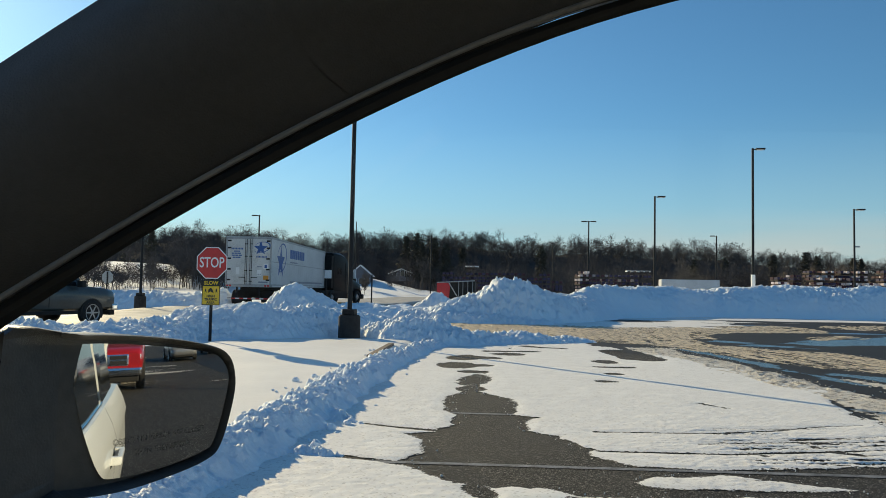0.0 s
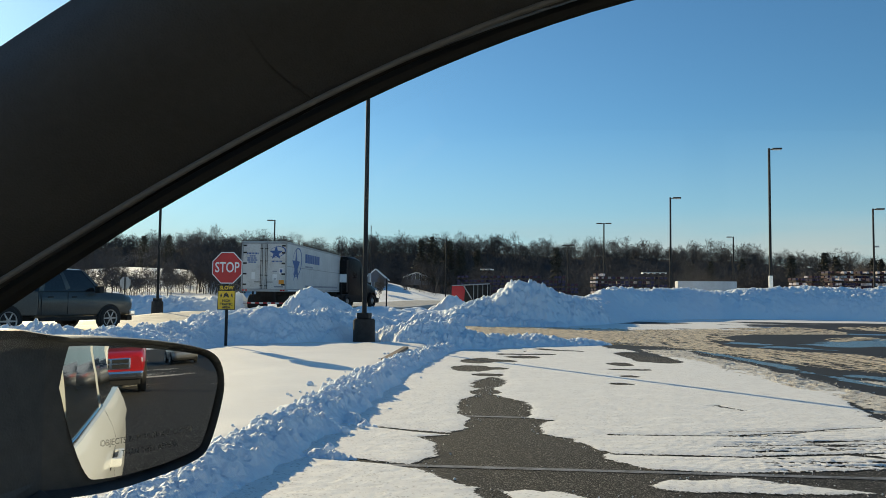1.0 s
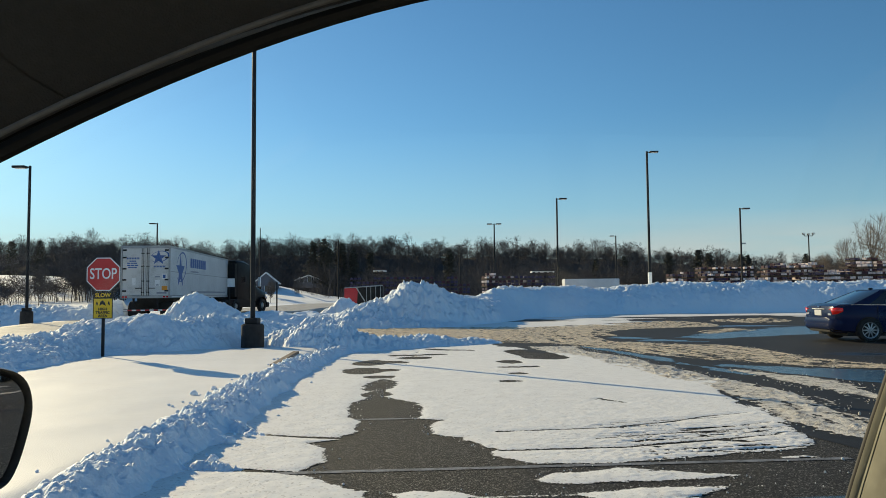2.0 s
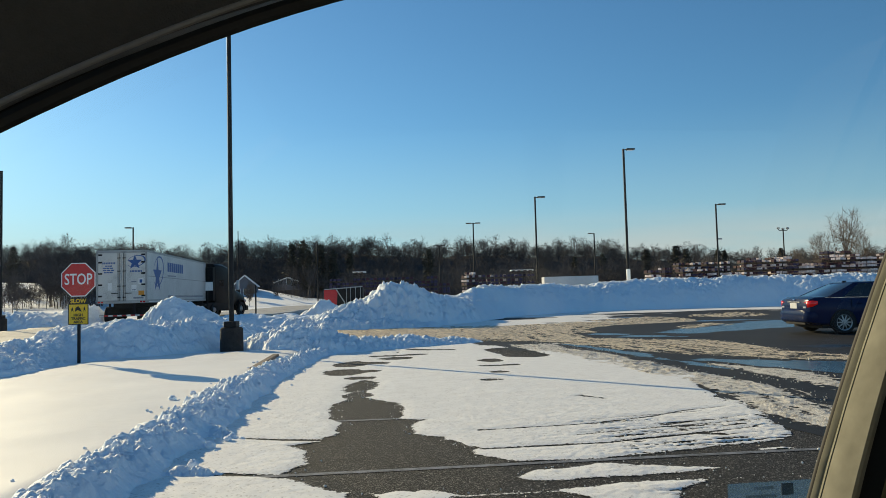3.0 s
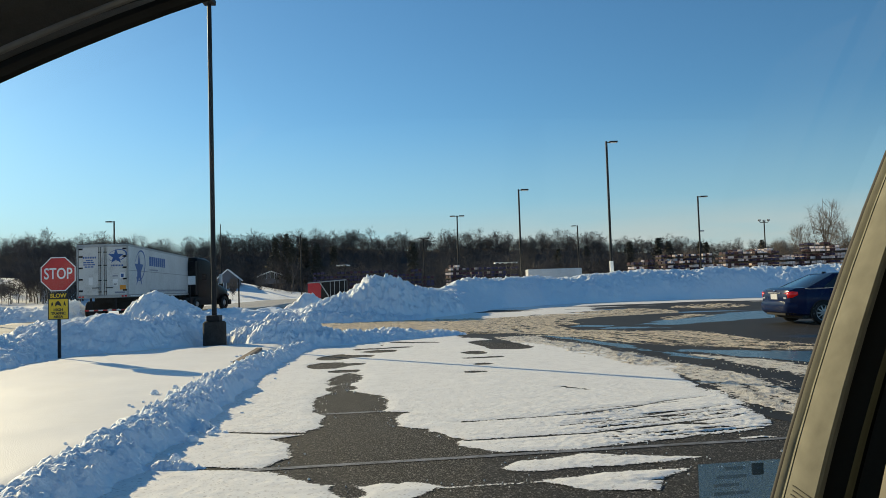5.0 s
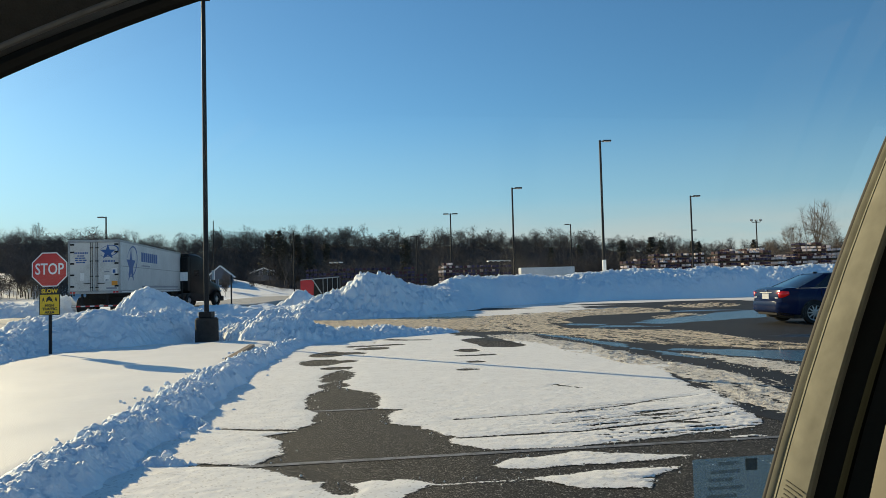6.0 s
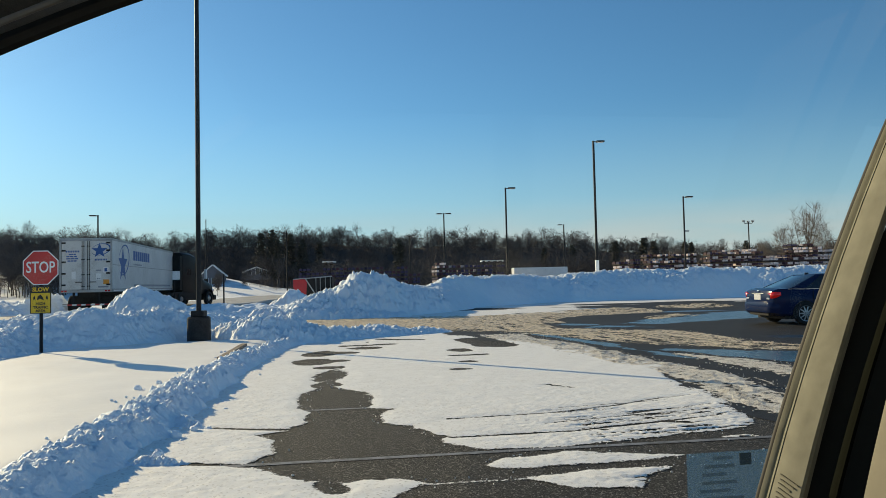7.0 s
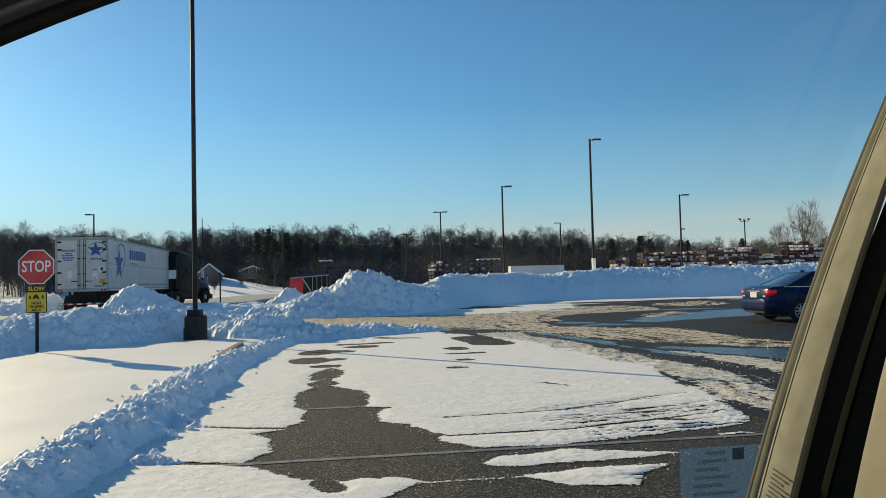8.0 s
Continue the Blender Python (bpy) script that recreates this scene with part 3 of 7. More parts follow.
RIM_BAND = ((7.3, 4.1, 4.2), (7.97, 3.66, 4.35), (8.5, 3.48, 4.42), (9.15, 3.46, 4.48), (10.2, 3.58, 4.62), (11.2, 3.70, 4.62), (11.9, 3.62, 4.45), (12.5, 3.42, 4.22), (12.8, 3.32, 4.0), (13.9, 3.10, 3.92), (15.1, 2.85, 3.68), (17.5, 2.40, 3.36), (19.0, 1.9, 2.75), (20.5, 1.6, 2.6))
SIDE_BAND = ((9.0, 5.45, 5.6), (10.1, 5.32, 5.76), (10.9, 5.29, 5.84), (11.7, 5.18, 5.92), (12.4, 5.04, 5.90), (12.9, 4.97, 5.72), (13.5, 4.88, 5.45), (14.1, 4.80, 5.0))
LONG_BAND = ((14.3, 7.5, 8.3), (14.8, 6.56, 8.25), (15.4, 6.16, 8.1), (16.2, 5.31, 7.9), (16.7, 4.82, 7.5), (17.4, 4.34, 7.42), (18.4, 3.89, 7.4), (19.1, 3.66, 7.38), (19.9, 3.42, 7.2), (21.0, 2.9, 6.8), (21.6, 2.4, 5.6), (22.5, 1.8, 4.8), (26.0, 1.4, 5.0), (28.2, 1.2, 4.9), (30.5, 1.0, 6.4), (32.0, 1.8, 10.2), (33.0, 3.0, 10.7), (34.0, 4.4, 10.9), (36.0, 6.8, 10.9), (38.5, 9.6, 10.5))
FAR_BANDS = (((27.0, 8.2, 8.6), (27.6, 8.2, 9.4), (28.4, 8.4, 10.3), (29.6, 9.4, 10.9), (30.2, 10.0, 10.4)), ((35.4, 13.0, 13.6), (36.4, 12.5, 14.9), (37.4, 11.8, 15.8), (39.7, 12.4, 16.2), (42.0, 14.3, 16.4)))


def slush_cover(x, y):
    """Brown slush: churned at the bend, then drawn out along the lane."""
    c = swept(x, y, BROWN, 61) - 3 * smooth01((-0.7 - x + lane_edge(y)) / 0.3) - 3 * smooth01((x - 1.6) / 1.6) - 2.0 * smooth01((np.abs(y - 28) - 4.5) / 1.5) * (y > 28)
    gap = 1.1 * smooth01(np.minimum(y - 22.2, 26.2 - y) / 0.9) * smooth01((x - 3.6) / 1.0)
    c = np.maximum(c, band(x, y, LONG_BAND, 64, 0.75) - 0.10 - gap)
    for i, rows in enumerate(FAR_BANDS):
        c = np.maximum(c, band(x, y, rows, 81 + 6 * i, 1.1) - 0.28)
    return c


def pale_cover(x, y):
    """Pale slush thrown up beside the lane and along the snow's rim."""
    rim = band(x, y, RIM_BAND, 75, 0.6) - 0.08 + 0.22 * smooth01((y - 12.3) / 1.0)
    return np.maximum(rim, band(x, y, SIDE_BAND, 98, 0.6) - 0.12)


def slush_height(x, y, cover=slush_cover, seed=61):
    """Churned slush lying in bands."""
    c = cover(x, y)
    lumps = 0.018 * clods(x * 6, y * 6, seed + 6) + 0.030 * clods(x * 15, y * 13, seed + 8)
    z = 0.020 * np.clip(c, -1, 1) + lumps * np.clip(0.4 + c, 0, 1) + 0.010 * fbm(x * 9, y * 9, seed + 9) - 0.004
    return np.where(c > -0.45, np.maximum(z, 0.009), -0.05)


slush = height_sheet("slush", -11.0, 17.0, 14.0, 43.0, 0.055, slush_height, SLUSH, floor=0.003, cover=slush_cover)
tagged(slush, "churned brown slush lying in bands on the wet lane", "slush", kind="stuff")
pale_slush = height_sheet("pale_slush", 1.0, 7.0, 7.0, 21.0, 0.03, lambda x, y: slush_height(x, y, pale_cover, 75), PALE_SLUSH, floor=0.003, cover=pale_cover)
tagged(pale_slush, "pale grainy slush thrown up along the snow's edge", "slush", kind="stuff")


def lane_streaks(x, y):
    return grain(x * 0.8 + 0.1 * y, y * 0.12, 91, 4) - 0.30


tagged(height_sheet("lane_snow", 12.0, 36.0, -8.0, 5.0, 0.10, lambda x, y: np.where(lane_streaks(x, y) > -0.5, 0.012 + 0.01 * clods(x * 5, y * 5, 92), -0.05), PALE_SLUSH, floor=0.003, cover=lane_streaks), "thin streaks of dirty slush left along the lane", "slush", kind="stuff")


def pool(name, x0, x1, y0, y1, cover, label):
    ob = height_sheet(name, x0, x1, y0, y1, 0.08, lambda x, y: np.where(cover(x, y) > -0.3, 0.0075, -0.05), WATER, floor=0.0, cover=cover)
    return tagged(ob, label, "puddle", kind="structure")


POOLS = ((((3.05, 20.6), (3.58, 18.6), (3.96, 17.1), (4.28, 15.9), (4.6, 14.7), (4.85, 13.4)), 0.16, 0.24), (((4.6, 15.4), (5.3, 14.9), (6.0, 14.1), (6.6, 13.4), (7.4, 12.5)), 0.18, 1.05), (((4.6, 25.4), (5.3, 24.0), (5.9, 22.8), (6.9, 22.4)), 0.40, 0.5), (((7.6, 24.6), (9.6, 26.2), (11.5, 28.2), (14.0, 29.6), (18.0, 30.0)), 0.8, 2.4))


def pool_cover(x, y, line, w0, w1):
    d, t = along(x, y, line)
    return w0 + (w1 - w0) * t - d + 0.30 * fbm(x * 0.9, y * 1.1, 35) + (0.34 * grain(x * 4.0 + y * 1.6, y * 0.7, 37, 4) if line[0][1] < 22 else 0.9 * grain(x * 0.30 + y * 0.1, y * 1.5 - 0.3 * x, 38, 4))


for line, w0, w1 in POOLS:
    reach = max(w0, w1) + 0.5
    pool("puddle", min(p[0] for p in line) - reach, max(p[0] for p in line) + reach, min(p[1] for p in line) - reach, max(p[1] for p in line) + reach, lambda x, y, line=line, w0=w0, w1=w1: pool_cover(x, y, line, w0, w1), "shallow puddle of meltwater between bands of slush")


def wall_foot(x, y):
    d = np.interp(x, (-3, 0, 3.3, 10, 15.5, 30, 45), (33.5, 38.0, 45.5, 50.0, 50.5, 50.5, 49)) - y
    c = 1.05 + 0.7 * smooth01((12 - x) / 9) - d / np.interp(x, (0, 9, 16), (8.0, 7.5, 6.0)) + 1.6 * fbm(x * 0.18, y * 0.5, 70) - 2.2 * np.exp(-((x - 2.6) / 2.4) ** 2 - ((y - 41.5) / 1.8) ** 2) - 1.6 * np.exp(-((x - 10.5) / 3.0) ** 2 - ((y - 44.5) / 1.2) ** 2)
    return np.where(c > 0, 0.03 * np.clip(c, 0, 1) + 0.02 * fbm(x, y, 71), -0.05)


tagged(height_sheet("snow_strip", -2, 45, 31, 52, 0.25, wall_foot, SNOW, floor=0.004), "thin trampled snow at the foot of the snow bank", "snow", kind="structure")


# ---- island and heaped snow ----
def island_height(x, y):
    right = np.interp(y, (0, 5, 7, 9, 12, 15, 18, 20), (-2.5, -2.80, -2.92, -3.08, -3.33, -3.6, -3.6, -3.85))
    c = np.minimum(np.minimum(right - x, (19.6 + 0.25 * (x + 6)) - y), np.minimum(y + 8.2, x + 12.3) + 0.4 * fbm(x, y, 83))
    return 0.17 * smooth01(c / 0.5) - 0.03 + 0.03 * fbm(x * 0.4, y * 0.4, 80) + 0.004 * fbm(x * 3, y * 3, 81) * (c > 0.2)


tagged(height_sheet("snow_island", -12.4, -2.2, -9.0, 19.8, 0.10, island_height, SNOW, floor=0.0), "smooth untouched snow over a planted island", "snow", kind="structure")


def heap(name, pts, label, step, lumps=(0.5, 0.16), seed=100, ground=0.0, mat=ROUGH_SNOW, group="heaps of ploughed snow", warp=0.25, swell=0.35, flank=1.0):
    """Ploughed snow along a line of points (x, y, half-width, height), lumpy all over; flank: how rough its sides are beside its crest."""
    xs, ys, w, h = (np.array(c) for c in zip(*pts))
    place = np.linspace(0, 1, 81)
    bell = np.exp(-np.linspace(-2, 2, 17) ** 2)
    even = lambda c: np.convolve(np.pad(np.interp(place, np.linspace(0, 1, len(pts)), c), 8, "edge"), bell / bell.sum(), "valid")
    wide, tall = even(w), even(h)

    def height(x, y):
        wx, wy = x + warp * w.mean() * fbm(x / w.mean(), y / w.mean(), seed + 7, 3), y + warp * w.mean() * fbm(x / w.mean(), y / w.mean(), seed + 17, 3)
        d, t = along(wx, wy, pts)
        width, high = np.interp(t, place, wide), np.interp(t, place, tall)
        core = np.clip(1 - d / width, 0, 1)
        core = (1 - (1 - core) ** 2) ** 1.2 * (1 + swell * fbm(x / (w.mean() * 0.8), y / (w.mean() * 0.8), seed + 3, 3))
        size, amp = lumps
        rough = -0.75 + 0.5 * (0.35 - np.abs(fbm(x / size * 0.7, y / size * 0.7, seed + 21, 4)))
        for k, (fine, share) in enumerate(((0.8, 0.75), (1.7, 0.75), (3.4, 0.65), (6.9, 0.38))):
            rough = rough + share * clods(x / size * fine, y / size * fine, seed + 5 * k) ** 0.7
        rough = rough * (0.7 + 0.6 * smooth01(0.5 + 1.1 * fbm(x / size * 0.3, y / size * 0.3, seed + 41, 2)))
        rough = amp * (flank + (1 - flank) * smooth01((core - 0.45) / 0.35)) * rough * np.clip(high / (0.6 * h.max()), 0.3, 1)
        return ground + high * core + rough * np.clip(core * 3.5, 0, 1) - 0.04 - 0.25 * (core <= 0)

    m = max(w) * 1.5
    ob = height_sheet(name, xs.min() - m, xs.max() + m, ys.min() - m, ys.max() + m, step, height, mat, floor=ground - 0.03, smooth=True)
    return tagged(ob, label, "snow heap", group)


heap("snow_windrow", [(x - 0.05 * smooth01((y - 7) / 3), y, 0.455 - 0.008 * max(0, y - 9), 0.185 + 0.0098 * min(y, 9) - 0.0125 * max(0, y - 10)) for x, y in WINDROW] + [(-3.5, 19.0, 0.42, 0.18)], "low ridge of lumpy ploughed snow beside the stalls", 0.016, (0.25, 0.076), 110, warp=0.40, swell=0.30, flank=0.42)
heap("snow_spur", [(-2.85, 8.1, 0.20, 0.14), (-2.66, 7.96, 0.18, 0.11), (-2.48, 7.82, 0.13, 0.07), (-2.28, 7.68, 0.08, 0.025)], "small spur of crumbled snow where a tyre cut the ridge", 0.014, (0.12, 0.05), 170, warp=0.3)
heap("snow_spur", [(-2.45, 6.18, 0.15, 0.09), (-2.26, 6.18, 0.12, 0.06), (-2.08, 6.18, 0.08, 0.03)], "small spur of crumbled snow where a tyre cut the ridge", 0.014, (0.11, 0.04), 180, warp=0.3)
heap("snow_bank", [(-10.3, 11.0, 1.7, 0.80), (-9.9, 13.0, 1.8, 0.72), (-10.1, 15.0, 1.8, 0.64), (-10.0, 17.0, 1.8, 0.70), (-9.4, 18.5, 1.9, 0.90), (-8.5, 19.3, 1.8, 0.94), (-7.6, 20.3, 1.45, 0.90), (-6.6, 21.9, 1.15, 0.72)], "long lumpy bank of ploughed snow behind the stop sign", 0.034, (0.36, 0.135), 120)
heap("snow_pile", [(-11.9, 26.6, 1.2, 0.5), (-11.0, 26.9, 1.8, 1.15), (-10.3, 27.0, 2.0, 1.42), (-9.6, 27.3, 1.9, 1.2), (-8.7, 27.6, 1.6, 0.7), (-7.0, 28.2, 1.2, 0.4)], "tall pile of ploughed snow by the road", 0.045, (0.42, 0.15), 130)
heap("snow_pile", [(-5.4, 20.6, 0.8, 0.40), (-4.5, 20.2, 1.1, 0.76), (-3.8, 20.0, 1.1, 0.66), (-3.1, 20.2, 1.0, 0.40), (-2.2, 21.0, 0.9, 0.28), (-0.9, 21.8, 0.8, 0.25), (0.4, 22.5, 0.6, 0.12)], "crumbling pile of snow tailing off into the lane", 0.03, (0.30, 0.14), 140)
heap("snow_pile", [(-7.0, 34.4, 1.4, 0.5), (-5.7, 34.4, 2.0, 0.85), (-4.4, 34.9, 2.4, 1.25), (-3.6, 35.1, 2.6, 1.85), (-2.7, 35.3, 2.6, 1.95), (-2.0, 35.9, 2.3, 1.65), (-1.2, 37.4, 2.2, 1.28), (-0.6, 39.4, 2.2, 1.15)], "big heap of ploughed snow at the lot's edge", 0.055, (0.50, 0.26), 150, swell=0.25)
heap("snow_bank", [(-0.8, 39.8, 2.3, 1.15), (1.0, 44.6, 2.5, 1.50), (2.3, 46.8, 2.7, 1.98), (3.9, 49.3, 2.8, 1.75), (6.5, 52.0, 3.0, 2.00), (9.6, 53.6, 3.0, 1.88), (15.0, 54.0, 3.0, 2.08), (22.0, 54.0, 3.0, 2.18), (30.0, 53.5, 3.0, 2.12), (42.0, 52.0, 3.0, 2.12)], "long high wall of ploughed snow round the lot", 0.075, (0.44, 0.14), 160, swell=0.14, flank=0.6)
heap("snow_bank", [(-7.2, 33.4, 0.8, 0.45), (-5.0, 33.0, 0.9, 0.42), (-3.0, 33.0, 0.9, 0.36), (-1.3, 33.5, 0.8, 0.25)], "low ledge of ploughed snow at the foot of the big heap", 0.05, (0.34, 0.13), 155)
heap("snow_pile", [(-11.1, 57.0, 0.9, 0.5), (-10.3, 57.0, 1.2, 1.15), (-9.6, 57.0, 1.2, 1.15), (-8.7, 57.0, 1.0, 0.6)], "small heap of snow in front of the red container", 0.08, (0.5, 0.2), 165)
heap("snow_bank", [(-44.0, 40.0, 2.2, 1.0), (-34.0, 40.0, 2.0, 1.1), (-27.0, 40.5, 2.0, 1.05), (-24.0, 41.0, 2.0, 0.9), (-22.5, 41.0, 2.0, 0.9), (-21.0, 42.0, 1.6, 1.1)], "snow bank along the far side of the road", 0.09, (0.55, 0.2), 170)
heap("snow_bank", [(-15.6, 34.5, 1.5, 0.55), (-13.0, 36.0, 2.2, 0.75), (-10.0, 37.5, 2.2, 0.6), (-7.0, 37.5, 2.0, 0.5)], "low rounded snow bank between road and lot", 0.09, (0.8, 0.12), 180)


# ---- land to the horizon ----
def land_height(x, y):
    r = np.hypot(x, y)
    rise = 9.0 * smooth01((y - 190) / 120)
    rise = rise + 8.0 * np.exp(-((x + 105) / np.where(x < -105, 16, 38)) ** 2 - ((y - 165) / 36) ** 2)
    rise = rise + 5.0 * np.exp(-((x + 45) / 9) ** 2 - ((y - 180) / 12) ** 2)
    hold = smooth01((r - 62) / 25)
    return -0.06 + hold * (rise + 0.6 * fbm(x / 30, y / 30, 200)) + 0.0 * r


def polar_land():
    radii = [0.5] + [20 * 1.22 ** i for i in range(26)]
    turns = 96
    verts, faces = [], []
    for r in radii:
        for k in range(turns):
            a = 2 * math.pi * k / turns
            verts.append((r * math.cos(a), r * math.sin(a)))
    xy = np.array(verts)
    z = land_height(xy[:, 0], xy[:, 1])
    for i in range(len(radii) - 1):
        for k in range(turns):
            j = (k + 1) % turns
            faces.append((i * turns + k, (i + 1) * turns + k, (i + 1) * turns + j, i * turns + j))
    faces.append(tuple(range(turns)))
    return mesh_object("ground", np.column_stack([xy, z]), faces, FAR_SNOW, smooth=True)


tagged(polar_land(), "snow-covered land rising gently to wooded hills", "ground", kind="structure")

# packed snow road behind the island
road = height_sheet("road", -60, -3.5, 8.5, 110, 0.5, lambda x, y: np.where((np.abs((y - 24.2) + 0.05 * (x + 14)) < 3.6) | (np.abs(x + 17.5 + 0.04 * (y - 40)) < 4.6) & (y > 8), 0.015 + road_rise(x, y) + 0.015 * fbm(x * 1.2, y * 1.2, 210), -0.2), ROAD_SNOW, floor=-0.05)
tagged(road, "road of packed dirty snow with tyre ruts", "road", kind="structure")


def wood_floor(x, y):
    """Dark leaf litter and brush under the trees, with the field and the houses' yard left snowy."""
    start = np.interp(x, (-140, -115, -112, -97, -93, -80, -77, -69, -66, -62, -60, -57, -34, -31, -24, -20, 140), (112, 118, 190, 190, 112, 112, 170, 170, 140, 165, 165, 205, 205, 165, 165, 134, 130))
    start = np.where((x / y < -0.56) & (x / y > -0.73), 194, start)
    return np.where(y + 8 * fbm(x / 9, y / 9, 305) > start, land_height(x, y) + 0.25 + 0.3 * fbm(x / 3, y / 3, 306), -9.0)


tagged(height_sheet("wood_floor", -140, 140, 110, 214, 2.0, wood_floor, WOOD_FLOOR, floor=-5), "dark leaf litter and brush under the trees", "ground", kind="structure")
def loft(rows, bm=None, close=False):
    bm = bm or bmesh.new()
    vs = [[bm.verts.new(p) for p in row] for row in rows]
    for a, b in zip(vs, vs[1:]):
        for i in range(len(a) - 1 + close):
            j = (i + 1) % len(a)
            bm.faces.new((a[i], b[i], b[j], a[j]))
    return bm


# ---- vehicles ----
def mirrored(half):
    """A closed cut through a body from its right half, bottom centre to top centre."""
    return [(x, -y, z) for x, y, z in half] + [(x, y, z) for x, y, z in half[::-1]]


def body_loft(stations):
    """A car's lower body; stations: place along the car, bottom, top, half width."""
    rows = []
    for x, zb, zt, w in stations:
        h = zt - zb
        rows.append(mirrored([(x, 0, zb), (x, 0.82 * w, zb), (x, 0.96 * w, zb + 0.10 * h), (x, 1.0 * w, zb + 0.38 * h), (x, 1.005 * w, zb + 0.60 * h), (x, 0.975 * w, zb + 0.88 * h), (x, 0.90 * w, zb + 0.985 * h), (x, 0.55 * w, zt + 0.008), (x, 0, zt + 0.012)]))
    bm = loft(rows, close=True)
    bm.verts.ensure_lookup_table()
    n = len(rows[0])
    bm.faces.new(bm.verts[:n])
    bm.faces.new(bm.verts[-n:])
    bmesh.ops.remove_doubles(bm, verts=bm.verts, dist=0.0005)
    return bm


def wheel(parent, x, y, r, wide, rim, spokes=10):
    side = 1 if y > 0 else -1
    bm = bmesh.new()
    rows = []
    for yy, rr in ((-0.5, 0.72), (-0.5, 0.88), (-0.44, 0.965), (-0.32, 1.0), (0.32, 1.0), (0.44, 0.965), (0.5, 0.88), (0.5, 0.72), (0.30, 0.66), (-0.30, 0.66)):
        rows.append([(x + r * rr * math.cos(a), y + yy * wide, r + r * rr * math.sin(a)) for a in [2 * math.pi * k / 28 for k in range(28)]])
    rows.append(rows[0])
    w = part("wheel", loft(rows, bm, close=True), RUBBER, parent, "black tyre", smooth=True)
    bm = bmesh.new()
    out = y + side * wide * 0.40
    rod(bm, (x, out - side * 0.07, r), (x, out - side * 0.06, r), r * 0.68, n=28)
    part("brake_disc", bm, UNDERBODY, w)
    bm = bmesh.new()
    loft([[(x + r * q * math.cos(a), out + side * o, r + r * q * math.sin(a)) for a in [2 * math.pi * k / 28 for k in range(28)]] for q, o in ((0.72, 0.01), (0.70, 0.02), (0.64, 0.012), (0.62, -0.03))], bm, close=True)
    for k in range(spokes):
        a = 2 * math.pi * k / spokes
        c, s = math.cos(a), math.sin(a)
        hw, ho = 0.045, 0.07
        pts = [(0.14, -ho), (0.14, ho), (0.65, hw), (0.65, -hw)]
        vs = [bm.verts.new((x + r * (p * c - q * s), out + side * (0.015 if p < 0.3 else 0.006), r + r * (p * s + q * c))) for p, q in pts]
        bm.faces.new(vs)
    rod(bm, (x, out - side * 0.02, r), (x, out + side * 0.025, r), r * 0.17, r * 0.12, 14)
    part("rim", bm, rim, w, "metal rim")
    return w


def arch(parent, x, y, r, mat=UNDERBODY):
    """A dark disc just proud of the body side, painting the shaded hollow of a wheel arch."""
    side = 1 if y > 0 else -1
    bm = bmesh.new()
    ring = [bm.verts.new((x + r * math.cos(a), y, max(0.0, 0) + r * 0.88 + r * math.sin(a))) for a in [math.pi * (-0.13 + 1.26 * k / 20) for k in range(21)]]
    back = [bm.verts.new((v.co.x, y - side * 0.10, v.co.z)) for v in ring]
    bm.faces.new(ring)
    for i in range(20):
        bm.faces.new((ring[i], ring[i + 1], back[i + 1], back[i]))
    part("arch_shade_disc", bm, mat, parent)


def cabin(parent, base, roof, paint, pillars, name="greenhouse"):
    """Glass house of a car: base and roof rectangles (x0, x1, half width, height), a roof panel and painted pillars, none thinner than its metal."""
    bx0, bx1, bw, bz = base
    rx0, rx1, rw, rz = roof
    corner = lambda t, s, q: Vector(((bx0 + (bx1 - bx0) * t) * (1 - q) + (rx0 + (rx1 - rx0) * t) * q, s * (bw * (1 - q) + rw * q), bz * (1 - q) + rz * q))
    bm = bmesh.new()
    rows = []
    for q in (0, 0.5, 1.0):
        bow = 0.03 * math.sin(math.pi * q)
        ring = []
        for t, s in ((0.0, -0.9), (0.0, 0.9), (0.03, 1), (0.5, 1.02), (0.97, 1), (1.0, 0.9), (1.0, -0.9), (0.97, -1), (0.5, -1.02), (0.03, -1)):
            p = corner(t, s, q)
            ring.append((p.x, p.y * (1 + bow), p.z))
        rows.append(ring)
    part(name, loft(rows, bm, close=True), TINTED, parent, "dark window glass", smooth=True)
    rows = []
    for k, (dx, zz) in enumerate(((0.0, 0.0), (0.04, 0.035), (0.14, 0.055), (0.4, 0.065))):
        rows.append([(rx0 + dx, -rw + dx * 0.4, rz + zz - 0.012), (rx0 + dx, rw - dx * 0.4, rz + zz - 0.012), (rx1 - dx, rw - dx * 0.4, rz + zz - 0.012), (rx1 - dx, -rw + dx * 0.4, rz + zz - 0.012)])
    bm = loft(rows, close=True)
    bm.verts.ensure_lookup_table()
    bm.faces.new(bm.verts[-4:])
    part("roof", bm, paint, parent, smooth=True)
    for t0, t1 in pillars:
        for s in (-1, 1):
            bm = bmesh.new()
            rows = []
            for q in (0, 0.25, 0.5, 0.75, 1.02):
                bow = 1 + 0.035 * math.sin(math.pi * min(q, 1))
                a, b = corner(t0, s, q), corner(t1, s, q)
                rows.append([(a.x, a.y * bow, a.z), (a.x, a.y * bow + s * 0.012, a.z), (b.x, b.y * bow + s * 0.012, b.z), (b.x, b.y * bow, b.z)])
            part("pillar", loft(rows, bm, close=True), paint, parent)
    return corner


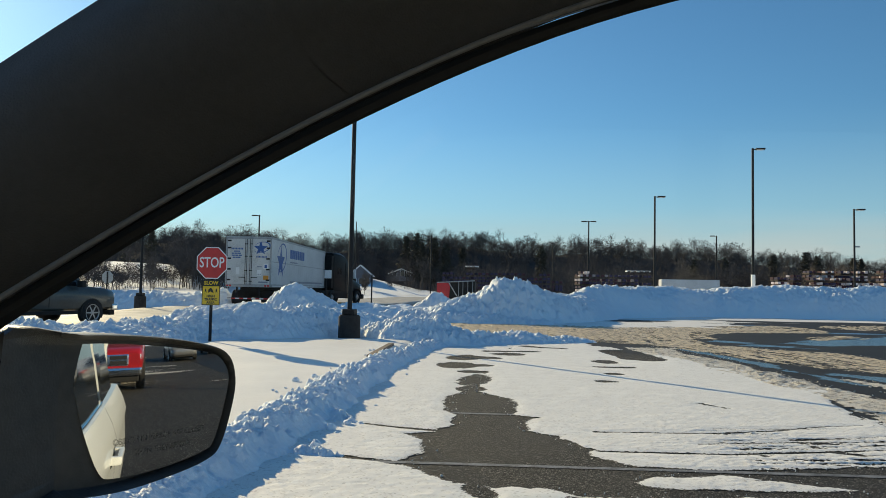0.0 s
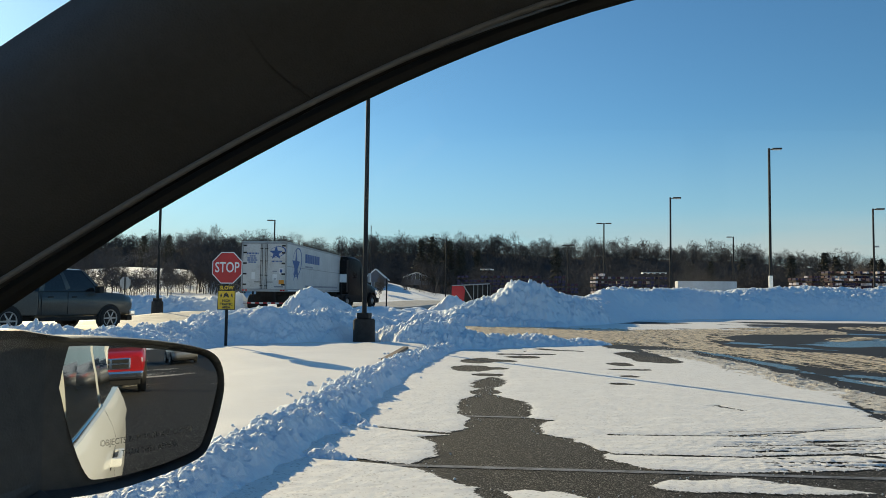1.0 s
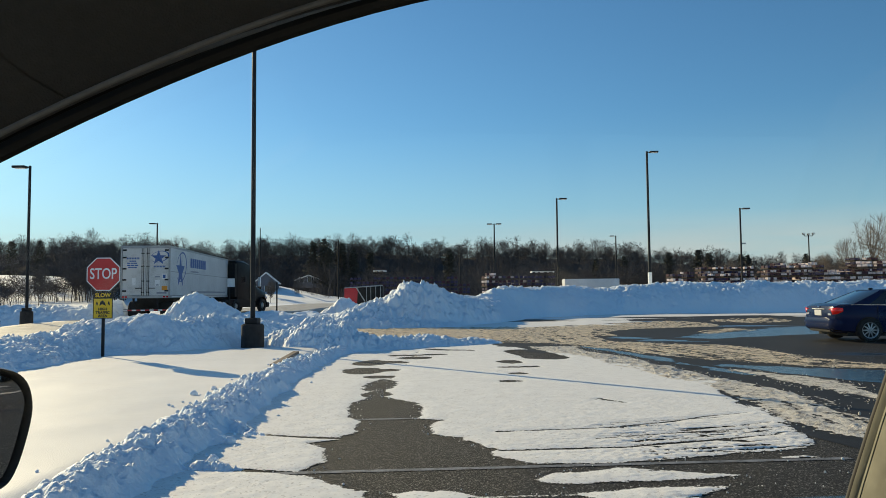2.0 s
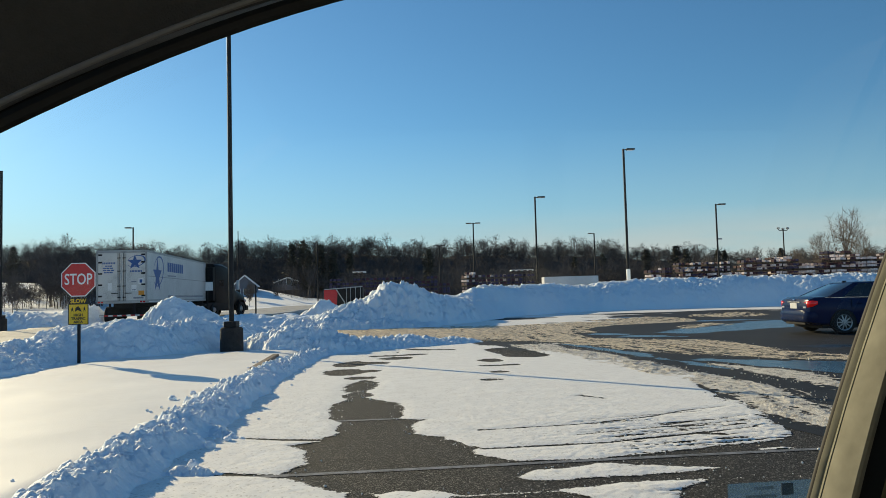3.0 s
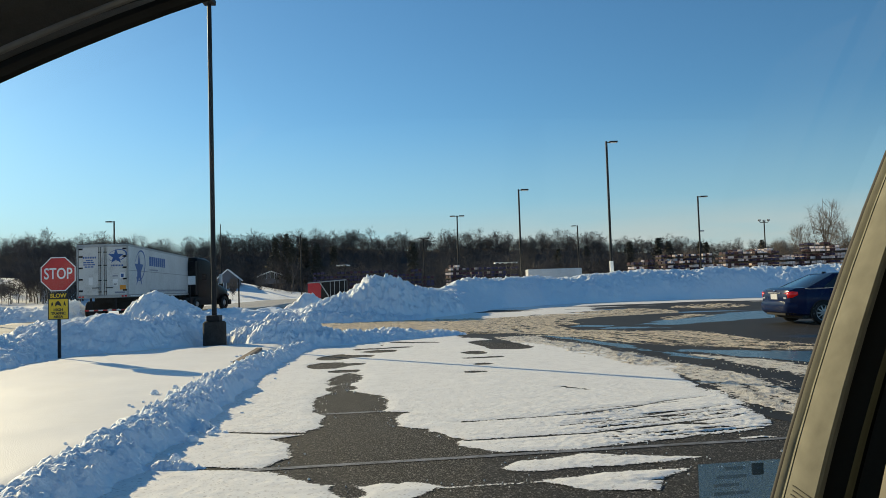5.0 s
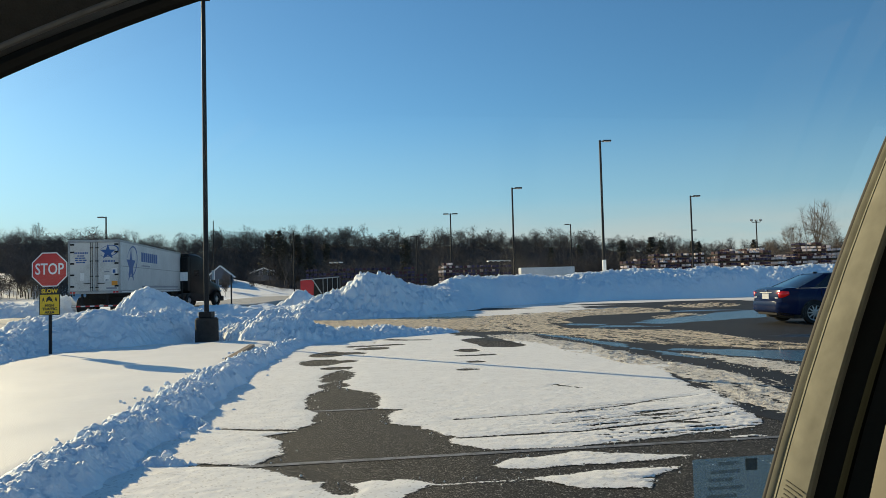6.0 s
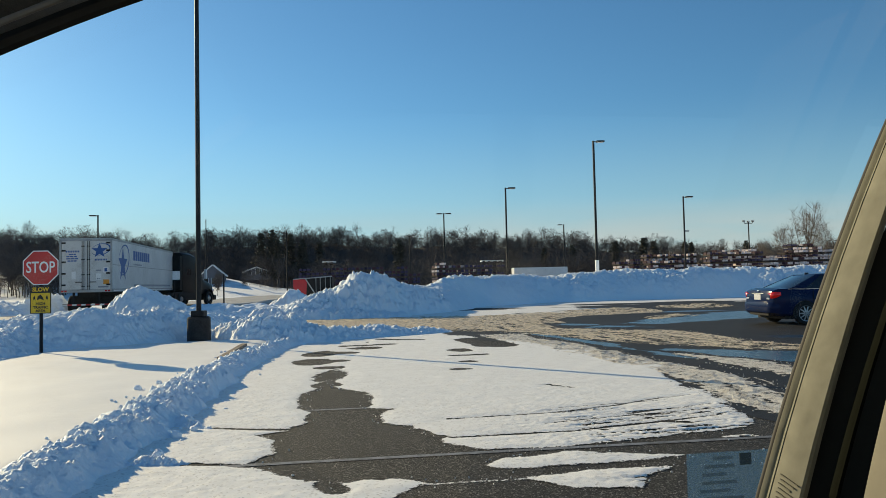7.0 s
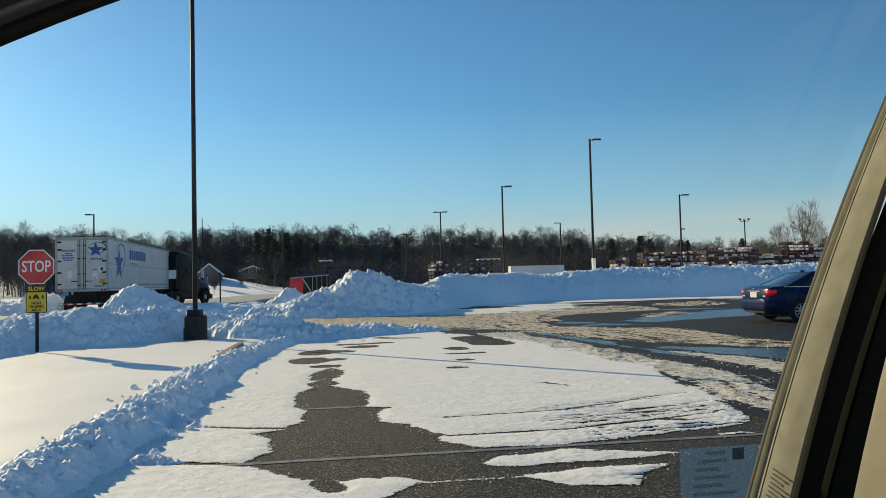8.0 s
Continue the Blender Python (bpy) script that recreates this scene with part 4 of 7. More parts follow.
def sedan(m, paint, label, plate=True):
    s = thing("sedan", m, label, "car")
    part("body", body_loft([(0.0, 0.42, 0.86, 0.70), (0.05, 0.30, 0.98, 0.79), (0.22, 0.24, 1.05, 0.855), (0.6, 0.21, 1.06, 0.89), (1.4, 0.20, 1.02, 0.90), (2.5, 0.20, 0.99, 0.90), (3.2, 0.20, 0.97, 0.895), (3.8, 0.21, 0.90, 0.88), (4.25, 0.24, 0.80, 0.83), (4.5, 0.28, 0.68, 0.74), (4.58, 0.40, 0.58, 0.66)]), paint, s, smooth=True)
    cabin(s, (0.48, 3.42, 0.80, 1.01), (1.42, 2.55, 0.60, 1.41), paint, ((0.0, 0.17), (0.50, 0.55), (0.95, 1.0)))
    for x in (0.95, 3.63):
        for y in (-0.86, 0.86):
            arch(s, x, y * 1.052, 0.37)
            wheel(s, x, y * 0.975, 0.325, 0.21, ALLOY)
    for sd in (-1, 1):
        bm = bmesh.new()
        loft([[(0.050, sd * 0.55, 0.775), (0.028, sd * 0.55, 0.90)], [(0.025, sd * 0.72, 0.76), (0.012, sd * 0.73, 0.94)], [(0.10, sd * 0.84, 0.78), (0.10, sd * 0.835, 0.955)], [(0.24, sd * 0.874, 0.85), (0.24, sd * 0.868, 0.94)]], bm)
        lamp = part("tail_lamp", bm, BRAKE_LIT, s, "lit red tail lamp", smooth=True)
        mod = lamp.modifiers.new("thick", "SOLIDIFY")
        mod.thickness, mod.offset = 0.03, 0
        part("door_seam", boxed(2.02, 2.03, sd * 0.895, sd * 0.906, 0.36, 0.98), SEAL, s)
        part("door_seam", boxed(1.20, 1.21, sd * 0.890, sd * 0.906, 0.55, 0.98), SEAL, s)
        part("door_handle", boxed(1.35, 1.52, sd * 0.895, sd * 0.915, 0.84, 0.865, 0.005), paint, s)
        part("door_handle", boxed(2.25, 2.42, sd * 0.895, sd * 0.915, 0.83, 0.855, 0.005), paint, s)
        mir = part("wing_mirror", boxed(3.0, 3.14, sd * 0.86, sd * 1.03, 0.98, 1.10, 0.03), paint, s)
        part("head_lamp", boxed(4.2, 4.47, sd * 0.50, sd * 0.76, 0.62, 0.72, 0.03), HEAD_LAMP, s)
        part("chrome_line", loft([[(0.5, sd * 0.815, 1.02), (0.5, sd * 0.815, 1.035)], [(3.3, sd * 0.815, 1.00), (3.3, sd * 0.815, 1.015)]]), CHROME, s)
    part("bumper", body_loft([(-0.07, 0.42, 0.60, 0.58), (-0.045, 0.36, 0.65, 0.72), (0.04, 0.31, 0.67, 0.82), (0.22, 0.28, 0.66, 0.868)]), paint, s, smooth=True)
    part("bumper_valance", boxed(0.02, 0.2, -0.55, 0.55, 0.26, 0.33, 0.02), UNDERBODY, s)
    part("boot_trim", boxed(-0.005, 0.03, -0.34, 0.34, 0.895, 0.915, 0.006), GREY_METAL, s, "chrome strip on the boot lid")
    part("number_plate", boxed(-0.012, 0.03, -0.19, 0.19, 0.72, 0.88, 0.004), PLATE, s, "pale number plate")
    for sd in (-1, 1):
        part("reverse_lamp", boxed(-0.012, 0.03, min(sd * 0.53, sd * 0.68), max(sd * 0.53, sd * 0.68), 0.735, 0.785, 0.008), HEAD_LAMP, s, "pale reversing lamp")
    part("boot_seam", boxed(0.006, 0.02, -0.47, 0.47, 0.685, 0.695), SEAL, s)
    part("badge", boxed(0.0, 0.03, -0.05, 0.05, 0.955, 0.99, 0.008), CHROME, s)
    part("aerial", boxed(1.50, 1.62, -0.010, 0.010, 1.44, 1.495, 0.006), SEAL, s, "black roof aerial fin")
    part("underbody", boxed(0.4, 4.2, -0.78, 0.78, 0.16, 0.34), UNDERBODY, s)
    return s


def pickup(m, paint, label, chrome_front=False):
    p = thing("pickup_truck", m, label, "pickup truck")
    part("cab_body", body_loft([(2.05, 0.50, 1.28, 0.96), (2.2, 0.48, 1.30, 0.985), (3.2, 0.46, 1.30, 0.99), (4.1, 0.46, 1.29, 0.985), (4.6, 0.48, 1.26, 0.98), (5.3, 0.50, 1.21, 0.965), (5.64, 0.50, 1.15, 0.93), (5.76, 0.56, 1.06, 0.87)]), paint, p, smooth=True)
    cabin(p, (2.08, 4.46, 0.92, 1.27), (2.22, 3.80, 0.75, 1.93), paint, ((0.0, 0.07), (0.40, 0.48), (0.94, 1.0)))
    bm = bmesh.new()
    for y0, y1 in ((-0.98, -0.90), (0.90, 0.98)):
        box(bm, 0.10, 2.02, y0, y1, 0.55, 1.26, 0.03)
    part("bed_side", bm, paint, p)
    part("bed_floor", boxed(0.1, 2.0, -0.9, 0.9, 0.70, 0.76), UNDERBODY, p)
    part("tailgate", boxed(0.04, 0.12, -0.88, 0.88, 0.62, 1.25, 0.02), paint, p)
    part("rear_bumper", boxed(-0.14, 0.06, -0.95, 0.95, 0.42, 0.60, 0.04), CHROME, p, "chrome step bumper")
    part("number_plate", boxed(-0.155, -0.13, -0.16, 0.16, 0.44, 0.58, 0.004), PLATE, p)
    part("frame_rail", boxed(0.1, 5.5, -0.5, 0.5, 0.36, 0.55), UNDERBODY, p)
    for sd in (-1, 1):
        for x in (1.05, 4.72):
            arch(p, x, sd * 0.992, 0.46)
            wheel(p, x, sd * 0.895, 0.40, 0.27, ALLOY, 6)
        part("tail_lamp", boxed(0.0, 0.16, sd * 0.88, sd * 0.992, 0.82, 1.20, 0.015), BRAKE_LIT, p, "lit red tail lamp")
        part("head_lamp", boxed(5.50, 5.74, sd * 0.60, sd * 0.90, 0.86, 1.03, 0.04), HEAD_LAMP, p, "clear head lamp")
        part("wing_mirror", boxed(4.05, 4.22, sd * 1.0, sd * 1.24, 1.22, 1.45, 0.04), SEAL, p)
        for x in (3.05, 2.12):
            part("door_seam", boxed(x, x + 0.012, sd * 0.985, sd * 0.998, 0.56, 1.24), SEAL, p)
        for x in (2.35, 3.2):
            part("door_handle", boxed(x, x + 0.18, sd * 0.99, sd * 1.012, 1.08, 1.115, 0.006), SEAL, p)
        part("rocker", boxed(2.1, 4.2, sd * 0.90, sd * 0.98, 0.36, 0.48, 0.02), UNDERBODY, p)
    # front: grille, bumper
    g = part("grille", boxed(5.70, 5.79, -0.56, 0.56, 0.72, 1.04, 0.05), CHROME if chrome_front else UNDERBODY, p, "chrome framed grille" if chrome_front else "")
    if chrome_front:
        for y0, y1 in ((-0.50, -0.03), (0.03, 0.50)):
            for z0, z1 in ((0.76, 0.865), (0.895, 1.0)):
                part("grille_opening", boxed(5.78, 5.80, y0, y1, z0, z1, 0.006), SEAL, g)
    part("front_bumper", boxed(5.62, 5.90, -0.93, 0.93, 0.46, 0.68, 0.06), CHROME, p, "chrome front bumper")
    part("air_dam", boxed(5.60, 5.82, -0.85, 0.85, 0.30, 0.46, 0.03), UNDERBODY, p)
    return p


def star(cx, cz, r, squash=1.0, tall=1.0):
    pts = []
    for k in range(10):
        a = math.pi / 2 + k * math.pi / 5
        rr = r if k % 2 == 0 else r * 0.40
        pts.append((cx + rr * squash * math.cos(a), cz + rr * tall * math.sin(a)))
    return pts


def orbit_ring(cx, cz, a, b, tilt, thick):
    """A slim swoosh ring, as two open arcs."""
    bm = bmesh.new()
    n = 40
    rows = []
    for k in range(n + 1):
        t = math.radians(200) + math.radians(300) * k / n
        w = thick * (0.25 + 0.75 * math.sin(math.pi * k / n))
        pts = []
        for q in (1.0, 1.0 + w):
            x, z = a * q * math.cos(t), b * q * math.sin(t)
            pts.append((cx + x * math.cos(tilt) - z * math.sin(tilt), 0, cz + x * math.sin(tilt) + z * math.cos(tilt)))
        rows.append([pts[0], pts[1], (pts[1][0], 0.003, pts[1][2]), (pts[0][0], 0.003, pts[0][2])])
    return loft(rows, bm, close=True)


def bars(parent, name, x0, x1, z, high, mat, m, count, gap=0.2, label=""):
    """Plain bars in the place of lettering."""
    bm = bmesh.new()
    step = (x1 - x0) / count
    for k in range(count):
        a = x0 + k * step
        outline([(a, z), (a + step * (1 - gap), z), (a + step * (1 - gap), z + high), (a, z + high)], 0.003, None, bm)
    bmesh.ops.transform(bm, matrix=m, verts=bm.verts)
    return part(name, bm, mat, parent, label)


def semi_trailer(m):
    """A box trailer, its rear at y = 0 and its nose at y = 16.1, x across."""
    t = thing("semi_trailer", m, "white box semi-trailer with blue star graphics, parked on the snowy road", "semi-trailer")
    L, W, Z0, Z1 = 16.1, 1.30, 1.20, 4.02
    part("box", boxed(-W, W, 0.06, L, Z0 + 0.12, Z1 - 0.03), TRAILER_WHITE, t, "white side panels")
    part("roof", boxed(-W + 0.02, W - 0.02, 0.03, L, Z1 - 0.03, Z1 + 0.02, 0.01), TRAILER_WHITE, t)
    for sd in (-1, 1):
        part("lower_rail", boxed(sd * W - 0.02, sd * W + 0.02, 0.05, L, Z0, Z0 + 0.17, 0.01), TRIM_STEEL, t)
        part("upper_rail", boxed(sd * W - 0.02, sd * W + 0.02, 0.05, L, Z1 - 0.10, Z1 + 0.01, 0.01), TRIM_STEEL, t)
        bm = bmesh.new()
        for k in range(25):
            y = 0.6 + k * 0.63
            box(bm, sd * W - 0.004, sd * W + 0.005, y, y + 0.018, Z0 + 0.18, Z1 - 0.11)
        part("rivet_seam", bm, TRAILER_WHITE, t)
        part("panel_line", boxed(sd * W - 0.004, sd * W + 0.007, 0.1, L, 2.62, 2.66), TRIM_STEEL, t)
        part("reflective_tape", boxed(sd * W + sd * 0.02, sd * W + sd * 0.024, 0.3, L - 0.3, Z0 + 0.05, Z0 + 0.10), SIGN_WHITE, t)
    # rear frame and doors
    part("rear_frame", box(box(box(boxed(-W, -W + 0.09, 0.0, 0.08, Z0, Z1, 0.01), W - 0.09, W, 0.0, 0.08, Z0, Z1, 0.01), -W, W, 0.0, 0.08, Z1 - 0.12, Z1, 0.01), -W, W, 0.0, 0.10, Z0, Z0 + 0.16, 0.01), TRIM_STEEL, t)
    for sd in (-1, 1):
        d = part("rear_door", boxed(min(0, sd * 1.2) + 0.005, max(0, sd * 1.2) - 0.005, 0.012, 0.06, Z0 + 0.17, Z1 - 0.13, 0.008), TRAILER_REAR, t, "grimy white swing door")
        for x in (0.09, 0.18):
            bm = bmesh.new()
            rod(bm, (sd * x, -0.012, Z0 + 0.14), (sd * x, -0.012, Z1 - 0.12), 0.013, n=8)
            for z in (1.5, 2.1, 2.9, 3.6):
                box(bm, sd * x - 0.035, sd * x + 0.035, -0.02, 0.014, z, z + 0.05)
            part("lock_rod", bm, DARK_METAL, d)
        for z in (1.55, 2.15, 2.75, 3.35, 3.75):
            part("hinge", boxed(sd * 1.10 - 0.09, sd * 1.10 + 0.11, -0.014, 0.016, z, z + 0.09, 0.006), DARK_METAL, d)
        part("latch_handle", boxed(sd * 0.16, sd * 0.52, -0.035, -0.012, 1.72, 1.76, 0.005), DARK_METAL, d)
    face = pose(0, 0.0075, 0)
    bars(t, "door_lettering", -0.98, -0.30, 3.30, 0.10, BLUE_GRAPHIC, face, 8, 0.3, "plain blue bars in place of lettering")
    for k, (x0, x1) in enumerate(((-0.84, -0.48), (-0.96, -0.42), (-0.96, -0.36), (-0.90, -0.44))):
        bars(t, "door_small_lettering", x0, x1, 3.17 - 0.115 * k, 0.065, BLUE_GRAPHIC, face, 3, 0.12)
    part("door_star", outline(star(0.68, 3.38, 0.42), 0.003, face), BLUE_GRAPHIC, t, "blue five-pointed star")
    part("door_ring", orbit_ring(0.72, 3.44, 0.46, 0.27, 0.25, 0.16), BLUE_GRAPHIC, t)
    bars(t, "door_lettering", 0.44, 1.06, 2.86, 0.09, BLUE_GRAPHIC, face, 8, 0.3)
    for x0, x1, z0, z1, mat in ((0.50, 0.76, 2.32, 2.38, GREY_GRAPHIC), (0.86, 1.12, 2.22, 2.52, SIGN_WHITE), (0.50, 0.76, 1.84, 2.18, SIGN_WHITE), (0.86, 1.16, 1.62, 1.86, ORANGE), (0.60, 1.12, 1.44, 1.52, GREY_GRAPHIC), (-0.70, -0.50, 1.9, 2.3, SIGN_WHITE), (0.92, 1.06, 2.28, 2.46, BLUE_GRAPHIC), (0.54, 0.72, 1.88, 1.95, GREY_GRAPHIC)):
        part("placard", boxed(x0, x1, 0.004 if mat is not BLUE_GRAPHIC else 0.002, 0.011, z0, z1), mat, t)
    # right-hand side graphics, on the plane x = W
    side = Matrix.Translation((W + 0.0075, 0, 0)) @ Matrix.Rotation(radians(90), 4, "Z")
    part("side_star", outline(star(2.15, 2.70, 1.05, 0.92, 1.0), 0.003, side), BLUE_GRAPHIC, t, "large blue five-pointed star")
    bm = orbit_ring(2.35, 2.95, 1.10, 0.75, 0.35, 0.13)
    bmesh.ops.transform(bm, matrix=side, verts=bm.verts)
    part("side_ring", bm, BLUE_GRAPHIC, t, "blue swoosh ring round the star")
    bars(t, "side_lettering", 4.45, 8.6, 3.0, 0.56, BLUE_GRAPHIC, side, 8, 0.16, "plain blue bars in place of the company name")
    bars(t, "side_small_lettering", 4.5, 6.6, 2.72, 0.09, GREY_GRAPHIC, side, 9, 0.25)
    bars(t, "side_bottom_lettering", 4.6, 15.0, 1.48, 0.12, GREY_GRAPHIC, side, 44, 0.3, "row of plain grey bars in place of small lettering")
    # running gear
    part("chassis", boxed(-0.5, 0.5, 0.3, L - 1.0, 0.92, 1.20), UNDERBODY, t)
    part("bogie", boxed(-0.55, 0.55, 1.2, 4.4, 0.60, 0.95, 0.04), UNDERBODY, t)
    guard = part("underride_guard", boxed(-1.15, 1.15, 0.02, 0.12, 0.50, 0.61, 0.01), DARK_METAL, t, "steel underride guard with red and white tape")
    for k in range(10):
        x = -1.14 + k * 0.228
        part("tape", boxed(x, x + 0.226, 0.012, 0.018, 0.52, 0.59), SIGN_RED if k % 2 else SIGN_WHITE, guard)
    for x in (-0.62, 0.62):
        part("guard_post", boxed(x - 0.05, x + 0.05, 0.05, 0.12, 0.55, 1.22), DARK_METAL, guard)
    for x in (-1.15, -1.0, 1.0, 1.15):
        part("marker_lamp", boxed(x - 0.06, x + 0.06, -0.006, 0.02, Z0 + 0.03, Z0 + 0.12, 0.01), TAIL_RED, t, "red marker lamp")
    for y in (1.9, 3.2):
        for x in (-1.06, 1.06):
            bm = bmesh.new()
            rows = []
            for xx, rr in ((-0.29, 0.6), (-0.29, 0.9), (-0.25, 1.0), (-0.03, 1.0), (0.0, 0.9), (0.03, 1.0), (0.25, 1.0), (0.29, 0.9), (0.29, 0.6)):
                rows.append([(x + xx, y + 0.52 * rr * math.cos(a), 0.52 + 0.52 * rr * math.sin(a)) for a in [2 * math.pi * k / 26 for k in range(26)]])
            w = part("wheel", loft(rows, bm, close=True), RUBBER, t, "pair of black tyres", smooth=True)
            bm = bmesh.new()
            s = 1 if x > 0 else -1
            rod(bm, (x + s * 0.10, y, 0.52), (x + s * 0.24, y, 0.52), 0.30, 0.20, 20)
            rod(bm, (x + s * 0.2, y, 0.52), (x + s * 0.31, y, 0.52), 0.11, 0.10, 12)
            part("hub", bm, GREY_METAL, w)
    for x in (-0.78, 0.78):
        part("mud_flap", boxed(x - 0.32, x + 0.32, 1.20, 1.22, 0.32, 0.98), SEAL, t, "black mud flap")
    for x in (-0.7, 0.7):
        part("landing_leg", boxed(x - 0.07, x + 0.07, 12.2, 12.35, 0.25, 1.2), DARK_METAL, t)
    return t


def tractor(m):
    """A sleeper tractor, rear at y = 0, facing +y."""
    t = thing("truck_tractor", m, "dark grey sleeper tractor unit hitched to the trailer", "truck")
    rows = []
    for y, zb, zt, w in ((2.05, 1.0, 3.95, 1.22), (2.15, 0.95, 4.0, 1.25), (3.2, 0.9, 3.98, 1.25), (3.9, 0.85, 3.80, 1.24), (4.5, 0.85, 3.35, 1.18), (4.95, 0.85, 2.85, 1.12), (5.35, 0.85, 2.05, 1.06), (6.2, 0.80, 1.85, 1.0), (6.9, 0.75, 1.65, 0.95), (7.2, 0.70, 1.35, 0.85)):
        half = [(0, -9, zb), (0.95 * w, 0, zb), (w, 0, zb + 0.15), (w, 0, zt - 0.5), (0.96 * w, 0, zt - 0.16), (0.82 * w, 0, zt - 0.02), (0, 0, zt)]
        rows.append([(-x, y, z) for x, _, z in half] + [(x, y, z) for x, _, z in half[::-1]])
    bm = loft(rows, close=True)
    bm.verts.ensure_lookup_table()
    n = len(rows[0])
    bm.faces.new(bm.verts[:n]), bm.faces.new(bm.verts[-n:])
    bmesh.ops.remove_doubles(bm, verts=bm.verts, dist=0.001)
    part("cab", bm, CAB_BROWN, t, "dark painted sleeper cab", smooth=True)
    bm = bmesh.new()
    vs = [bm.verts.new(p) for p in ((-0.98, 5.37, 2.08), (0.98, 5.37, 2.08), (0.92, 4.90, 2.98), (-0.92, 4.90, 2.98))]
    bm.faces.new(vs)
    ws = part("windscreen", bm, TINTED, t, "dark windscreen")
    mod = ws.modifiers.new("thick", "SOLIDIFY")
    mod.thickness, mod.offset = 0.08, 0
    for sd in (-1, 1):
        part("side_window", outline([(4.05, 2.1), (4.95, 2.1), (4.75, 2.75), (4.05, 2.85)], 0.03, Matrix.Translation((sd * 1.16, 0, 0)) @ Matrix.Rotation(radians(90), 4, "Z")), TINTED, t)
        part("sleeper_window", outline([(2.6, 2.3), (3.2, 2.3), (3.2, 2.75), (2.6, 2.75)], 0.02, Matrix.Translation((sd * 1.255, 0, 0)) @ Matrix.Rotation(radians(90), 4, "Z")), TINTED, t)
        part("door_seam", boxed(sd * 1.22, sd * 1.26, 3.85, 3.87, 1.0, 3.2), SEAL, t)
        part("wing_mirror", boxed(sd * 1.30, sd * 1.52, 5.0, 5.12, 2.0, 2.75, 0.04), SIGN_WHITE if sd > 0 else SEAL, t, "white mirror" if sd > 0 else "")
        part("side_fairing", boxed(sd * 1.10, sd * 1.22, 0.9, 4.2, 0.45, 1.05, 0.05), CAB_BROWN, t)
        part("fender", loft([[(sd * 0.72, 6.05 + 0.66 * math.cos(a), 0.55 + 0.66 * math.sin(a)), (sd * 1.20, 6.05 + 0.66 * math.cos(a), 0.55 + 0.66 * math.sin(a))] for a in [math.pi * k / 12 for k in range(13)]]), CAB_BROWN, t, smooth=True)
        part("head_lamp", boxed(sd * 0.62, sd * 0.98, 6.85, 7.12, 1.0, 1.22, 0.05), HEAD_LAMP, t)
        for y in (0.55, 1.85, 6.05):
            bm = bmesh.new()
            x = sd * (1.03 if y < 5 else 1.05)
            wide = 0.29 if y < 5 else 0.15
            rws = [[(x + xx * wide, y + 0.51 * rr * math.cos(a), 0.51 + 0.51 * rr * math.sin(a)) for a in [2 * math.pi * k / 26 for k in range(26)]] for xx, rr in ((-1, 0.6), (-1, 0.92), (-0.85, 1), (0.85, 1), (1, 0.92), (1, 0.6))]
            w = part("wheel", loft(rws, bm, close=True), RUBBER, t, smooth=True)
            bm = bmesh.new()
            rod(bm, (x + sd * wide * 0.2, y, 0.51), (x + sd * wide * 0.95, y, 0.51), 0.31, 0.16, 20)
            part("hub", bm, GREY_METAL, w)
    part("cab_extender", boxed(-1.2, 1.2, 1.75, 2.1, 1.2, 3.7, 0.03), CAB_BROWN, t)
    part("frame_rails", boxed(-0.45, 0.45, -0.2, 6.6, 0.70, 1.0, 0.02), UNDERBODY, t)
    part("fifth_wheel", boxed(-0.5, 0.5, 0.7, 1.6, 1.0, 1.18, 0.03), UNDERBODY, t)
    part("front_bumper", boxed(-1.12, 1.12, 6.75, 7.25, 0.35, 0.75, 0.08), CAB_BROWN, t)
    return t


# ---- lamp posts and signs ----
def lamp_post(x, y, z, top, heads, base=True, r=0.075, turn=0.0, label=""):
    post = thing("street_lamp", pose(x, y, z, 0, 0, turn), label or "tall dark lamp post with a flat shoebox head", "street lamp", "lamp posts of the lot")
    foot = 0.0
    if base:
        bm = bmesh.new()
        rod(bm, (0, 0, -0.2), (0, 0, 0.74), 0.31, 0.30, 28)
        bmesh.ops.bevel(bm, geom=[e for e in bm.edges if all(v.co.z > 0.7 for v in e.verts)], offset=0.03, segments=2, affect="EDGES")
        part("concrete_base", bm, CONCRETE, post, "stained round concrete footing, darkened as in shade", smooth=True)
        foot = 0.74
        part("base_cover", boxed(-0.17, 0.17, -0.17, 0.17, foot, foot + 0.16, 0.02), DARK_METAL, post)
    bm = bmesh.new()
    rod(bm, (0, 0, foot), (0, 0, top - z), r, r * 0.86, 14)
    part("pole", bm, DARK_METAL, post, smooth=True)
    for side in heads:
        bm = bmesh.new()
        box(bm, min(0, side * 0.28), max(0, side * 0.28), -0.03, 0.03, top - z - 0.10, top - z - 0.04, 0.008)
        arm = part("arm", bm, DARK_METAL, post)
        bm = bmesh.new()
        x0, x1 = side * 0.22, side * 0.86
        box(bm, min(x0, x1), max(x0, x1), -0.19, 0.19, top - z - 0.11, top - z + 0.01, 0.025)
        head = part("lamp_head", bm, DARK_METAL, post)
        part("lens", boxed(min(x0, x1) + 0.08, max(x0, x1) - 0.08, -0.14, 0.14, top - z - 0.125, top - z - 0.108, 0.004), LENS, head)
    return post


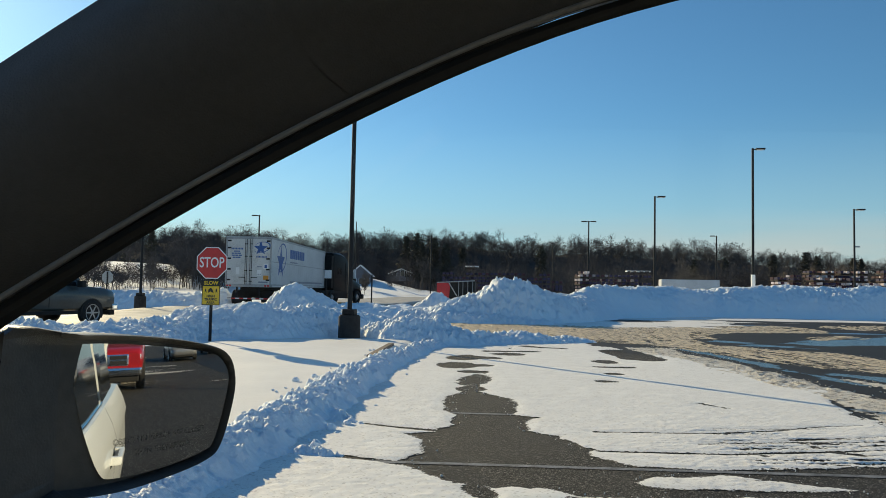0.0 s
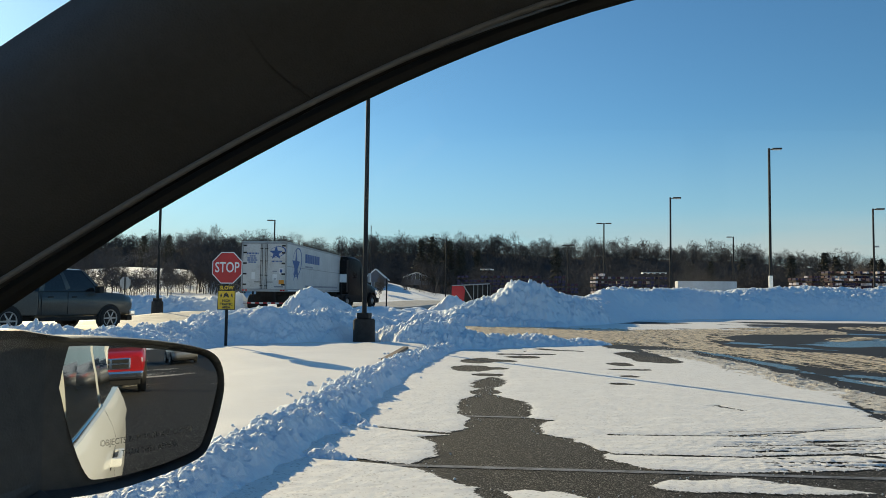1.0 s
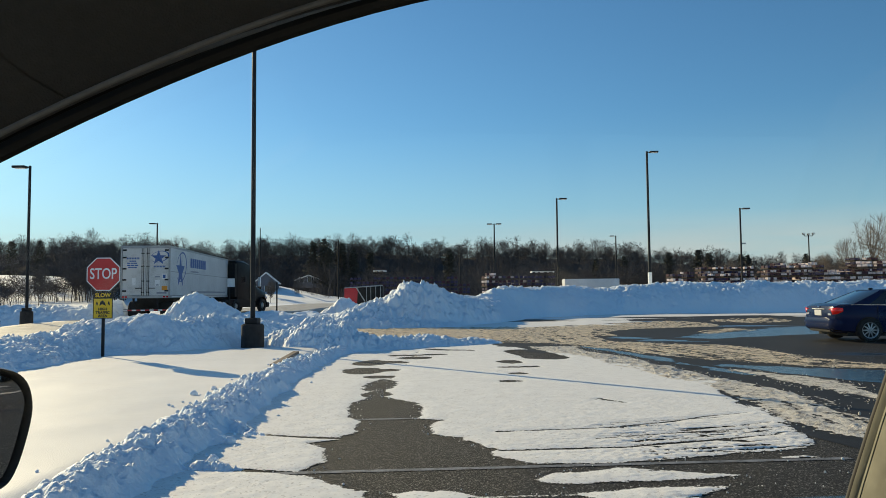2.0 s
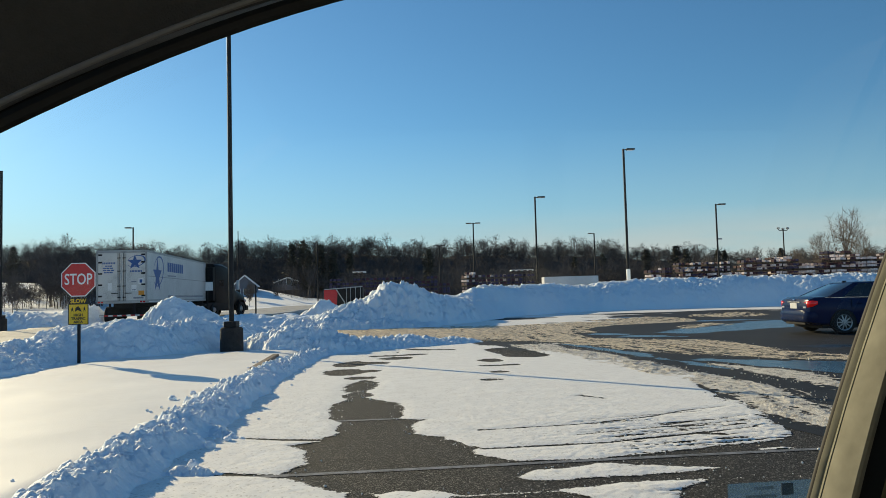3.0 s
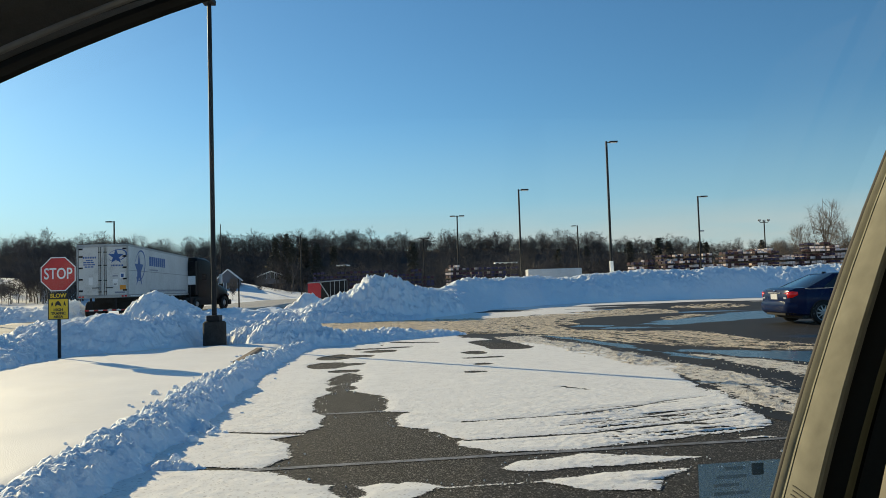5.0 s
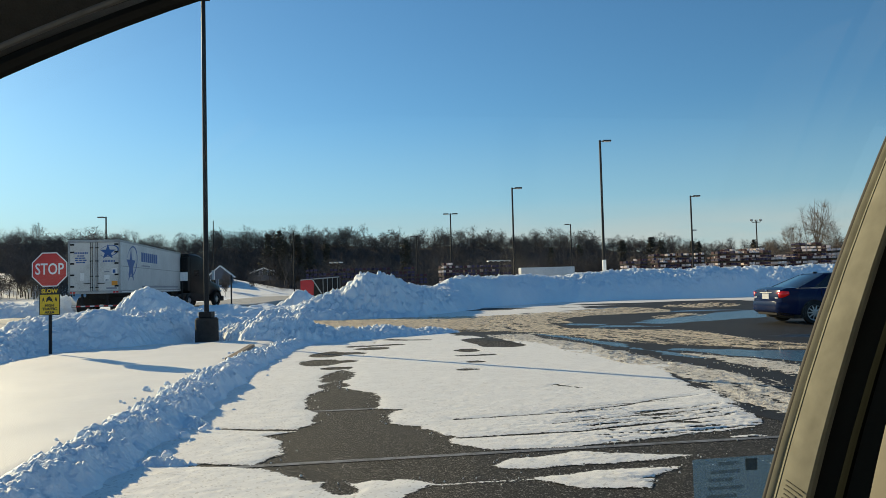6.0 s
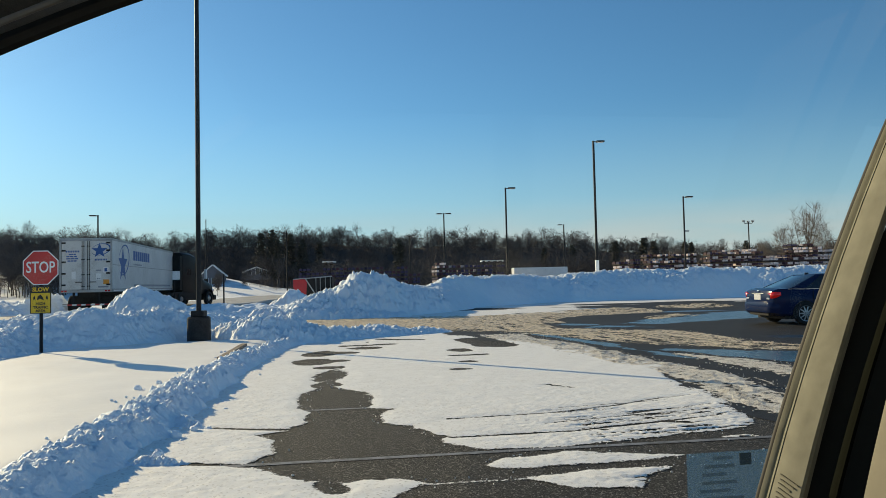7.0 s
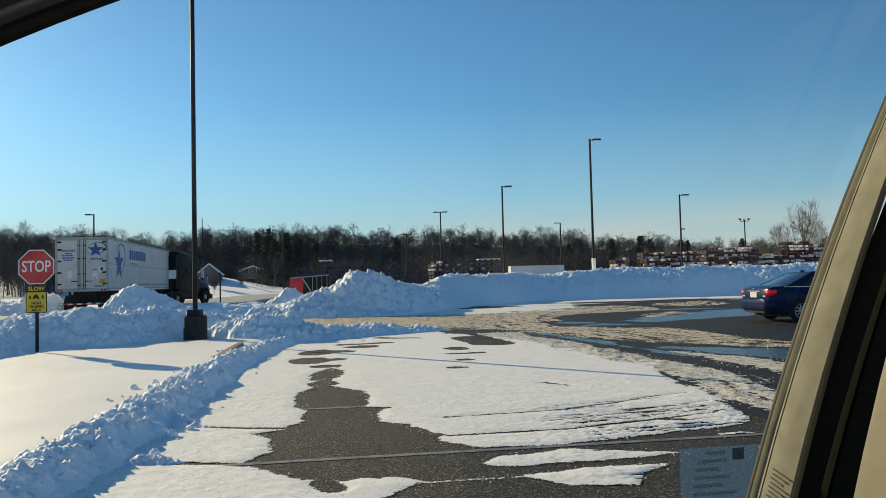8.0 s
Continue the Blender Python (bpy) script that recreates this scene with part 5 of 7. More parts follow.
lamp_post(-6.03, 19.8, 0.0, 9.5, (), r=0.066, label="tall dark round lamp post on a round concrete footing")
near_post = [o for o in scene.objects if o.name.startswith("street_lamp")][-1]
part("lamp_head", boxed(-0.16, 0.16, -0.62, 0.12, 9.36, 9.5, 0.03), DARK_METAL, near_post)
tall_post = lamp_post(13.45, 57.5, 0.0, 12.35, (1,), r=0.10)
part("pole_sleeve", boxed(-0.13, 0.13, -0.13, 0.13, 1.6, 3.0, 0.02), SIGN_WHITE, tall_post, "white protective sleeve")
lamp_post(7.3, 65.0, 0.0, 9.75, (1,), r=0.085)
lamp_post(2.5, 89.0, 0.0, 9.85, (1, -1), r=0.09, label="tall dark lamp post with two opposed heads")
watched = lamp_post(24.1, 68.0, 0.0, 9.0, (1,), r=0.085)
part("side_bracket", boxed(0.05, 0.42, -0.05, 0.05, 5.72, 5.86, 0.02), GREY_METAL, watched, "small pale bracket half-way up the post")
flood = lamp_post(49.5, 112.0, 0.0, 9.7, (), r=0.10, label="slim dark mast with three floodlights on a cross-arm")
bm = bmesh.new()
rod(bm, (-0.58, 0, 9.55), (0.58, 0, 9.55), 0.05)
for sd in (-1, 1):
    rod(bm, (sd * 0.56, 0, 9.55), (sd * 0.70, 0, 9.80), 0.05)
part("cross_arm", bm, DARK_METAL, flood, "cross-arm with upturned ends")
for fx, fz in ((-0.70, 9.80), (0.0, 9.70), (0.70, 9.80)):
    head = part("floodlight", boxed(fx - 0.17, fx + 0.17, -0.15, 0.15, fz - 0.04, fz + 0.22, 0.05), DARK_METAL, flood)
    part("lens", boxed(fx - 0.12, fx + 0.12, -0.165, -0.148, fz + 0.02, fz + 0.17, 0.004), LENS, head)
lamp_post(20.5, 108.0, 0.0, 9.65, (-1,), r=0.10)
lamp_post(-34.6, 80.0, 0.2, 9.55, (-1,), r=0.09)
lamp_post(-22.5, 36.5, 0.1, 8.2, (-1,), r=0.075)
lamp_post(-18.0, 62.0, 0.2, 7.2, (), base=False, r=0.04, label="slim dark utility post by the road")
lamp_post(-19.0, 104.0, 0.2, 9.2, (), base=False, r=0.09, label="slim dark utility post in front of the wood")
lamp_post(-2.0, 110.0, 0.2, 8.6, (-1, 1), base=False, r=0.07)


def stop_sign(x, y, z, turn, across, centre, back=False):
    s = thing("stop_sign", pose(x, y, z, 0, 0, turn), "red octagonal stop sign with white border on a dark post" if not back else "stop sign seen from its plain grey back, on a thin post", "traffic sign")
    bm = bmesh.new()
    box(bm, -0.03, 0.03, 0.0, 0.05, -0.2, centre + across * 0.45, 0.006)
    part("post", bm, DARK_METAL, s)
    r = across / 2 / math.cos(math.pi / 8)
    octagon = lambda k: [(k * r * math.cos(math.pi / 8 + i * math.pi / 4), centre + k * r * math.sin(math.pi / 8 + i * math.pi / 4)) for i in range(8)]
    plate = part("sign_plate", outline(octagon(1), 0.006, pose(0, -0.012, 0)), SIGN_WHITE if not back else GREY_METAL, s)
    part("red_face", outline(octagon(0.94), 0.003, pose(0, -0.0155, 0)), SIGN_RED, plate, "red octagon face")
    lettering("stop_letters", "STOP", across * 0.46, pose(0, -0.018, centre) @ Matrix.Diagonal((0.74, 1, 1, 1)), SIGN_WHITE, plate, "white letters STOP", bold=0.004)
    return s


sign = stop_sign(-8.52, 16.52, 0.18, 3.0, 0.762, 1.845)
yellow = part("warning_plate", boxed(-0.225, 0.225, -0.012, -0.006, 0.83, 1.435, 0.0), BLACK_PAINT, sign, "yellow and black warning plate")
part("yellow_face", outline([(-0.205, 0.85), (0.205, 0.85), (0.205, 1.285), (-0.205, 1.285)], 0.003, pose(0, -0.0155, 0)), SIGN_YELLOW, yellow)
lettering("slow_letters", "SLOW", 0.125, pose(0, -0.016, 1.36), SIGN_YELLOW, yellow, "yellow letters SLOW", bold=0.004)
for i, (text, z) in enumerate((("HIGH", 1.045), ("TRAFFIC", 0.965), ("AREA", 0.89))):
    lettering("warning_letters", text, 0.084, pose(0, -0.0175, z), BLACK_PAINT, yellow, bold=0.003)
for x, w, h in ((-0.13, 0.05, 0.11), (0.0, 0.15, 0.13), (0.14, 0.05, 0.12)):
    part("symbol", outline([(x - w / 2, 1.12), (x - w * 0.1, 1.16), (x + w / 2, 1.12), (x + w * 0.3, 1.12 + h * 0.6), (x, 1.12 + h), (x - w * 0.4, 1.12 + h * 0.7)], 0.002, pose(0, -0.017, 0)), BLACK_PAINT, yellow)

back_sign = stop_sign(-28.1, 42.0, 0.1, 178.0, 0.75, 1.75, back=True)


def small_sign(x, y, z, high, w, h, label):
    s = thing("road_sign", pose(x, y, z), label, "road sign")
    part("post", boxed(-0.035, 0.035, -0.02, 0.02, -0.1, high, 0.005), DARK_METAL, s)
    if w:
        part("sign_plate", boxed(-w * 0.25, w * 0.75, -0.03, -0.022, high - h, high + 0.02, 0.0), SIGN_WHITE, s)


small_sign(-15.0, 45.0, 0.2, 2.35, 0.46, 0.5, "white sign plate on a slim dark post")
small_sign(-10.2, 38.0, 0.0, 2.2, 0, 0, "slim dark sign post with no plate")

# ---- the car that the camera sits in ----
EYE = Vector((-0.0579, -0.3110, 1.4906))
CAR_TURN = 8.0
car = thing("car", pose(EYE.x, EYE.y, 0, 0, 0, CAR_TURN), "white car with grey and beige interior trim, seen from inside", "car")
H = EYE.z


def edge_a(u):
    """Height over the eye of the window opening's front and upper edge, u metres behind the eye."""
    if u < 0.12:
        return -0.7356 * u ** 3 - 0.8447 * u ** 2 + 0.3377 * u + 0.1445
    return 0.1715 + 0.095 * (u - 0.12) - 0.10 * (u - 0.12) ** 2


SEAM = -0.113


def trim_row(u, wide, lean):
    """A cut across the pillar trim: from the door seal inwards and forwards to the windscreen side."""
    w = edge_a(u)
    pull = math.exp(-((u - SEAM) / 0.12) ** 2)
    slope = (edge_a(u + 0.01) - edge_a(u - 0.01)) / 0.02
    nrm = Vector((-slope, 0, 1)).normalized()
    row = [(u + nrm.x * 0.012 + pull * -0.007, 0.402, H + w + nrm.z * 0.016)]
    for k in range(13):
        s = k / 12
        bulge = 0.030 * math.sin(math.pi * min(1, s * 1.05)) ** 0.7
        off = wide * s + 0.006
        bend = -0.020 + 0.013 * max(0.0, 1 - s / 0.22) ** 2
        row.append((u + nrm.x * off + lean * s + pull * bend, 0.368 - 0.045 * s - bulge, H + w + nrm.z * off))
    return row


us = [-0.62 + 0.02 * i for i in range(70)]
low = [u for u in us if u < SEAM - 0.002]
high = [u for u in us if u > SEAM + 0.004 and u < 0.72]
part("a_pillar_trim", loft([trim_row(u, 0.078, 0.0) for u in low + [SEAM - 0.0003]]), PILLAR, car, "grey moulded pillar trim", smooth=True)
part("roof_rail_trim", loft([trim_row(u, 0.078 + 0.25 * max(0, u + 0.13), 0.0) for u in [SEAM + 0.0003] + high]), PILLAR, car, "grey upper trim above the door", smooth=True)


part("trim_backing", loft([[(x, y + 0.003, z + 0.001) for x, y, z in trim_row(u, 0.07, 0.0)] for u in us if -0.22 < u < -0.04]), PILLAR, car, "dark backing behind the trim joint", smooth=True)


def tube_along(path, r, n=8, flat=1.0):
    rows = []
    for i, p in enumerate(path):
        d = (Vector(path[min(i + 1, len(path) - 1)]) - Vector(path[max(i - 1, 0)])).normalized()
        a = d.cross(Vector((0, 1, 0))).normalized()
        rows.append([Vector(p) + a * (r * flat * math.cos(2 * math.pi * k / n)) + Vector((0, 1, 0)) * (r * math.sin(2 * math.pi * k / n)) for k in range(n)])
    return loft(rows, close=True)


part("weatherstrip", tube_along([(u, 0.372, H + edge_a(u) + 0.0030) for u in us if u < 0.7], 0.0042), SEAL, car, "black rubber door seal", smooth=True)
part("highlight_bead", tube_along([(u, 0.359, H + edge_a(u) + 0.0066) for u in us if u < 0.7], 0.0016), HIGHLIGHT_BEAD, car, "thin pale bead painting a highlight along the trim", smooth=True)
part("window_frame", tube_along([(u, 0.395, H + edge_a(u) * 1.07 + 0.0163) for u in us if u < 0.7], 0.010), SEAL, car, "black outer window frame", smooth=True)


def edge_b(w):
    return 0.4612 * w * w + 0.4549 * w + 0.3022


ws = [-0.42 + 0.03 * i for i in range(21)]


def b_strip(r0, r1, v0, v1, lip=0.003):
    """A strip up the rear edge of the opening, between two sight lines r0 and r1 behind the edge."""
    rows = []
    for w in ws:
        r = edge_b(w) / 0.37
        p0, p1 = Vector(((r + r0) * v0, v0, H + w)), Vector(((r + r1) * v1, v1, H + w))
        mid = [p0.lerp(p1, 0.1) + Vector((-0.6, -0.8, 0)) * lip, p0.lerp(p1, 0.5) + Vector((-0.6, -0.8, 0)) * lip * 1.3, p0.lerp(p1, 0.9) + Vector((-0.6, -0.8, 0)) * lip]
        rows.append([p0 + Vector((0.012, 0.012, 0)), p0, *mid, p1, p1 + Vector((0.012, 0.012, 0))])
    return loft(rows)


part("rear_seal", b_strip(-0.002, 0.004, 0.374, 0.372, 0.0005), SEAL, car, "black rubber seal", smooth=True)
b_trim = part("b_pillar_trim", b_strip(0.0152, 0.070, 0.3686, 0.346), BEIGE_TRIM, car, "beige moulded door frame trim", smooth=True)
part("trim_flange", b_strip(0.003, 0.0165, 0.372, 0.3683, 0.0003), BEIGE_TRIM, b_trim, smooth=True)
part("trim_bead", b_strip(0.0165, 0.0195, 0.3675, 0.3665, 0.0022), BEIGE_TRIM, b_trim, smooth=True)
part("door_gap", b_strip(0.065, 0.125, 0.392, 0.392, 0.0), SEAL, car, "black gap between door and pillar")
part("pillar_edge_trim", b_strip(0.113, 0.126, 0.372, 0.366, 0.001), EDGE_TRIM, car, smooth=True)
part("belt_slot", b_strip(0.12, 0.175, 0.392, 0.392, 0.0), SEAL, car)
part("pillar_cover_edge", b_strip(0.164, 0.29, 0.312, 0.276, 0.001), COVER_BEIGE, car, "beige rounded edge of the pillar cover", smooth=True)
part("pillar_cover", b_strip(0.285, 0.75, 0.2775, 0.25), COVER_BEIGE, car, "beige pillar cover", smooth=True)

# text bars on the door frame's label
for i in range(8):
    w = -0.1085 - 0.0021 * i
    rows = []
    for q in (0.22 + 0.03 * (i % 2), 0.40, 0.60, 0.80 - 0.1 * (i % 3)):
        h = w - 0.0050 * (q - 0.22)
        r, v = edge_b(h) / 0.37, 0.368 - 0.022 * q
        p = Vector(((r + 0.0165 + 0.0535 * q) * v, v, H + h)) + Vector((-0.6, -0.8, 0)) * 0.0043
        rows.append([p + Vector((0, 0, -0.0003)), p + Vector((0, 0, 0.0003))])
    line = part("label_line", loft(rows), LABEL_PRINT, b_trim, "faint bar of small lettering")
    mod = line.modifiers.new("thick", "SOLIDIFY")
    mod.thickness = 0.0006

# window pane and its sticker
rows = []
for i in range(25):
    u = -0.33 + i * 0.032
    rows.append([(u, 0.398 + 0.03, 1.15), (u, 0.398 + 0.014, H - 0.15), (u, 0.398, H), (u, 0.390, H + 0.22)])
pane = part("window_pane", loft(rows), PANE, car, "clear side window pane", smooth=True)
pane.visible_shadow = False
sticker = part("sticker", boxed(0.235, 0.300, 0.4075, 0.4079, H - 0.190, H - 0.1075), STICKER_FILM, pane, "bluish see-through sticker film")
part("sticker_mark", boxed(0.2665, 0.2735, 0.4060, 0.4066, H - 0.1150, H - 0.1085), STICKER_DARK, sticker, "small dark square print")
for i, (u0, u1, w) in enumerate(((0.250, 0.262, -0.1105), (0.245, 0.263, -0.115), (0.2435, 0.258, -0.1195), (0.243, 0.264, -0.124), (0.242, 0.260, -0.1285), (0.242, 0.268, -0.133))):
    part("sticker_line", boxed(u0, u1, 0.4060, 0.4066, H + w - 0.0009, H + w + 0.0009), STICKER, sticker, "faint bar of sticker lettering")

# shell: roof, far side, floor and back, so that the cabin is closed
part("headliner", boxed(-0.10, 2.2, -1.15, 0.33, H + 0.265, H + 0.28), HEADLINER, car, "dark cloth headliner")
def roof_row(u, drop):
    return [(u, -0.42 + 0.76 * k / 8, H + 0.335 - 0.045 * (k / 8) ** 2 * (1 + 0.6 * abs(k / 8)) - drop) for k in range(-8, 9)]


part("roof", loft([roof_row(u, drop) for u, drop in ((-0.14, 0.045), (-0.02, 0.02), (0.3, 0.0), (1.2, 0.0), (1.9, 0.02), (2.35, 0.07), (2.48, 0.12))]), CAR_WHITE, car, "white painted roof", smooth=True)
part("cabin_floor", boxed(-1.4, 2.6, -1.2, 0.40, 0.30, 0.34), HEADLINER, car)
part("dashboard", boxed(-1.30, -0.62, -1.15, 0.36, 0.55, 1.12, 0.05), HEADLINER, car, "dark dashboard")
part("front_seat", boxed(0.25, 0.55, -0.35, 0.22, 0.5, 1.35, 0.08), HEADLINER, car, "dark cloth seat")
part("far_door", boxed(-1.2, 2.4, -1.24, -1.18, 0.3, 1.10, 0.01), CAR_WHITE, car)
part("tail_panel", boxed(2.4, 2.46, -1.2, 0.36, 0.3, 1.75, 0.01), CAR_WHITE, car)


# outside of the passenger's side: painted door skins, belt line, handle
def side_row(u):
    flare = 0.012 * math.sin(u * 1.1)
    return [(u, 0.44 + flare, 0.28), (u, 0.50 + flare, 0.42), (u, 0.525 + flare, 0.60), (u, 0.515 + flare, 0.78), (u, 0.50 + flare, 0.92), (u, 0.505 + flare, 0.98), (u, 0.475 + flare, 1.06), (u, 0.43 + flare, 1.14), (u, 0.40, 1.145)]


for name, u0, u1 in (("front_door", -0.62, 0.42), ("rear_door", 0.428, 1.42), ("rear_quarter", 1.428, 2.45), ("front_fender", -1.6, -0.628)):
    part(name, loft([side_row(u0 + (u1 - u0) * i / 12) for i in range(13)]), CAR_WHITE, car, "white painted panel", smooth=True)
for u in (0.30, 1.28):
    bm = bmesh.new()
    box(bm, u - 0.10, u + 0.09, 0.535, 0.562, 0.925, 0.962, 0.010)
    box(bm, u - 0.10, u - 0.07, 0.50, 0.55, 0.925, 0.962, 0.006)
    box(bm, u + 0.06, u + 0.09, 0.50, 0.55, 0.925, 0.962, 0.006)
    part("door_handle", bm, CAR_WHITE, car, "white door handle")
    part("handle_cup", boxed(u - 0.075, u + 0.07, 0.506, 0.5165, 0.905, 0.985, 0.003), SEAL, car)
part("rear_window", loft([[(0.60, 0.425, 1.15), (0.62, 0.345, H + 0.2)], [(1.35, 0.425, 1.15), (1.30, 0.335, H + 0.2)]]), TINTED, car, "dark rear side window")
part("belt_moulding", boxed(-0.6, 1.45, 0.415, 0.432, 1.14, 1.16, 0.004), CHROME, car, "bright belt moulding")
part("quarter_window", loft([[(1.42, 0.425, 1.15), (1.38, 0.335, H + 0.2)], [(2.0, 0.425, 1.17), (1.9, 0.335, H + 0.17)]]), TINTED, car)
part("roof_side", loft([[(u, 0.335, H + 0.20), (u, 0.345, H + 0.25), (u, 0.32, H + 0.30)] for u in (0.45, 0.9, 1.5, 2.1, 2.4)]), CAR_WHITE, car, smooth=True)

# front, far side and wheels of the same car
def hood_row(u, z, w0, w1):
    return [(u, w0, z - 0.25), (u, w0 + 0.03, z - 0.05), (u, w0 + 0.2, z), (u, (w0 + w1) / 2, z + 0.03), (u, w1 - 0.2, z), (u, w1 - 0.03, z - 0.05), (u, w1, z - 0.25)]


part("hood", loft([hood_row(u, z, -1.22, 0.48) for u, z in ((-0.95, 1.10), (-1.3, 1.06), (-1.8, 1.00), (-2.1, 0.90), (-2.2, 0.76))]), CAR_WHITE, car, "white bonnet", smooth=True)
part("front_bumper", boxed(-2.32, -2.1, -1.20, 0.46, 0.30, 0.72, 0.08), CAR_WHITE, car)
part("front_grille", boxed(-2.34, -2.31, -0.85, 0.12, 0.48, 0.66, 0.02), UNDERBODY, car)
part("fender", loft([side_row(-1.6 - 0.06 * i) for i in range(11)]), CAR_WHITE, car, smooth=True)
part("far_fender", loft([[(u, -0.74 - v, z) for u, v, z in side_row(-2.2 + 0.12 * i)] for i in range(13)]), CAR_WHITE, car, smooth=True)
for v in (-1.16, 0.42):
    part("roof_pillar", loft([[(-0.95, v, 1.10), (-0.88, v, 1.10), (-0.88, v - 0.04, 1.10)], [(-0.10, v * 0.93, H + 0.29), (-0.03, v * 0.93, H + 0.29), (-0.03, v * 0.93 - 0.04, H + 0.29)]]) if v < 0 else boxed(-0.99, -0.93, 0.38, 0.44, 1.0, 1.12, 0.01), CAR_WHITE, car)
for u in (0.55, 1.45, 2.38):
    part("far_pillar", boxed(u - 0.05, u + 0.05, -1.20, -1.14, 1.08, H + 0.28, 0.01), CAR_WHITE, car)
for u in (-1.55, 1.55):
    for v in (-1.12, 0.42):
        wheel(car, u, v, 0.34, 0.22, ALLOY)

# door mirror
mirror = new("door_mirror")
mirror.parent = car
MT = Vector((0.476, 0.880, 0.0)).normalized()
MN = Vector((0.880, -0.476, 0.0)).normalized()
TIP = Vector((-0.281, 0.708, H))


def on_mirror(t, w, depth=0.0):
    return TIP + MT * t + Vector((0, 0, w)) + MN * depth


GLASS = [(-0.165, -0.050), (-0.150, -0.044), (-0.094, -0.0480), (-0.040, -0.0560), (-0.019, -0.063), (-0.008, -0.080), (-0.011, -0.102), (-0.022, -0.137), (-0.034, -0.147), (-0.077, -0.154), (-0.122, -0.155), (-0.136, -0.148), (-0.150, -0.115), (-0.158, -0.085)]
SHELL = [(-0.232, -0.036), (-0.163, -0.035), (-0.094, -0.040), (-0.035, -0.050), (-0.010, -0.061), (-0.001, -0.083), (-0.004, -0.108), (-0.017, -0.143), (-0.034, -0.155), (-0.080, -0.162), (-0.130, -0.164), (-0.185, -0.158), (-0.230, -0.150)]


def rounded(points, steps=4):
    """A closed smooth curve through the points."""
    out = []
    n = len(points)
    for i in range(n):
        p0, p1, p2, p3 = (Vector(points[(i + k) % n]) for k in (-1, 0, 1, 2))
        for j in range(steps):
            t = j / steps
            q = 0.5 * (2 * p1 + (p2 - p0) * t + (2 * p0 - 5 * p1 + 4 * p2 - p3) * t * t + (3 * p1 - p0 - 3 * p2 + p3) * t ** 3)
            out.append((q.x, q.y))
    return out


SHELL = rounded(SHELL)
GLASS = rounded(GLASS)
bm = bmesh.new()
rings = []
for scale_, depth in ((0.985, 0.004), (1.0, 0.0), (1.0, -0.03), (0.96, -0.07), (0.80, -0.105), (0.45, -0.12)):
    cx, cw = -0.115, -0.10
    rings.append([bm.verts.new(on_mirror(cx + (t - cx) * scale_, cw + (w - cw) * scale_, depth)) for t, w in SHELL])
for a, b in zip(rings, rings[1:]):
    for i in range(len(a)):
        j = (i + 1) % len(a)
        bm.faces.new((a[i], a[j], b[j], b[i]))
bm.faces.new(rings[-1])
shell = part("mirror_shell", bm, MIRROR_SHELL, mirror, "black mirror housing", smooth=True)
bm = bmesh.new()
outer = [bm.verts.new(on_mirror(-0.115 + (t + 0.115) * 0.985, -0.10 + (w + 0.10) * 0.985, 0.004)) for t, w in SHELL]
centre = Vector((-0.09, -0.10))
inner_path = []
for t, w in SHELL:
    inner_path.append((max(-0.172, min(-0.004, -0.09 + (t + 0.09) * 0.97)), -0.10 + (w + 0.10) * 0.92))
inner = [bm.verts.new(on_mirror(t, w, -0.012)) for t, w in inner_path]
for i in range(len(SHELL)):
    j = (i + 1) % len(SHELL)
    bm.faces.new((outer[i], outer[j], inner[j], inner[i]))
bm.faces.new(inner)
part("mirror_bezel", bm, MIRROR_SHELL, mirror, "black bezel round the glass")
# convex glass: a cap of a large sphere, cut to the outline
RADIUS, GT, GW, TILT = 1.5, -0.085, -0.10, (0.079, 0.0)
bm = bmesh.new()
gc = Vector((GT, GW))
previous = None
mid = bm.verts.new(on_mirror(GT, GW, -0.004))
for k in range(1, 15):
    ring = []
    for i in range(len(GLASS)):
        p = gc + (Vector(GLASS[i]) - gc) * (k / 14)
        d2 = (p - gc).length_squared
        ring.append(bm.verts.new(on_mirror(p.x, p.y, -0.004 - d2 / (2 * RADIUS) + TILT[0] * (p.x - GT) + TILT[1] * (p.y - GW))))
    for i in range(len(ring)):
        j = (i + 1) % len(ring)
        bm.faces.new((mid, ring[i], ring[j]) if previous is None else (previous[i], ring[i], ring[j], previous[j]))
    previous = ring
mirror_glass = part("mirror_glass", bm, MIRROR_GLASS, mirror, "convex mirror glass", smooth=True)
for text, tt, ww in (("OBJECTS IN MIRROR ARE CLOSER", -0.080, -0.126), ("THAN THEY APPEAR", -0.078, -0.137)):
    m_ = Matrix.Translation(on_mirror(tt, ww, -0.0037 - ((tt - GT) ** 2 + (ww - GW) ** 2) / (2 * RADIUS) + TILT[0] * (tt - GT))) @ Matrix(((*(-(MT + MN * TILT[0]).normalized()), 0), (*(-(MN - MT * TILT[0]).normalized()), 0), (0, 0, 1, 0), (0, 0, 0, 1))).transposed() @ Matrix.Diagonal((-1, 1, 1, 1)) @ Matrix.Diagonal((0.8, 0.04, 1, 1))
    lettering("mirror_lettering", text, 0.0075, m_, ETCHED, mirror_glass, "dark etched lettering along the glass")
part("mirror_foot", loft([[on_mirror(t, w, d) for t, w, d in ((-0.30, -0.045, -0.02), (-0.30, -0.135, -0.02), (-0.30, -0.135, -0.09), (-0.30, -0.045, -0.09))], [on_mirror(t, w, d) for t, w, d in ((-0.22, -0.050, -0.01), (-0.22, -0.135, -0.01), (-0.22, -0.135, -0.08), (-0.22, -0.050, -0.08))]], close=True), MIRROR_SHELL, mirror)
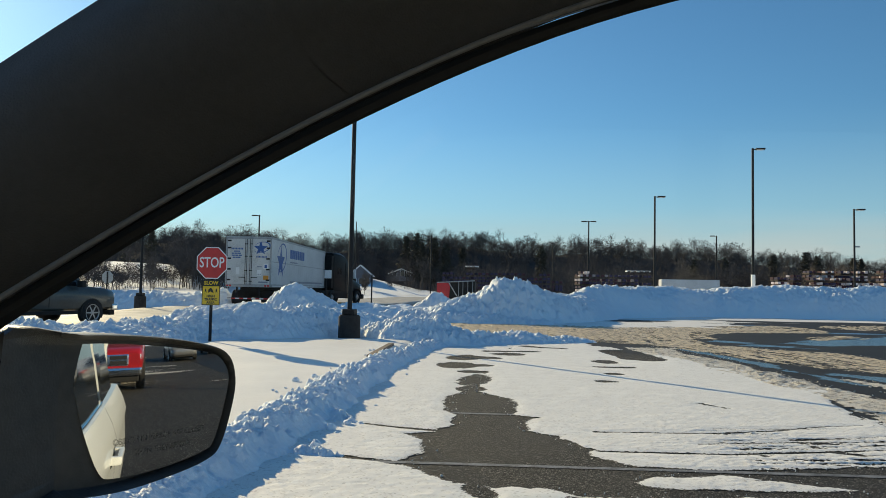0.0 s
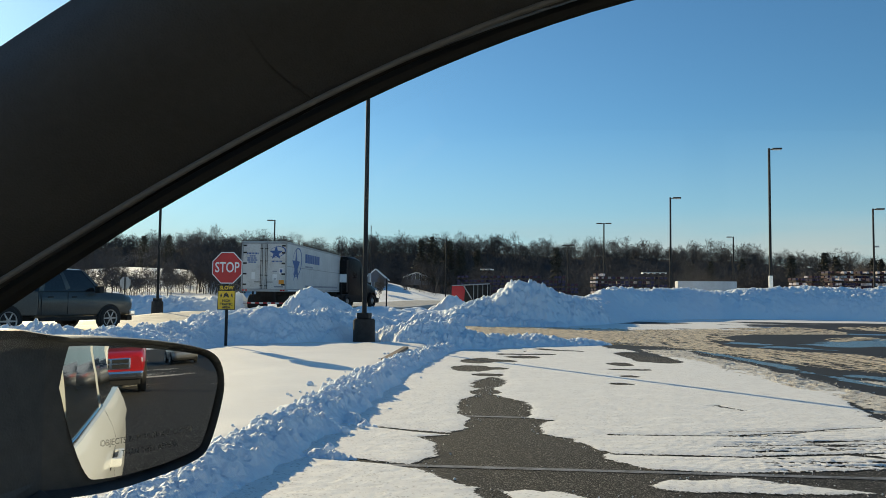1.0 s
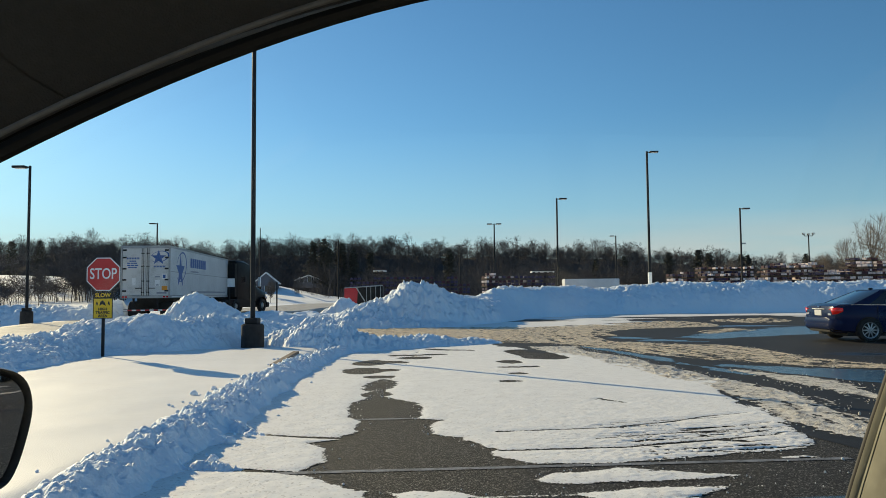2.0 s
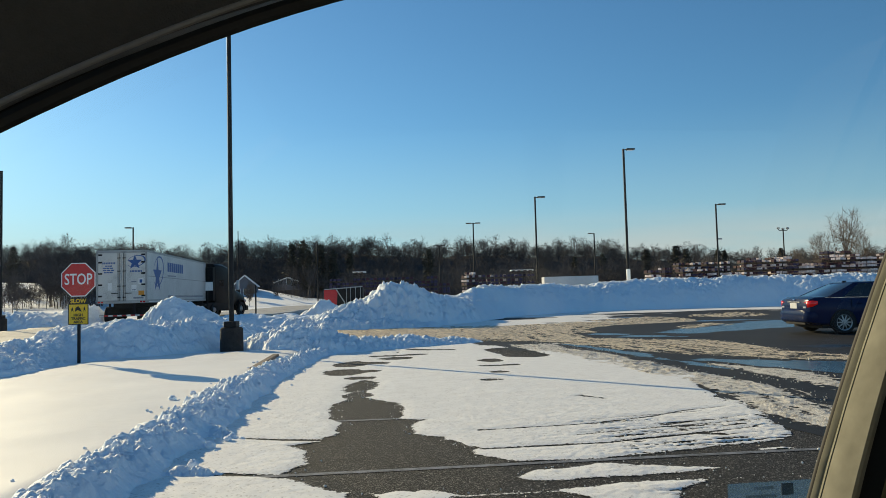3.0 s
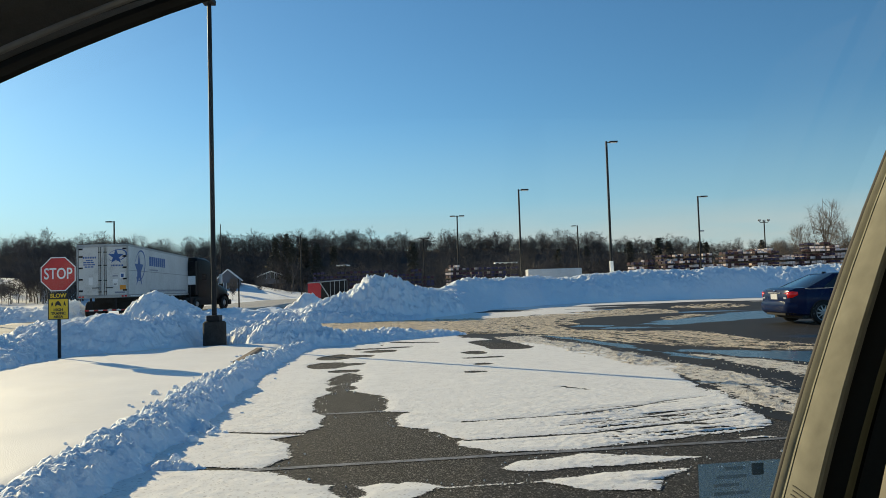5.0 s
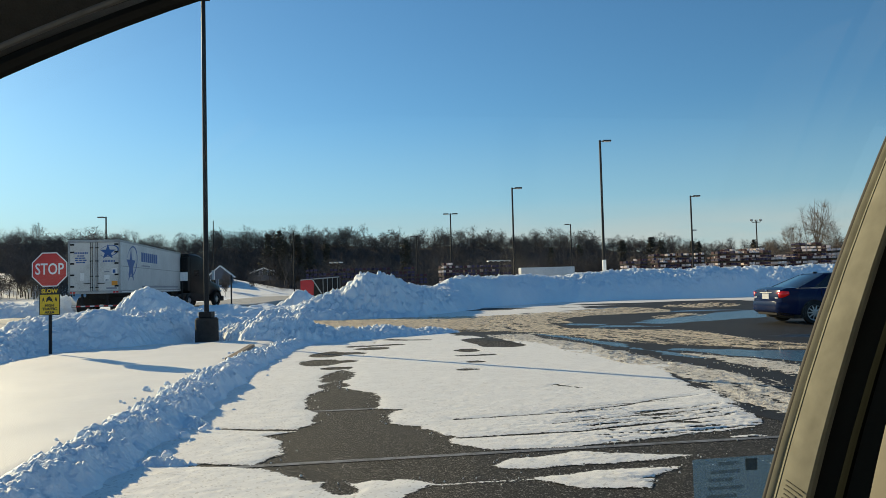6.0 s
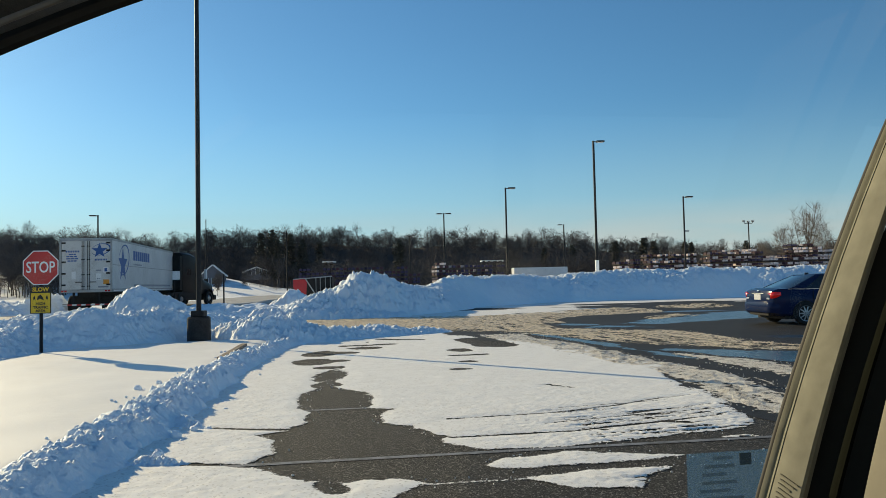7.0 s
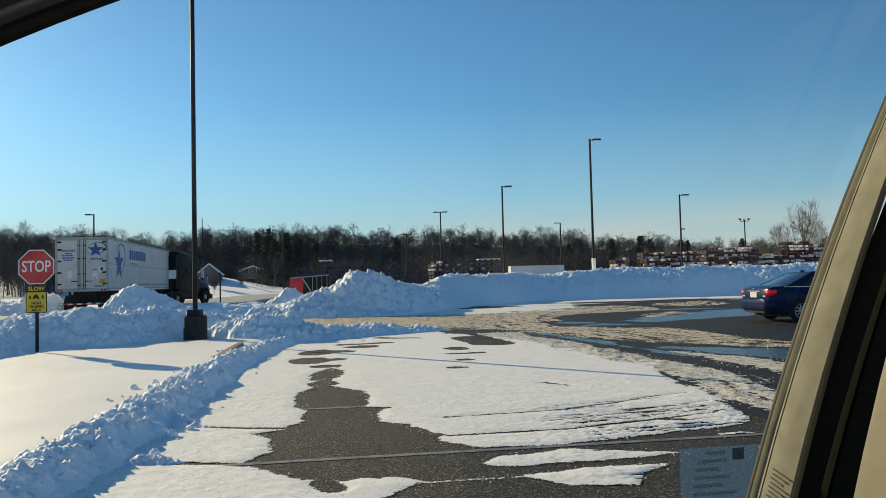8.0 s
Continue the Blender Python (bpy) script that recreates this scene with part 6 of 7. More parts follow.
part("sail_panel", loft([[(-0.62, 0.395, 1.12), (-0.62, 0.395, H + edge_a(-0.5))], [(-0.40, 0.395, 1.12), (-0.36, 0.395, H + edge_a(-0.36))], [(-0.335, 0.395, 1.12), (-0.315, 0.395, H + edge_a(-0.315))]]), MIRROR_SHELL, car, "black corner panel of the door")
TRAILER_AT = pose(-17.72, 39.33, 0.22, 0, 0, 7.6)
semi_trailer(TRAILER_AT)
tractor(pose(-19.5, 53.7, 0.22, 0, 0, -13.0))
sedan(pose(10.31, 22.7, 0.004, 0, 0, 3.5) @ Matrix.Scale(1.04, 4), CAR_BLUE, "dark blue sedan with lit red tail lamps on the wet lane")
pickup(pose(-18.57, 18.9, 0.02, 0, 0, 78.0) @ Matrix.Scale(1.07, 4), PICKUP_GREY, "grey-green crew cab pickup truck on the snowy road")

# traffic behind the camera's car, seen in its door mirror
def beside_car(u, v, turn):
    return Matrix.Translation((EYE.x, EYE.y, 0)) @ Matrix.Rotation(radians(CAR_TURN), 4, "Z") @ pose(u, v, 0.004, 0, 0, turn)


pickup(beside_car(17.2, -0.35, 180), CAR_RED, "red pickup truck with a chrome cross grille, facing the car's tail", chrome_front=True)
sedan(beside_car(24.5, 3.2, -4), CAR_SILVER, "silver grey sedan driving away behind the car")
sedan(beside_car(29.0, 6.6, -4), CAB_BROWN, "dark sedan standing behind the silver one")
# ---- yard beyond the snow wall ----
def shared(name, me, parent, m=None):
    ob = new(name, me)
    ob.parent = parent
    if m:
        ob.matrix_local = m
    return ob


def pallet_mesh():
    bm = bmesh.new()
    outline([(-0.58, 0.0), (-0.46, 0.0), (-0.46, 0.09), (-0.06, 0.09), (-0.06, 0.0), (0.06, 0.0), (0.06, 0.09), (0.46, 0.09), (0.46, 0.0), (0.58, 0.0), (0.58, 0.125), (-0.58, 0.125)], 1.0, pose(0, -0.5, 0), bm)
    me = bpy.data.meshes.new("pallet")
    bm.to_mesh(me)
    bm.free()
    me.materials.append(PALLET_WOOD)
    return me


def layer_mesh(mix, seed):
    """One layer of six crates, mixed in colour, some missing."""
    rng = random.Random(seed)
    bm = bmesh.new()
    for k in range(3):
        for y0, y1 in ((-0.48, -0.04), (0.04, 0.48)):
            if rng.random() < 0.12:
                continue
            n = len(bm.faces)
            box(bm, -0.57 + k * 0.39, -0.28 + k * 0.39, y0, y1 - rng.uniform(0, 0.06), 0.0, rng.uniform(0.17, 0.23))
            bm.faces.ensure_lookup_table()
            slot = rng.choice(mix)
            for f in bm.faces[n:]:
                f.material_index = slot
    me = bpy.data.meshes.new("crate_layer")
    bm.to_mesh(me)
    bm.free()
    for mat in (CRATE_RED, CRATE_DARK, CRATE_TAN):
        me.materials.append(mat)
    return me


PALLET = pallet_mesh()
LAYERS = {name: [layer_mesh(mix, 10 * n + k) for k in range(6)] for n, (name, mix) in enumerate((("violet", (1, 1, 1, 1, 0)), ("plum", (0, 0, 1, 1, 1, 2)), ("rosy", (0, 1, 0, 2, 2, 2)), ("pale", (0, 2, 2, 2, 2))))}
rnd = random.Random(4)


def pallet_stack(x, y, layers, kinds, label, turn=0.0, topped=False):
    """A stack of crates, a pallet under every second layer; topped: empty pallets lie on it."""
    s = thing("pallet_stack", pose(x, y, 0, 0, 0, turn), label, "pallet stack", "stacked pallets in the yard")
    z = 0.0
    for k in range(layers):
        if k % 2 == 0:
            shared("pallet", PALLET, s, pose(0, 0, z))
            z += 0.125
        if rnd.random() < 0.93 or k < layers - 2:
            shared("crate_layer", rnd.choice(LAYERS[kinds]), s, pose(rnd.uniform(-0.04, 0.04), rnd.uniform(-0.04, 0.04), z, 0, 0, rnd.uniform(-2, 2)))
        z += 0.30
    if topped:
        for k in range(topped):
            shared("snowy_pallet" if k == topped - 1 else "pallet", SNOWY_PALLET if k == topped - 1 else PALLET, s, pose(rnd.uniform(-0.1, 0.1), rnd.uniform(-0.1, 0.1), z, 0, 0, rnd.uniform(-8, 8)))
            z += 0.24
    return s


SNOWY_PALLET = PALLET.copy()
SNOWY_PALLET.materials.clear()
SNOWY_PALLET.materials.append(SNOW)
for k in range(10):
    pallet_stack(-11.9 + k * 1.22, 75 + 0.1 * (k % 3), 9 - (k == 9) * 2, "violet", "stack of pallets with dark violet crates", rnd.uniform(-3, 3), 3 if k == 2 else 0)
for k in range(6):
    pallet_stack(1.5 + k * 1.22, 75.5, 9 if k else 10, "rosy" if k == 0 else "plum", "stack of pallets with purple-red crates", 34 if k == 0 else rnd.uniform(-3, 3), 2 if k in (4, 5) else 0)
# turned stacks in two rows: the low sun catches their flanks
for row, y0 in enumerate((75.0, 77.4)):
    x = 19.9 + 0.6 * row
    while x < 47.5:
        chance = rnd.random()
        layers = (9 if x < 23 else 10 if x < 28 else 11 if x < 37 else 12) + row - (chance < 0.22) * 2
        kinds = "plum" if chance > 0.80 else "rosy" if x < 28 or chance > 0.5 else "pale"
        if not (21.2 < x < 22.6 and row == 0):
            pallet_stack(x, y0 - 0.1 * (x - 20) + rnd.uniform(-0.4, 0.4), layers, kinds, "stack of pallets with pale and red crates", rnd.uniform(18, 40), 2 if chance > 0.9 else 0)
        x += rnd.uniform(1.36, 1.6)

cont = thing("container", pose(-9.0, 60.0, 0, 0, 0, 4), "dark open-topped skip with a red end and white ribs", "container")
part("bin", outline([(-0.5, 0.5), (1.6, 0.5), (1.6, 2.2), (-0.4, 2.05)], 2.2, pose(0, 0.03, 0)), UNDERBODY, cont)
part("end_panel", outline([(-1.5, 1.35), (-0.9, 0.6), (0.15, 0.6), (-0.5, 2.02), (-1.5, 2.06)], 2.1, pose(0, 0.05, 0)), RED_BIN, cont, "red painted end")
part("top_rail", outline([(-1.5, 2.02), (1.6, 2.2), (1.6, 2.28), (-1.5, 2.09)], 0.08, pose(0, -0.04, 0)), GREY_METAL, cont)
part("brace", outline([(-0.56, 2.05), (-0.46, 2.05), (0.22, 0.95), (0.12, 0.95)], 0.05, pose(0, -0.05, 0)), GREY_METAL, cont, "white slanting brace")
for x in (0.28, 0.62, 1.02, 1.42):
    part("rib", boxed(x, x + 0.04, -0.05, 0.02, 0.6, 2.2), GREY_METAL, cont)
part("skid", boxed(-1.3, 1.4, 0.2, 1.9, 0.0, 0.5), UNDERBODY, cont)

van = thing("parked_trailer", pose(12.4, 80.0, 0.0), "white box trailer parked behind the snow wall", "trailer")
part("box", boxed(-2.85, 2.85, -1.2, 1.2, 0.9, 2.95, 0.05), TRAILER_WHITE, van)
part("wheel", rod(bmesh.new(), (1.6, -1.1, 0.45), (1.6, 1.1, 0.45), 0.45, n=20), RUBBER, van)
part("wheel", rod(bmesh.new(), (-1.6, -1.1, 0.45), (-1.6, 1.1, 0.45), 0.45, n=20), RUBBER, van)
part("frame", boxed(-2.8, 2.8, -0.5, 0.5, 0.6, 0.9), UNDERBODY, van)


# ---- buildings by the wood ----
def house(x, y, z, w, d, h, roof, wall, label, turn=0.0):
    b = thing("house", pose(x, y, z, 0, 0, turn), label, "house")
    part("wall", outline([(-w / 2, -1.0), (w / 2, -1.0), (w / 2, h), (0, h + roof), (-w / 2, h)], d), wall, b)
    for sd in (-1, 1):
        bm = bmesh.new()
        vs = [bm.verts.new(p) for p in ((0, -0.35, h + roof + 0.15), (sd * (w / 2 + 0.4), -0.35, h - roof * 0.8 / w + 0.02), (sd * (w / 2 + 0.4), d + 0.35, h - roof * 0.8 / w + 0.02), (0, d + 0.35, h + roof + 0.15))]
        bm.faces.new(vs)
        r = part("roof", bm, SNOW, b, "snow-covered roof")
        mod = r.modifiers.new("thick", "SOLIDIFY")
        mod.thickness, mod.offset = 0.25, 0
    for k in (-0.28, 0.05, 0.30):
        win = part("window", boxed(k * w - 0.5, k * w + 0.5, -0.06, 0.02, h * 0.35, h * 0.35 + 1.3), TINTED, b)
        part("frame", box(boxed(k * w - 0.58, k * w - 0.5, -0.09, 0.02, h * 0.35 - 0.08, h * 0.35 + 1.38), k * w + 0.5, k * w + 0.58, -0.09, 0.02, h * 0.35 - 0.08, h * 0.35 + 1.38), SIGN_WHITE, win)
    part("door", boxed(0.15 * w, 0.15 * w + 1.0, -0.05, 0.02, 0, 2.1), UNDERBODY, b)
    return b


house(-45.5, 162.0, 1.2, 5.0, 6.0, 3.2, 2.0, HOUSE_WALL, "grey sided house with a snowy gable roof", 12)
house(-41.0, 184.0, 4.4, 6.0, 4.0, 0.9, 1.0, HOUSE_WALL, "low grey house with a snowy roof up the slope", 4)
house(-52.0, 140.0, 0.2, 4.0, 5.0, 2.0, 1.3, HOUSE_RED, "small barn-red shed with a snowy roof", 20)

cabover = thing("box_truck", pose(-31.0, 92.0, 0.1, 0, 0, 100), "white truck parked by the far road", "truck")
part("cab", boxed(0, 2.0, -1.1, 1.1, 0.7, 2.6, 0.25), SIGN_WHITE, cabover)
part("hood", boxed(1.9, 3.4, -0.9, 0.9, 0.7, 1.7, 0.25), SIGN_WHITE, cabover)
part("windscreen", boxed(1.85, 2.03, -0.9, 0.9, 1.75, 2.35, 0.05), TINTED, cabover)
for x in (-1.2, 2.6):
    part("wheel", rod(bmesh.new(), (x, -1.1, 0.5), (x, 1.1, 0.5), 0.5, n=20), RUBBER, cabover)
part("frame", boxed(-2.6, 3.2, -0.5, 0.5, 0.5, 0.8), UNDERBODY, cabover)


# ---- woods ----
def bare_tree(seed, high, limbs=9, twigs=170, spread=0.36, thick=1.0):
    """Trunk, limbs and fine twigs of a leafless tree as plain triangles. Returns wood and twig triangles."""
    rng = random.Random(seed)
    wood, fine = [], []

    def prism(a, b, r0, r1, out):
        d = (b - a).normalized()
        s = d.orthogonal().normalized()
        t = d.cross(s)
        ring = lambda p, r: [p + (s * math.cos(k * 2.094) + t * math.sin(k * 2.094)) * r for k in range(3)]
        A, B = ring(a, r0), ring(b, r1)
        for k in range(3):
            j = (k + 1) % 3
            out.append((A[k], A[j], B[j]))
            out.append((A[k], B[j], B[k]))

    base_r = high * 0.013
    fork = high * rng.uniform(0.38, 0.58)
    trunk = [Vector((0, 0, -0.5))]
    for k in range(1, 6):
        trunk.append(Vector((rng.uniform(-1, 1) * high * 0.010 * k, rng.uniform(-1, 1) * high * 0.010 * k, fork * k / 5)))
    for k in range(5):
        prism(trunk[k], trunk[k + 1], base_r * (1 - k / 8), base_r * (1 - (k + 1) / 8), wood)
    heart = Vector((0, 0, high * 0.58))
    shell = Vector((high * spread, high * spread, high * 0.42))

    def on_crown(least, most, low):
        """A place in the outer part of the rounded crown."""
        while True:
            d = Vector((rng.gauss(0, 1), rng.gauss(0, 1), rng.gauss(0, 1))).normalized()
            if d.z > low:
                r = rng.uniform(least, most)
                return heart + Vector((d.x * shell.x, d.y * shell.y, d.z * shell.z)) * r

    ends = []
    for n_ in range(limbs):
        t = rng.uniform(0.35, 1.0)
        k = min(4, int(t * 5))
        start = trunk[k].lerp(trunk[k + 1], t * 5 - k)
        end = on_crown(0.70, 0.95, -0.45)
        bend = start.lerp(end, 0.5) + Vector((0, 0, -0.03 * high)) + (end - heart) * 0.12
        r = base_r * rng.uniform(0.35, 0.55)
        prism(start, bend, r, r * 0.6, wood)
        prism(bend, end, r * 0.6, r * 0.15, wood)
        for _k in range(5):
            a = bend.lerp(end, rng.uniform(0.0, 0.9)) if rng.random() < 0.7 else start.lerp(bend, rng.uniform(0.4, 1.0))
            b = a.lerp(on_crown(0.75, 1.05, -0.45), rng.uniform(0.45, 0.75))
            side = (b - a).cross(Vector((rng.gauss(0, 1), rng.gauss(0, 1), rng.gauss(0, 1)))).normalized() * r * 0.40
            wood.append((a - side, a + side, b))
            ends.append((a, b))
    for _ in range(twigs):
        a, b = rng.choice(ends)
        p = a.lerp(b, rng.uniform(0.35, 1.0))
        out = (p - heart).normalized()
        q = (out * 0.7 + Vector((rng.gauss(0, 0.55), rng.gauss(0, 0.55), rng.gauss(0.35, 0.4)))).normalized()
        length = high * rng.uniform(0.05, 0.12)
        side = q.cross(Vector((rng.gauss(0, 1), rng.gauss(0, 1), rng.gauss(0, 1)))).normalized() * high * rng.uniform(0.0018, 0.0042) * min(1.0, 5.0 / high) * thick
        tip = p + q * length
        fine.append((p - side, p + side, tip))
        for _k in range(2):
            r = (q + Vector((rng.gauss(0, 0.6), rng.gauss(0, 0.6), rng.gauss(0.1, 0.4)))).normalized()
            f = p.lerp(tip, rng.uniform(0.2, 0.8))
            fine.append((f - side * 0.7, f + side * 0.7, f + r * length * 0.7))
    return np.array([[tuple(v) for v in t] for t in wood]), np.array([[tuple(v) for v in t] for t in fine])


def triangles(name, tris, mat, parent=None):
    v = tris.reshape(-1, 3).astype(np.float32)
    n = len(v)
    me = bpy.data.meshes.new(name)
    me.vertices.add(n)
    me.vertices.foreach_set("co", v.ravel())
    me.loops.add(n)
    me.loops.foreach_set("vertex_index", np.arange(n, dtype=np.int32))
    me.polygons.add(n // 3)
    me.polygons.foreach_set("loop_start", np.arange(0, n, 3, dtype=np.int32))
    me.update(calc_edges=True)
    me.materials.append(mat)
    ob = new(name, me)
    if parent:
        ob.parent = parent
    return ob


def wooded_hill(x, y):
    crest = np.interp(x, (-330, -137, -90, -45, -12, 18, 37, 67, 107, 330), (15.6, 16.8, 14.9, 15.6, 14.2, 14.4, 12.9, 11.2, 8.6, 6.0)) + 2.2 * fbm(x / 22, y * 0, 300, 3)
    gap = 1 - smooth01((-x - 95) / 30) * smooth01((190 - y) / 40)
    return (crest * smooth01((y - 205) / 55) * gap + 0.9 * fbm(x / 5, y / 5, 303)) - 0.8 * (y < 215)


tagged(height_sheet("wooded_hill", -330, 330, 206, 330, 4.0, wooded_hill, WOOD_FLOOR, floor=-5), "brown leaf-littered hillside under bare trees", "hill", kind="structure")

KINDS = [bare_tree(k, 1.0, 8 + k % 4, 150, 0.36 + 0.025 * (k % 5), 1.2) for k in range(7)]
SHRUBS = [bare_tree(20 + k, 1.0, 5, 70, 0.55, 2.8) for k in range(7)]


def forest(name, count, place, label, kinds=KINDS, sink=0.0):
    wood, fine = [], []
    for k in range(count):
        x, y, high = place()
        a = rnd.uniform(0, 6.283)
        c, s = math.cos(a), math.sin(a)
        rot = np.array(((c, -s, 0), (s, c, 0), (0, 0, 1)))
        z = float(max(land_height(np.array([x]), np.array([y]))[0], wooded_hill(np.array([x]), np.array([y]))[0] if y > 206 else -1))
        sx = high * rnd.uniform(0.85, 1.2)
        w, f = kinds[k % 7]
        for src, out in ((w, wood), (f, fine)):
            out.append((src @ rot.T) * np.array((sx, sx, high)) + np.array((x, y, z - sink)))
    g = thing(name, pose(0, 0, 0), label, "woodland", kind="stuff")
    triangles("trunks", np.concatenate(wood), BARK, g)
    triangles("twigs", np.concatenate(fine), TWIG, g)


def yard_gap(x, y):
    """The houses' snowy yard and the snowy slope are left open."""
    return (-0.305 < x / y < -0.222 and y < 207) or (-0.73 < x / y < -0.56 and y < 190)


def deep_wood():
    y = rnd.uniform(172, 262) if rnd.random() < 0.45 else rnd.uniform(212, 256)
    x = rnd.uniform(-1.0, 0.92) * y * 0.82
    if x < -86 and y < 205 and rnd.random() < 0.8:
        y += 45
    if yard_gap(x, y):
        y = rnd.uniform(210, 250)
    return x, y, rnd.uniform(6.6, 9.4) - 0.6 * float(smooth01((y - 205) / 40)) - 0.8 * (x > 20)


def crest_wood():
    y = rnd.uniform(246, 272)
    x = rnd.uniform(-0.80, 0.74) * y
    return x, y, rnd.uniform(3.4, 5.9) * (1.0 if rnd.random() < 0.85 else 1.3)


def crest_brush():
    y = rnd.uniform(250, 268)
    return rnd.uniform(-0.80, 0.74) * y, y, rnd.uniform(1.8, 3.6)


def front_wood():
    x = rnd.uniform(-128, 120)
    y = rnd.uniform(138, 172) + 0.08 * abs(x)
    if -66 < x < -24:
        y += 34
    if yard_gap(x, y):
        y = rnd.uniform(208, 216)
    return x, y, rnd.uniform(4.5, 9.0)


forest("woodland", 1500, deep_wood, "dense bare brown winter wood on the hill")
forest("woodland", 1300, crest_wood, "bare rounded crowns of trees along the hill's crest", sink=0.7)
forest("undergrowth", 1900, crest_brush, "low tangled brown brush along the hill's crest", SHRUBS, 1.1)
forest("wood_edge", 430, front_wood, "thicket of bare saplings along the edge of the wood")


def copse_place():
    y = rnd.uniform(116, 172)
    return rnd.uniform(-0.55, -0.47) * y, y, rnd.uniform(5.5, 8.5)


forest("copse", 190, copse_place, "dense bare copse beside the snowy slope")


def brush_place():
    x = rnd.uniform(-120, 130)
    return x, rnd.uniform(132, 165) + (30 if -40 < x < -24 else 75 if -62 < x < -24 else 0), rnd.uniform(1.5, 3.8)


forest("undergrowth", 900, brush_place, "low tangled brown brush below the trees", SHRUBS)


def slope_place():
    x = rnd.uniform(-120, -66)
    return x, rnd.uniform(102, 128), rnd.uniform(2.2, 5.0)


forest("hedgerow", 430, slope_place, "bare brown hedgerow and saplings below the snowy slope", SHRUBS)


def pine(x, y, high, seed):
    rng = random.Random(seed)
    z = float(land_height(np.array([x]), np.array([y]))[0])
    p = thing("pine_tree", pose(x, y, z), "dark green pine standing in the wood", "tree", "pines in the wood")
    part("trunk", rod(bmesh.new(), (0, 0, -0.5), (0, 0, high * 0.95), high * 0.02, high * 0.004, 7), BARK, p)
    tris = []
    tiers = [rng.uniform(0.7, 1.15) for _ in range(14)]
    for k in range(900):
        t = rng.uniform(0.14, 1.0)
        a = rng.uniform(0, 6.283)
        lobe = tiers[int(t * 13)] * (0.8 + 0.3 * math.sin(3 * a + 9 * t + seed))
        reach = high * 0.25 * (1.04 - t) ** 0.6 * lobe * rng.uniform(0.25, 1.1)
        c = Vector((math.cos(a) * reach, math.sin(a) * reach, high * t + reach * 0.15))
        size = high * rng.uniform(0.010, 0.024)
        for _k in range(3):
            tris.append([tuple(c + Vector((rng.gauss(0, 1), rng.gauss(0, 1), rng.gauss(0, 0.6))) * size) for _j in range(3)])
    triangles("crown", np.array(tris), NEEDLES, p)


for k, (x, y, h) in enumerate(((-37, 184, 13.2), (-33, 186, 13.6), (-29.5, 183, 12.4), (-40.5, 187, 11.8), (-35, 180, 11.0), (-31, 190, 12.0), (-26, 188, 12.0), (-118, 186, 13), (-113, 190, 12.5), (44, 170, 10), (50, 168, 10.5), (53.5, 172, 10), (60, 170, 9.5), (63, 174, 9.5), (-6, 186, 12.5), (28, 172, 9), (35, 175, 9.5), (70, 160, 9))):
    pine(x, y, h, 40 + k)


def lone_tree(x, y, high, seed, label, mat, spread=0.22):
    w, f = bare_tree(seed, high, 16, 900, spread)
    t = thing("bare_tree", pose(x, y, 0), label, "tree", "bare trees by the yard")
    triangles("trunk", w, mat, t)
    triangles("crown", f, mat, t)


# paler brown than BARK, with the sun on these trees put into it
SUNLIT_BARK = material("pale sunlit bark", (0.20, 0.15, 0.11), 0.9, scale=0.6, vary=0.3)
for k, (x, y, h) in enumerate(((64, 122, 15.5), (60.5, 123, 11.0), (67.5, 125, 11.5), (57, 124, 8.5), (52, 128, 7.0), (68.5, 124, 8.0), (73, 126, 7.5), (40, 132, 7.0), (44, 130, 7.5), (36, 134, 6.0), (79, 122, 8.0))):
    lone_tree(x, y, h, 70 + k, "bare tree in pale sunlit tones beyond the stacked pallets", SUNLIT_BARK)
for k, (x, y, h) in enumerate(((-74, 108, 9.0), (-78, 112, 8.0), (-70, 104, 7.0), (-84, 116, 9.5), (-66, 112, 7.5), (-62, 104, 6.0), (-90, 118, 9), (-41.0, 150, 5.5), (-37.5, 158, 6.5), (-44.5, 146, 5.0), (-39.0, 142, 4.5))):
    lone_tree(x, y, h, 90 + k, "bare slender tree in front of a snowy slope", BARK)

# ---- loose clods and the kerb ----
def clod(x, y, z, r, seed, parent=None):
    rng = random.Random(seed)
    bm = bmesh.new()
    bmesh.ops.create_icosphere(bm, subdivisions=2, radius=r)
    off = rng.uniform(0, 50)
    for v in bm.verts:
        v.co *= 0.9 + 0.3 * noise.noise(v.co * (1.3 / r) + Vector((off, off, off)))
        v.co.z *= 0.8
    return bm


CLODS = ((-3.05, 6.36, 0.075), (-3.92, 9.97, 0.06), (-3.84, 10.54, 0.05), (-3.73, 10.50, 0.035), (-3.28, 6.30, 0.02), (-2.52, 7.25, 0.065), (-2.40, 6.42, 0.055), (-2.44, 7.60, 0.05), (-2.92, 8.19, 0.05))
for k, (x, y, r) in enumerate(CLODS):
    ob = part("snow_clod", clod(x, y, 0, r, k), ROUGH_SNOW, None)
    ob.matrix_basis = pose(x, y, (float(island_height(np.array([x]), np.array([y]))[0]) if x < -2.6 else 0.02) + r * 0.35)
    tagged(ob, "loose clod of snow rolled off the ridge", "snow clod", "loose clods")

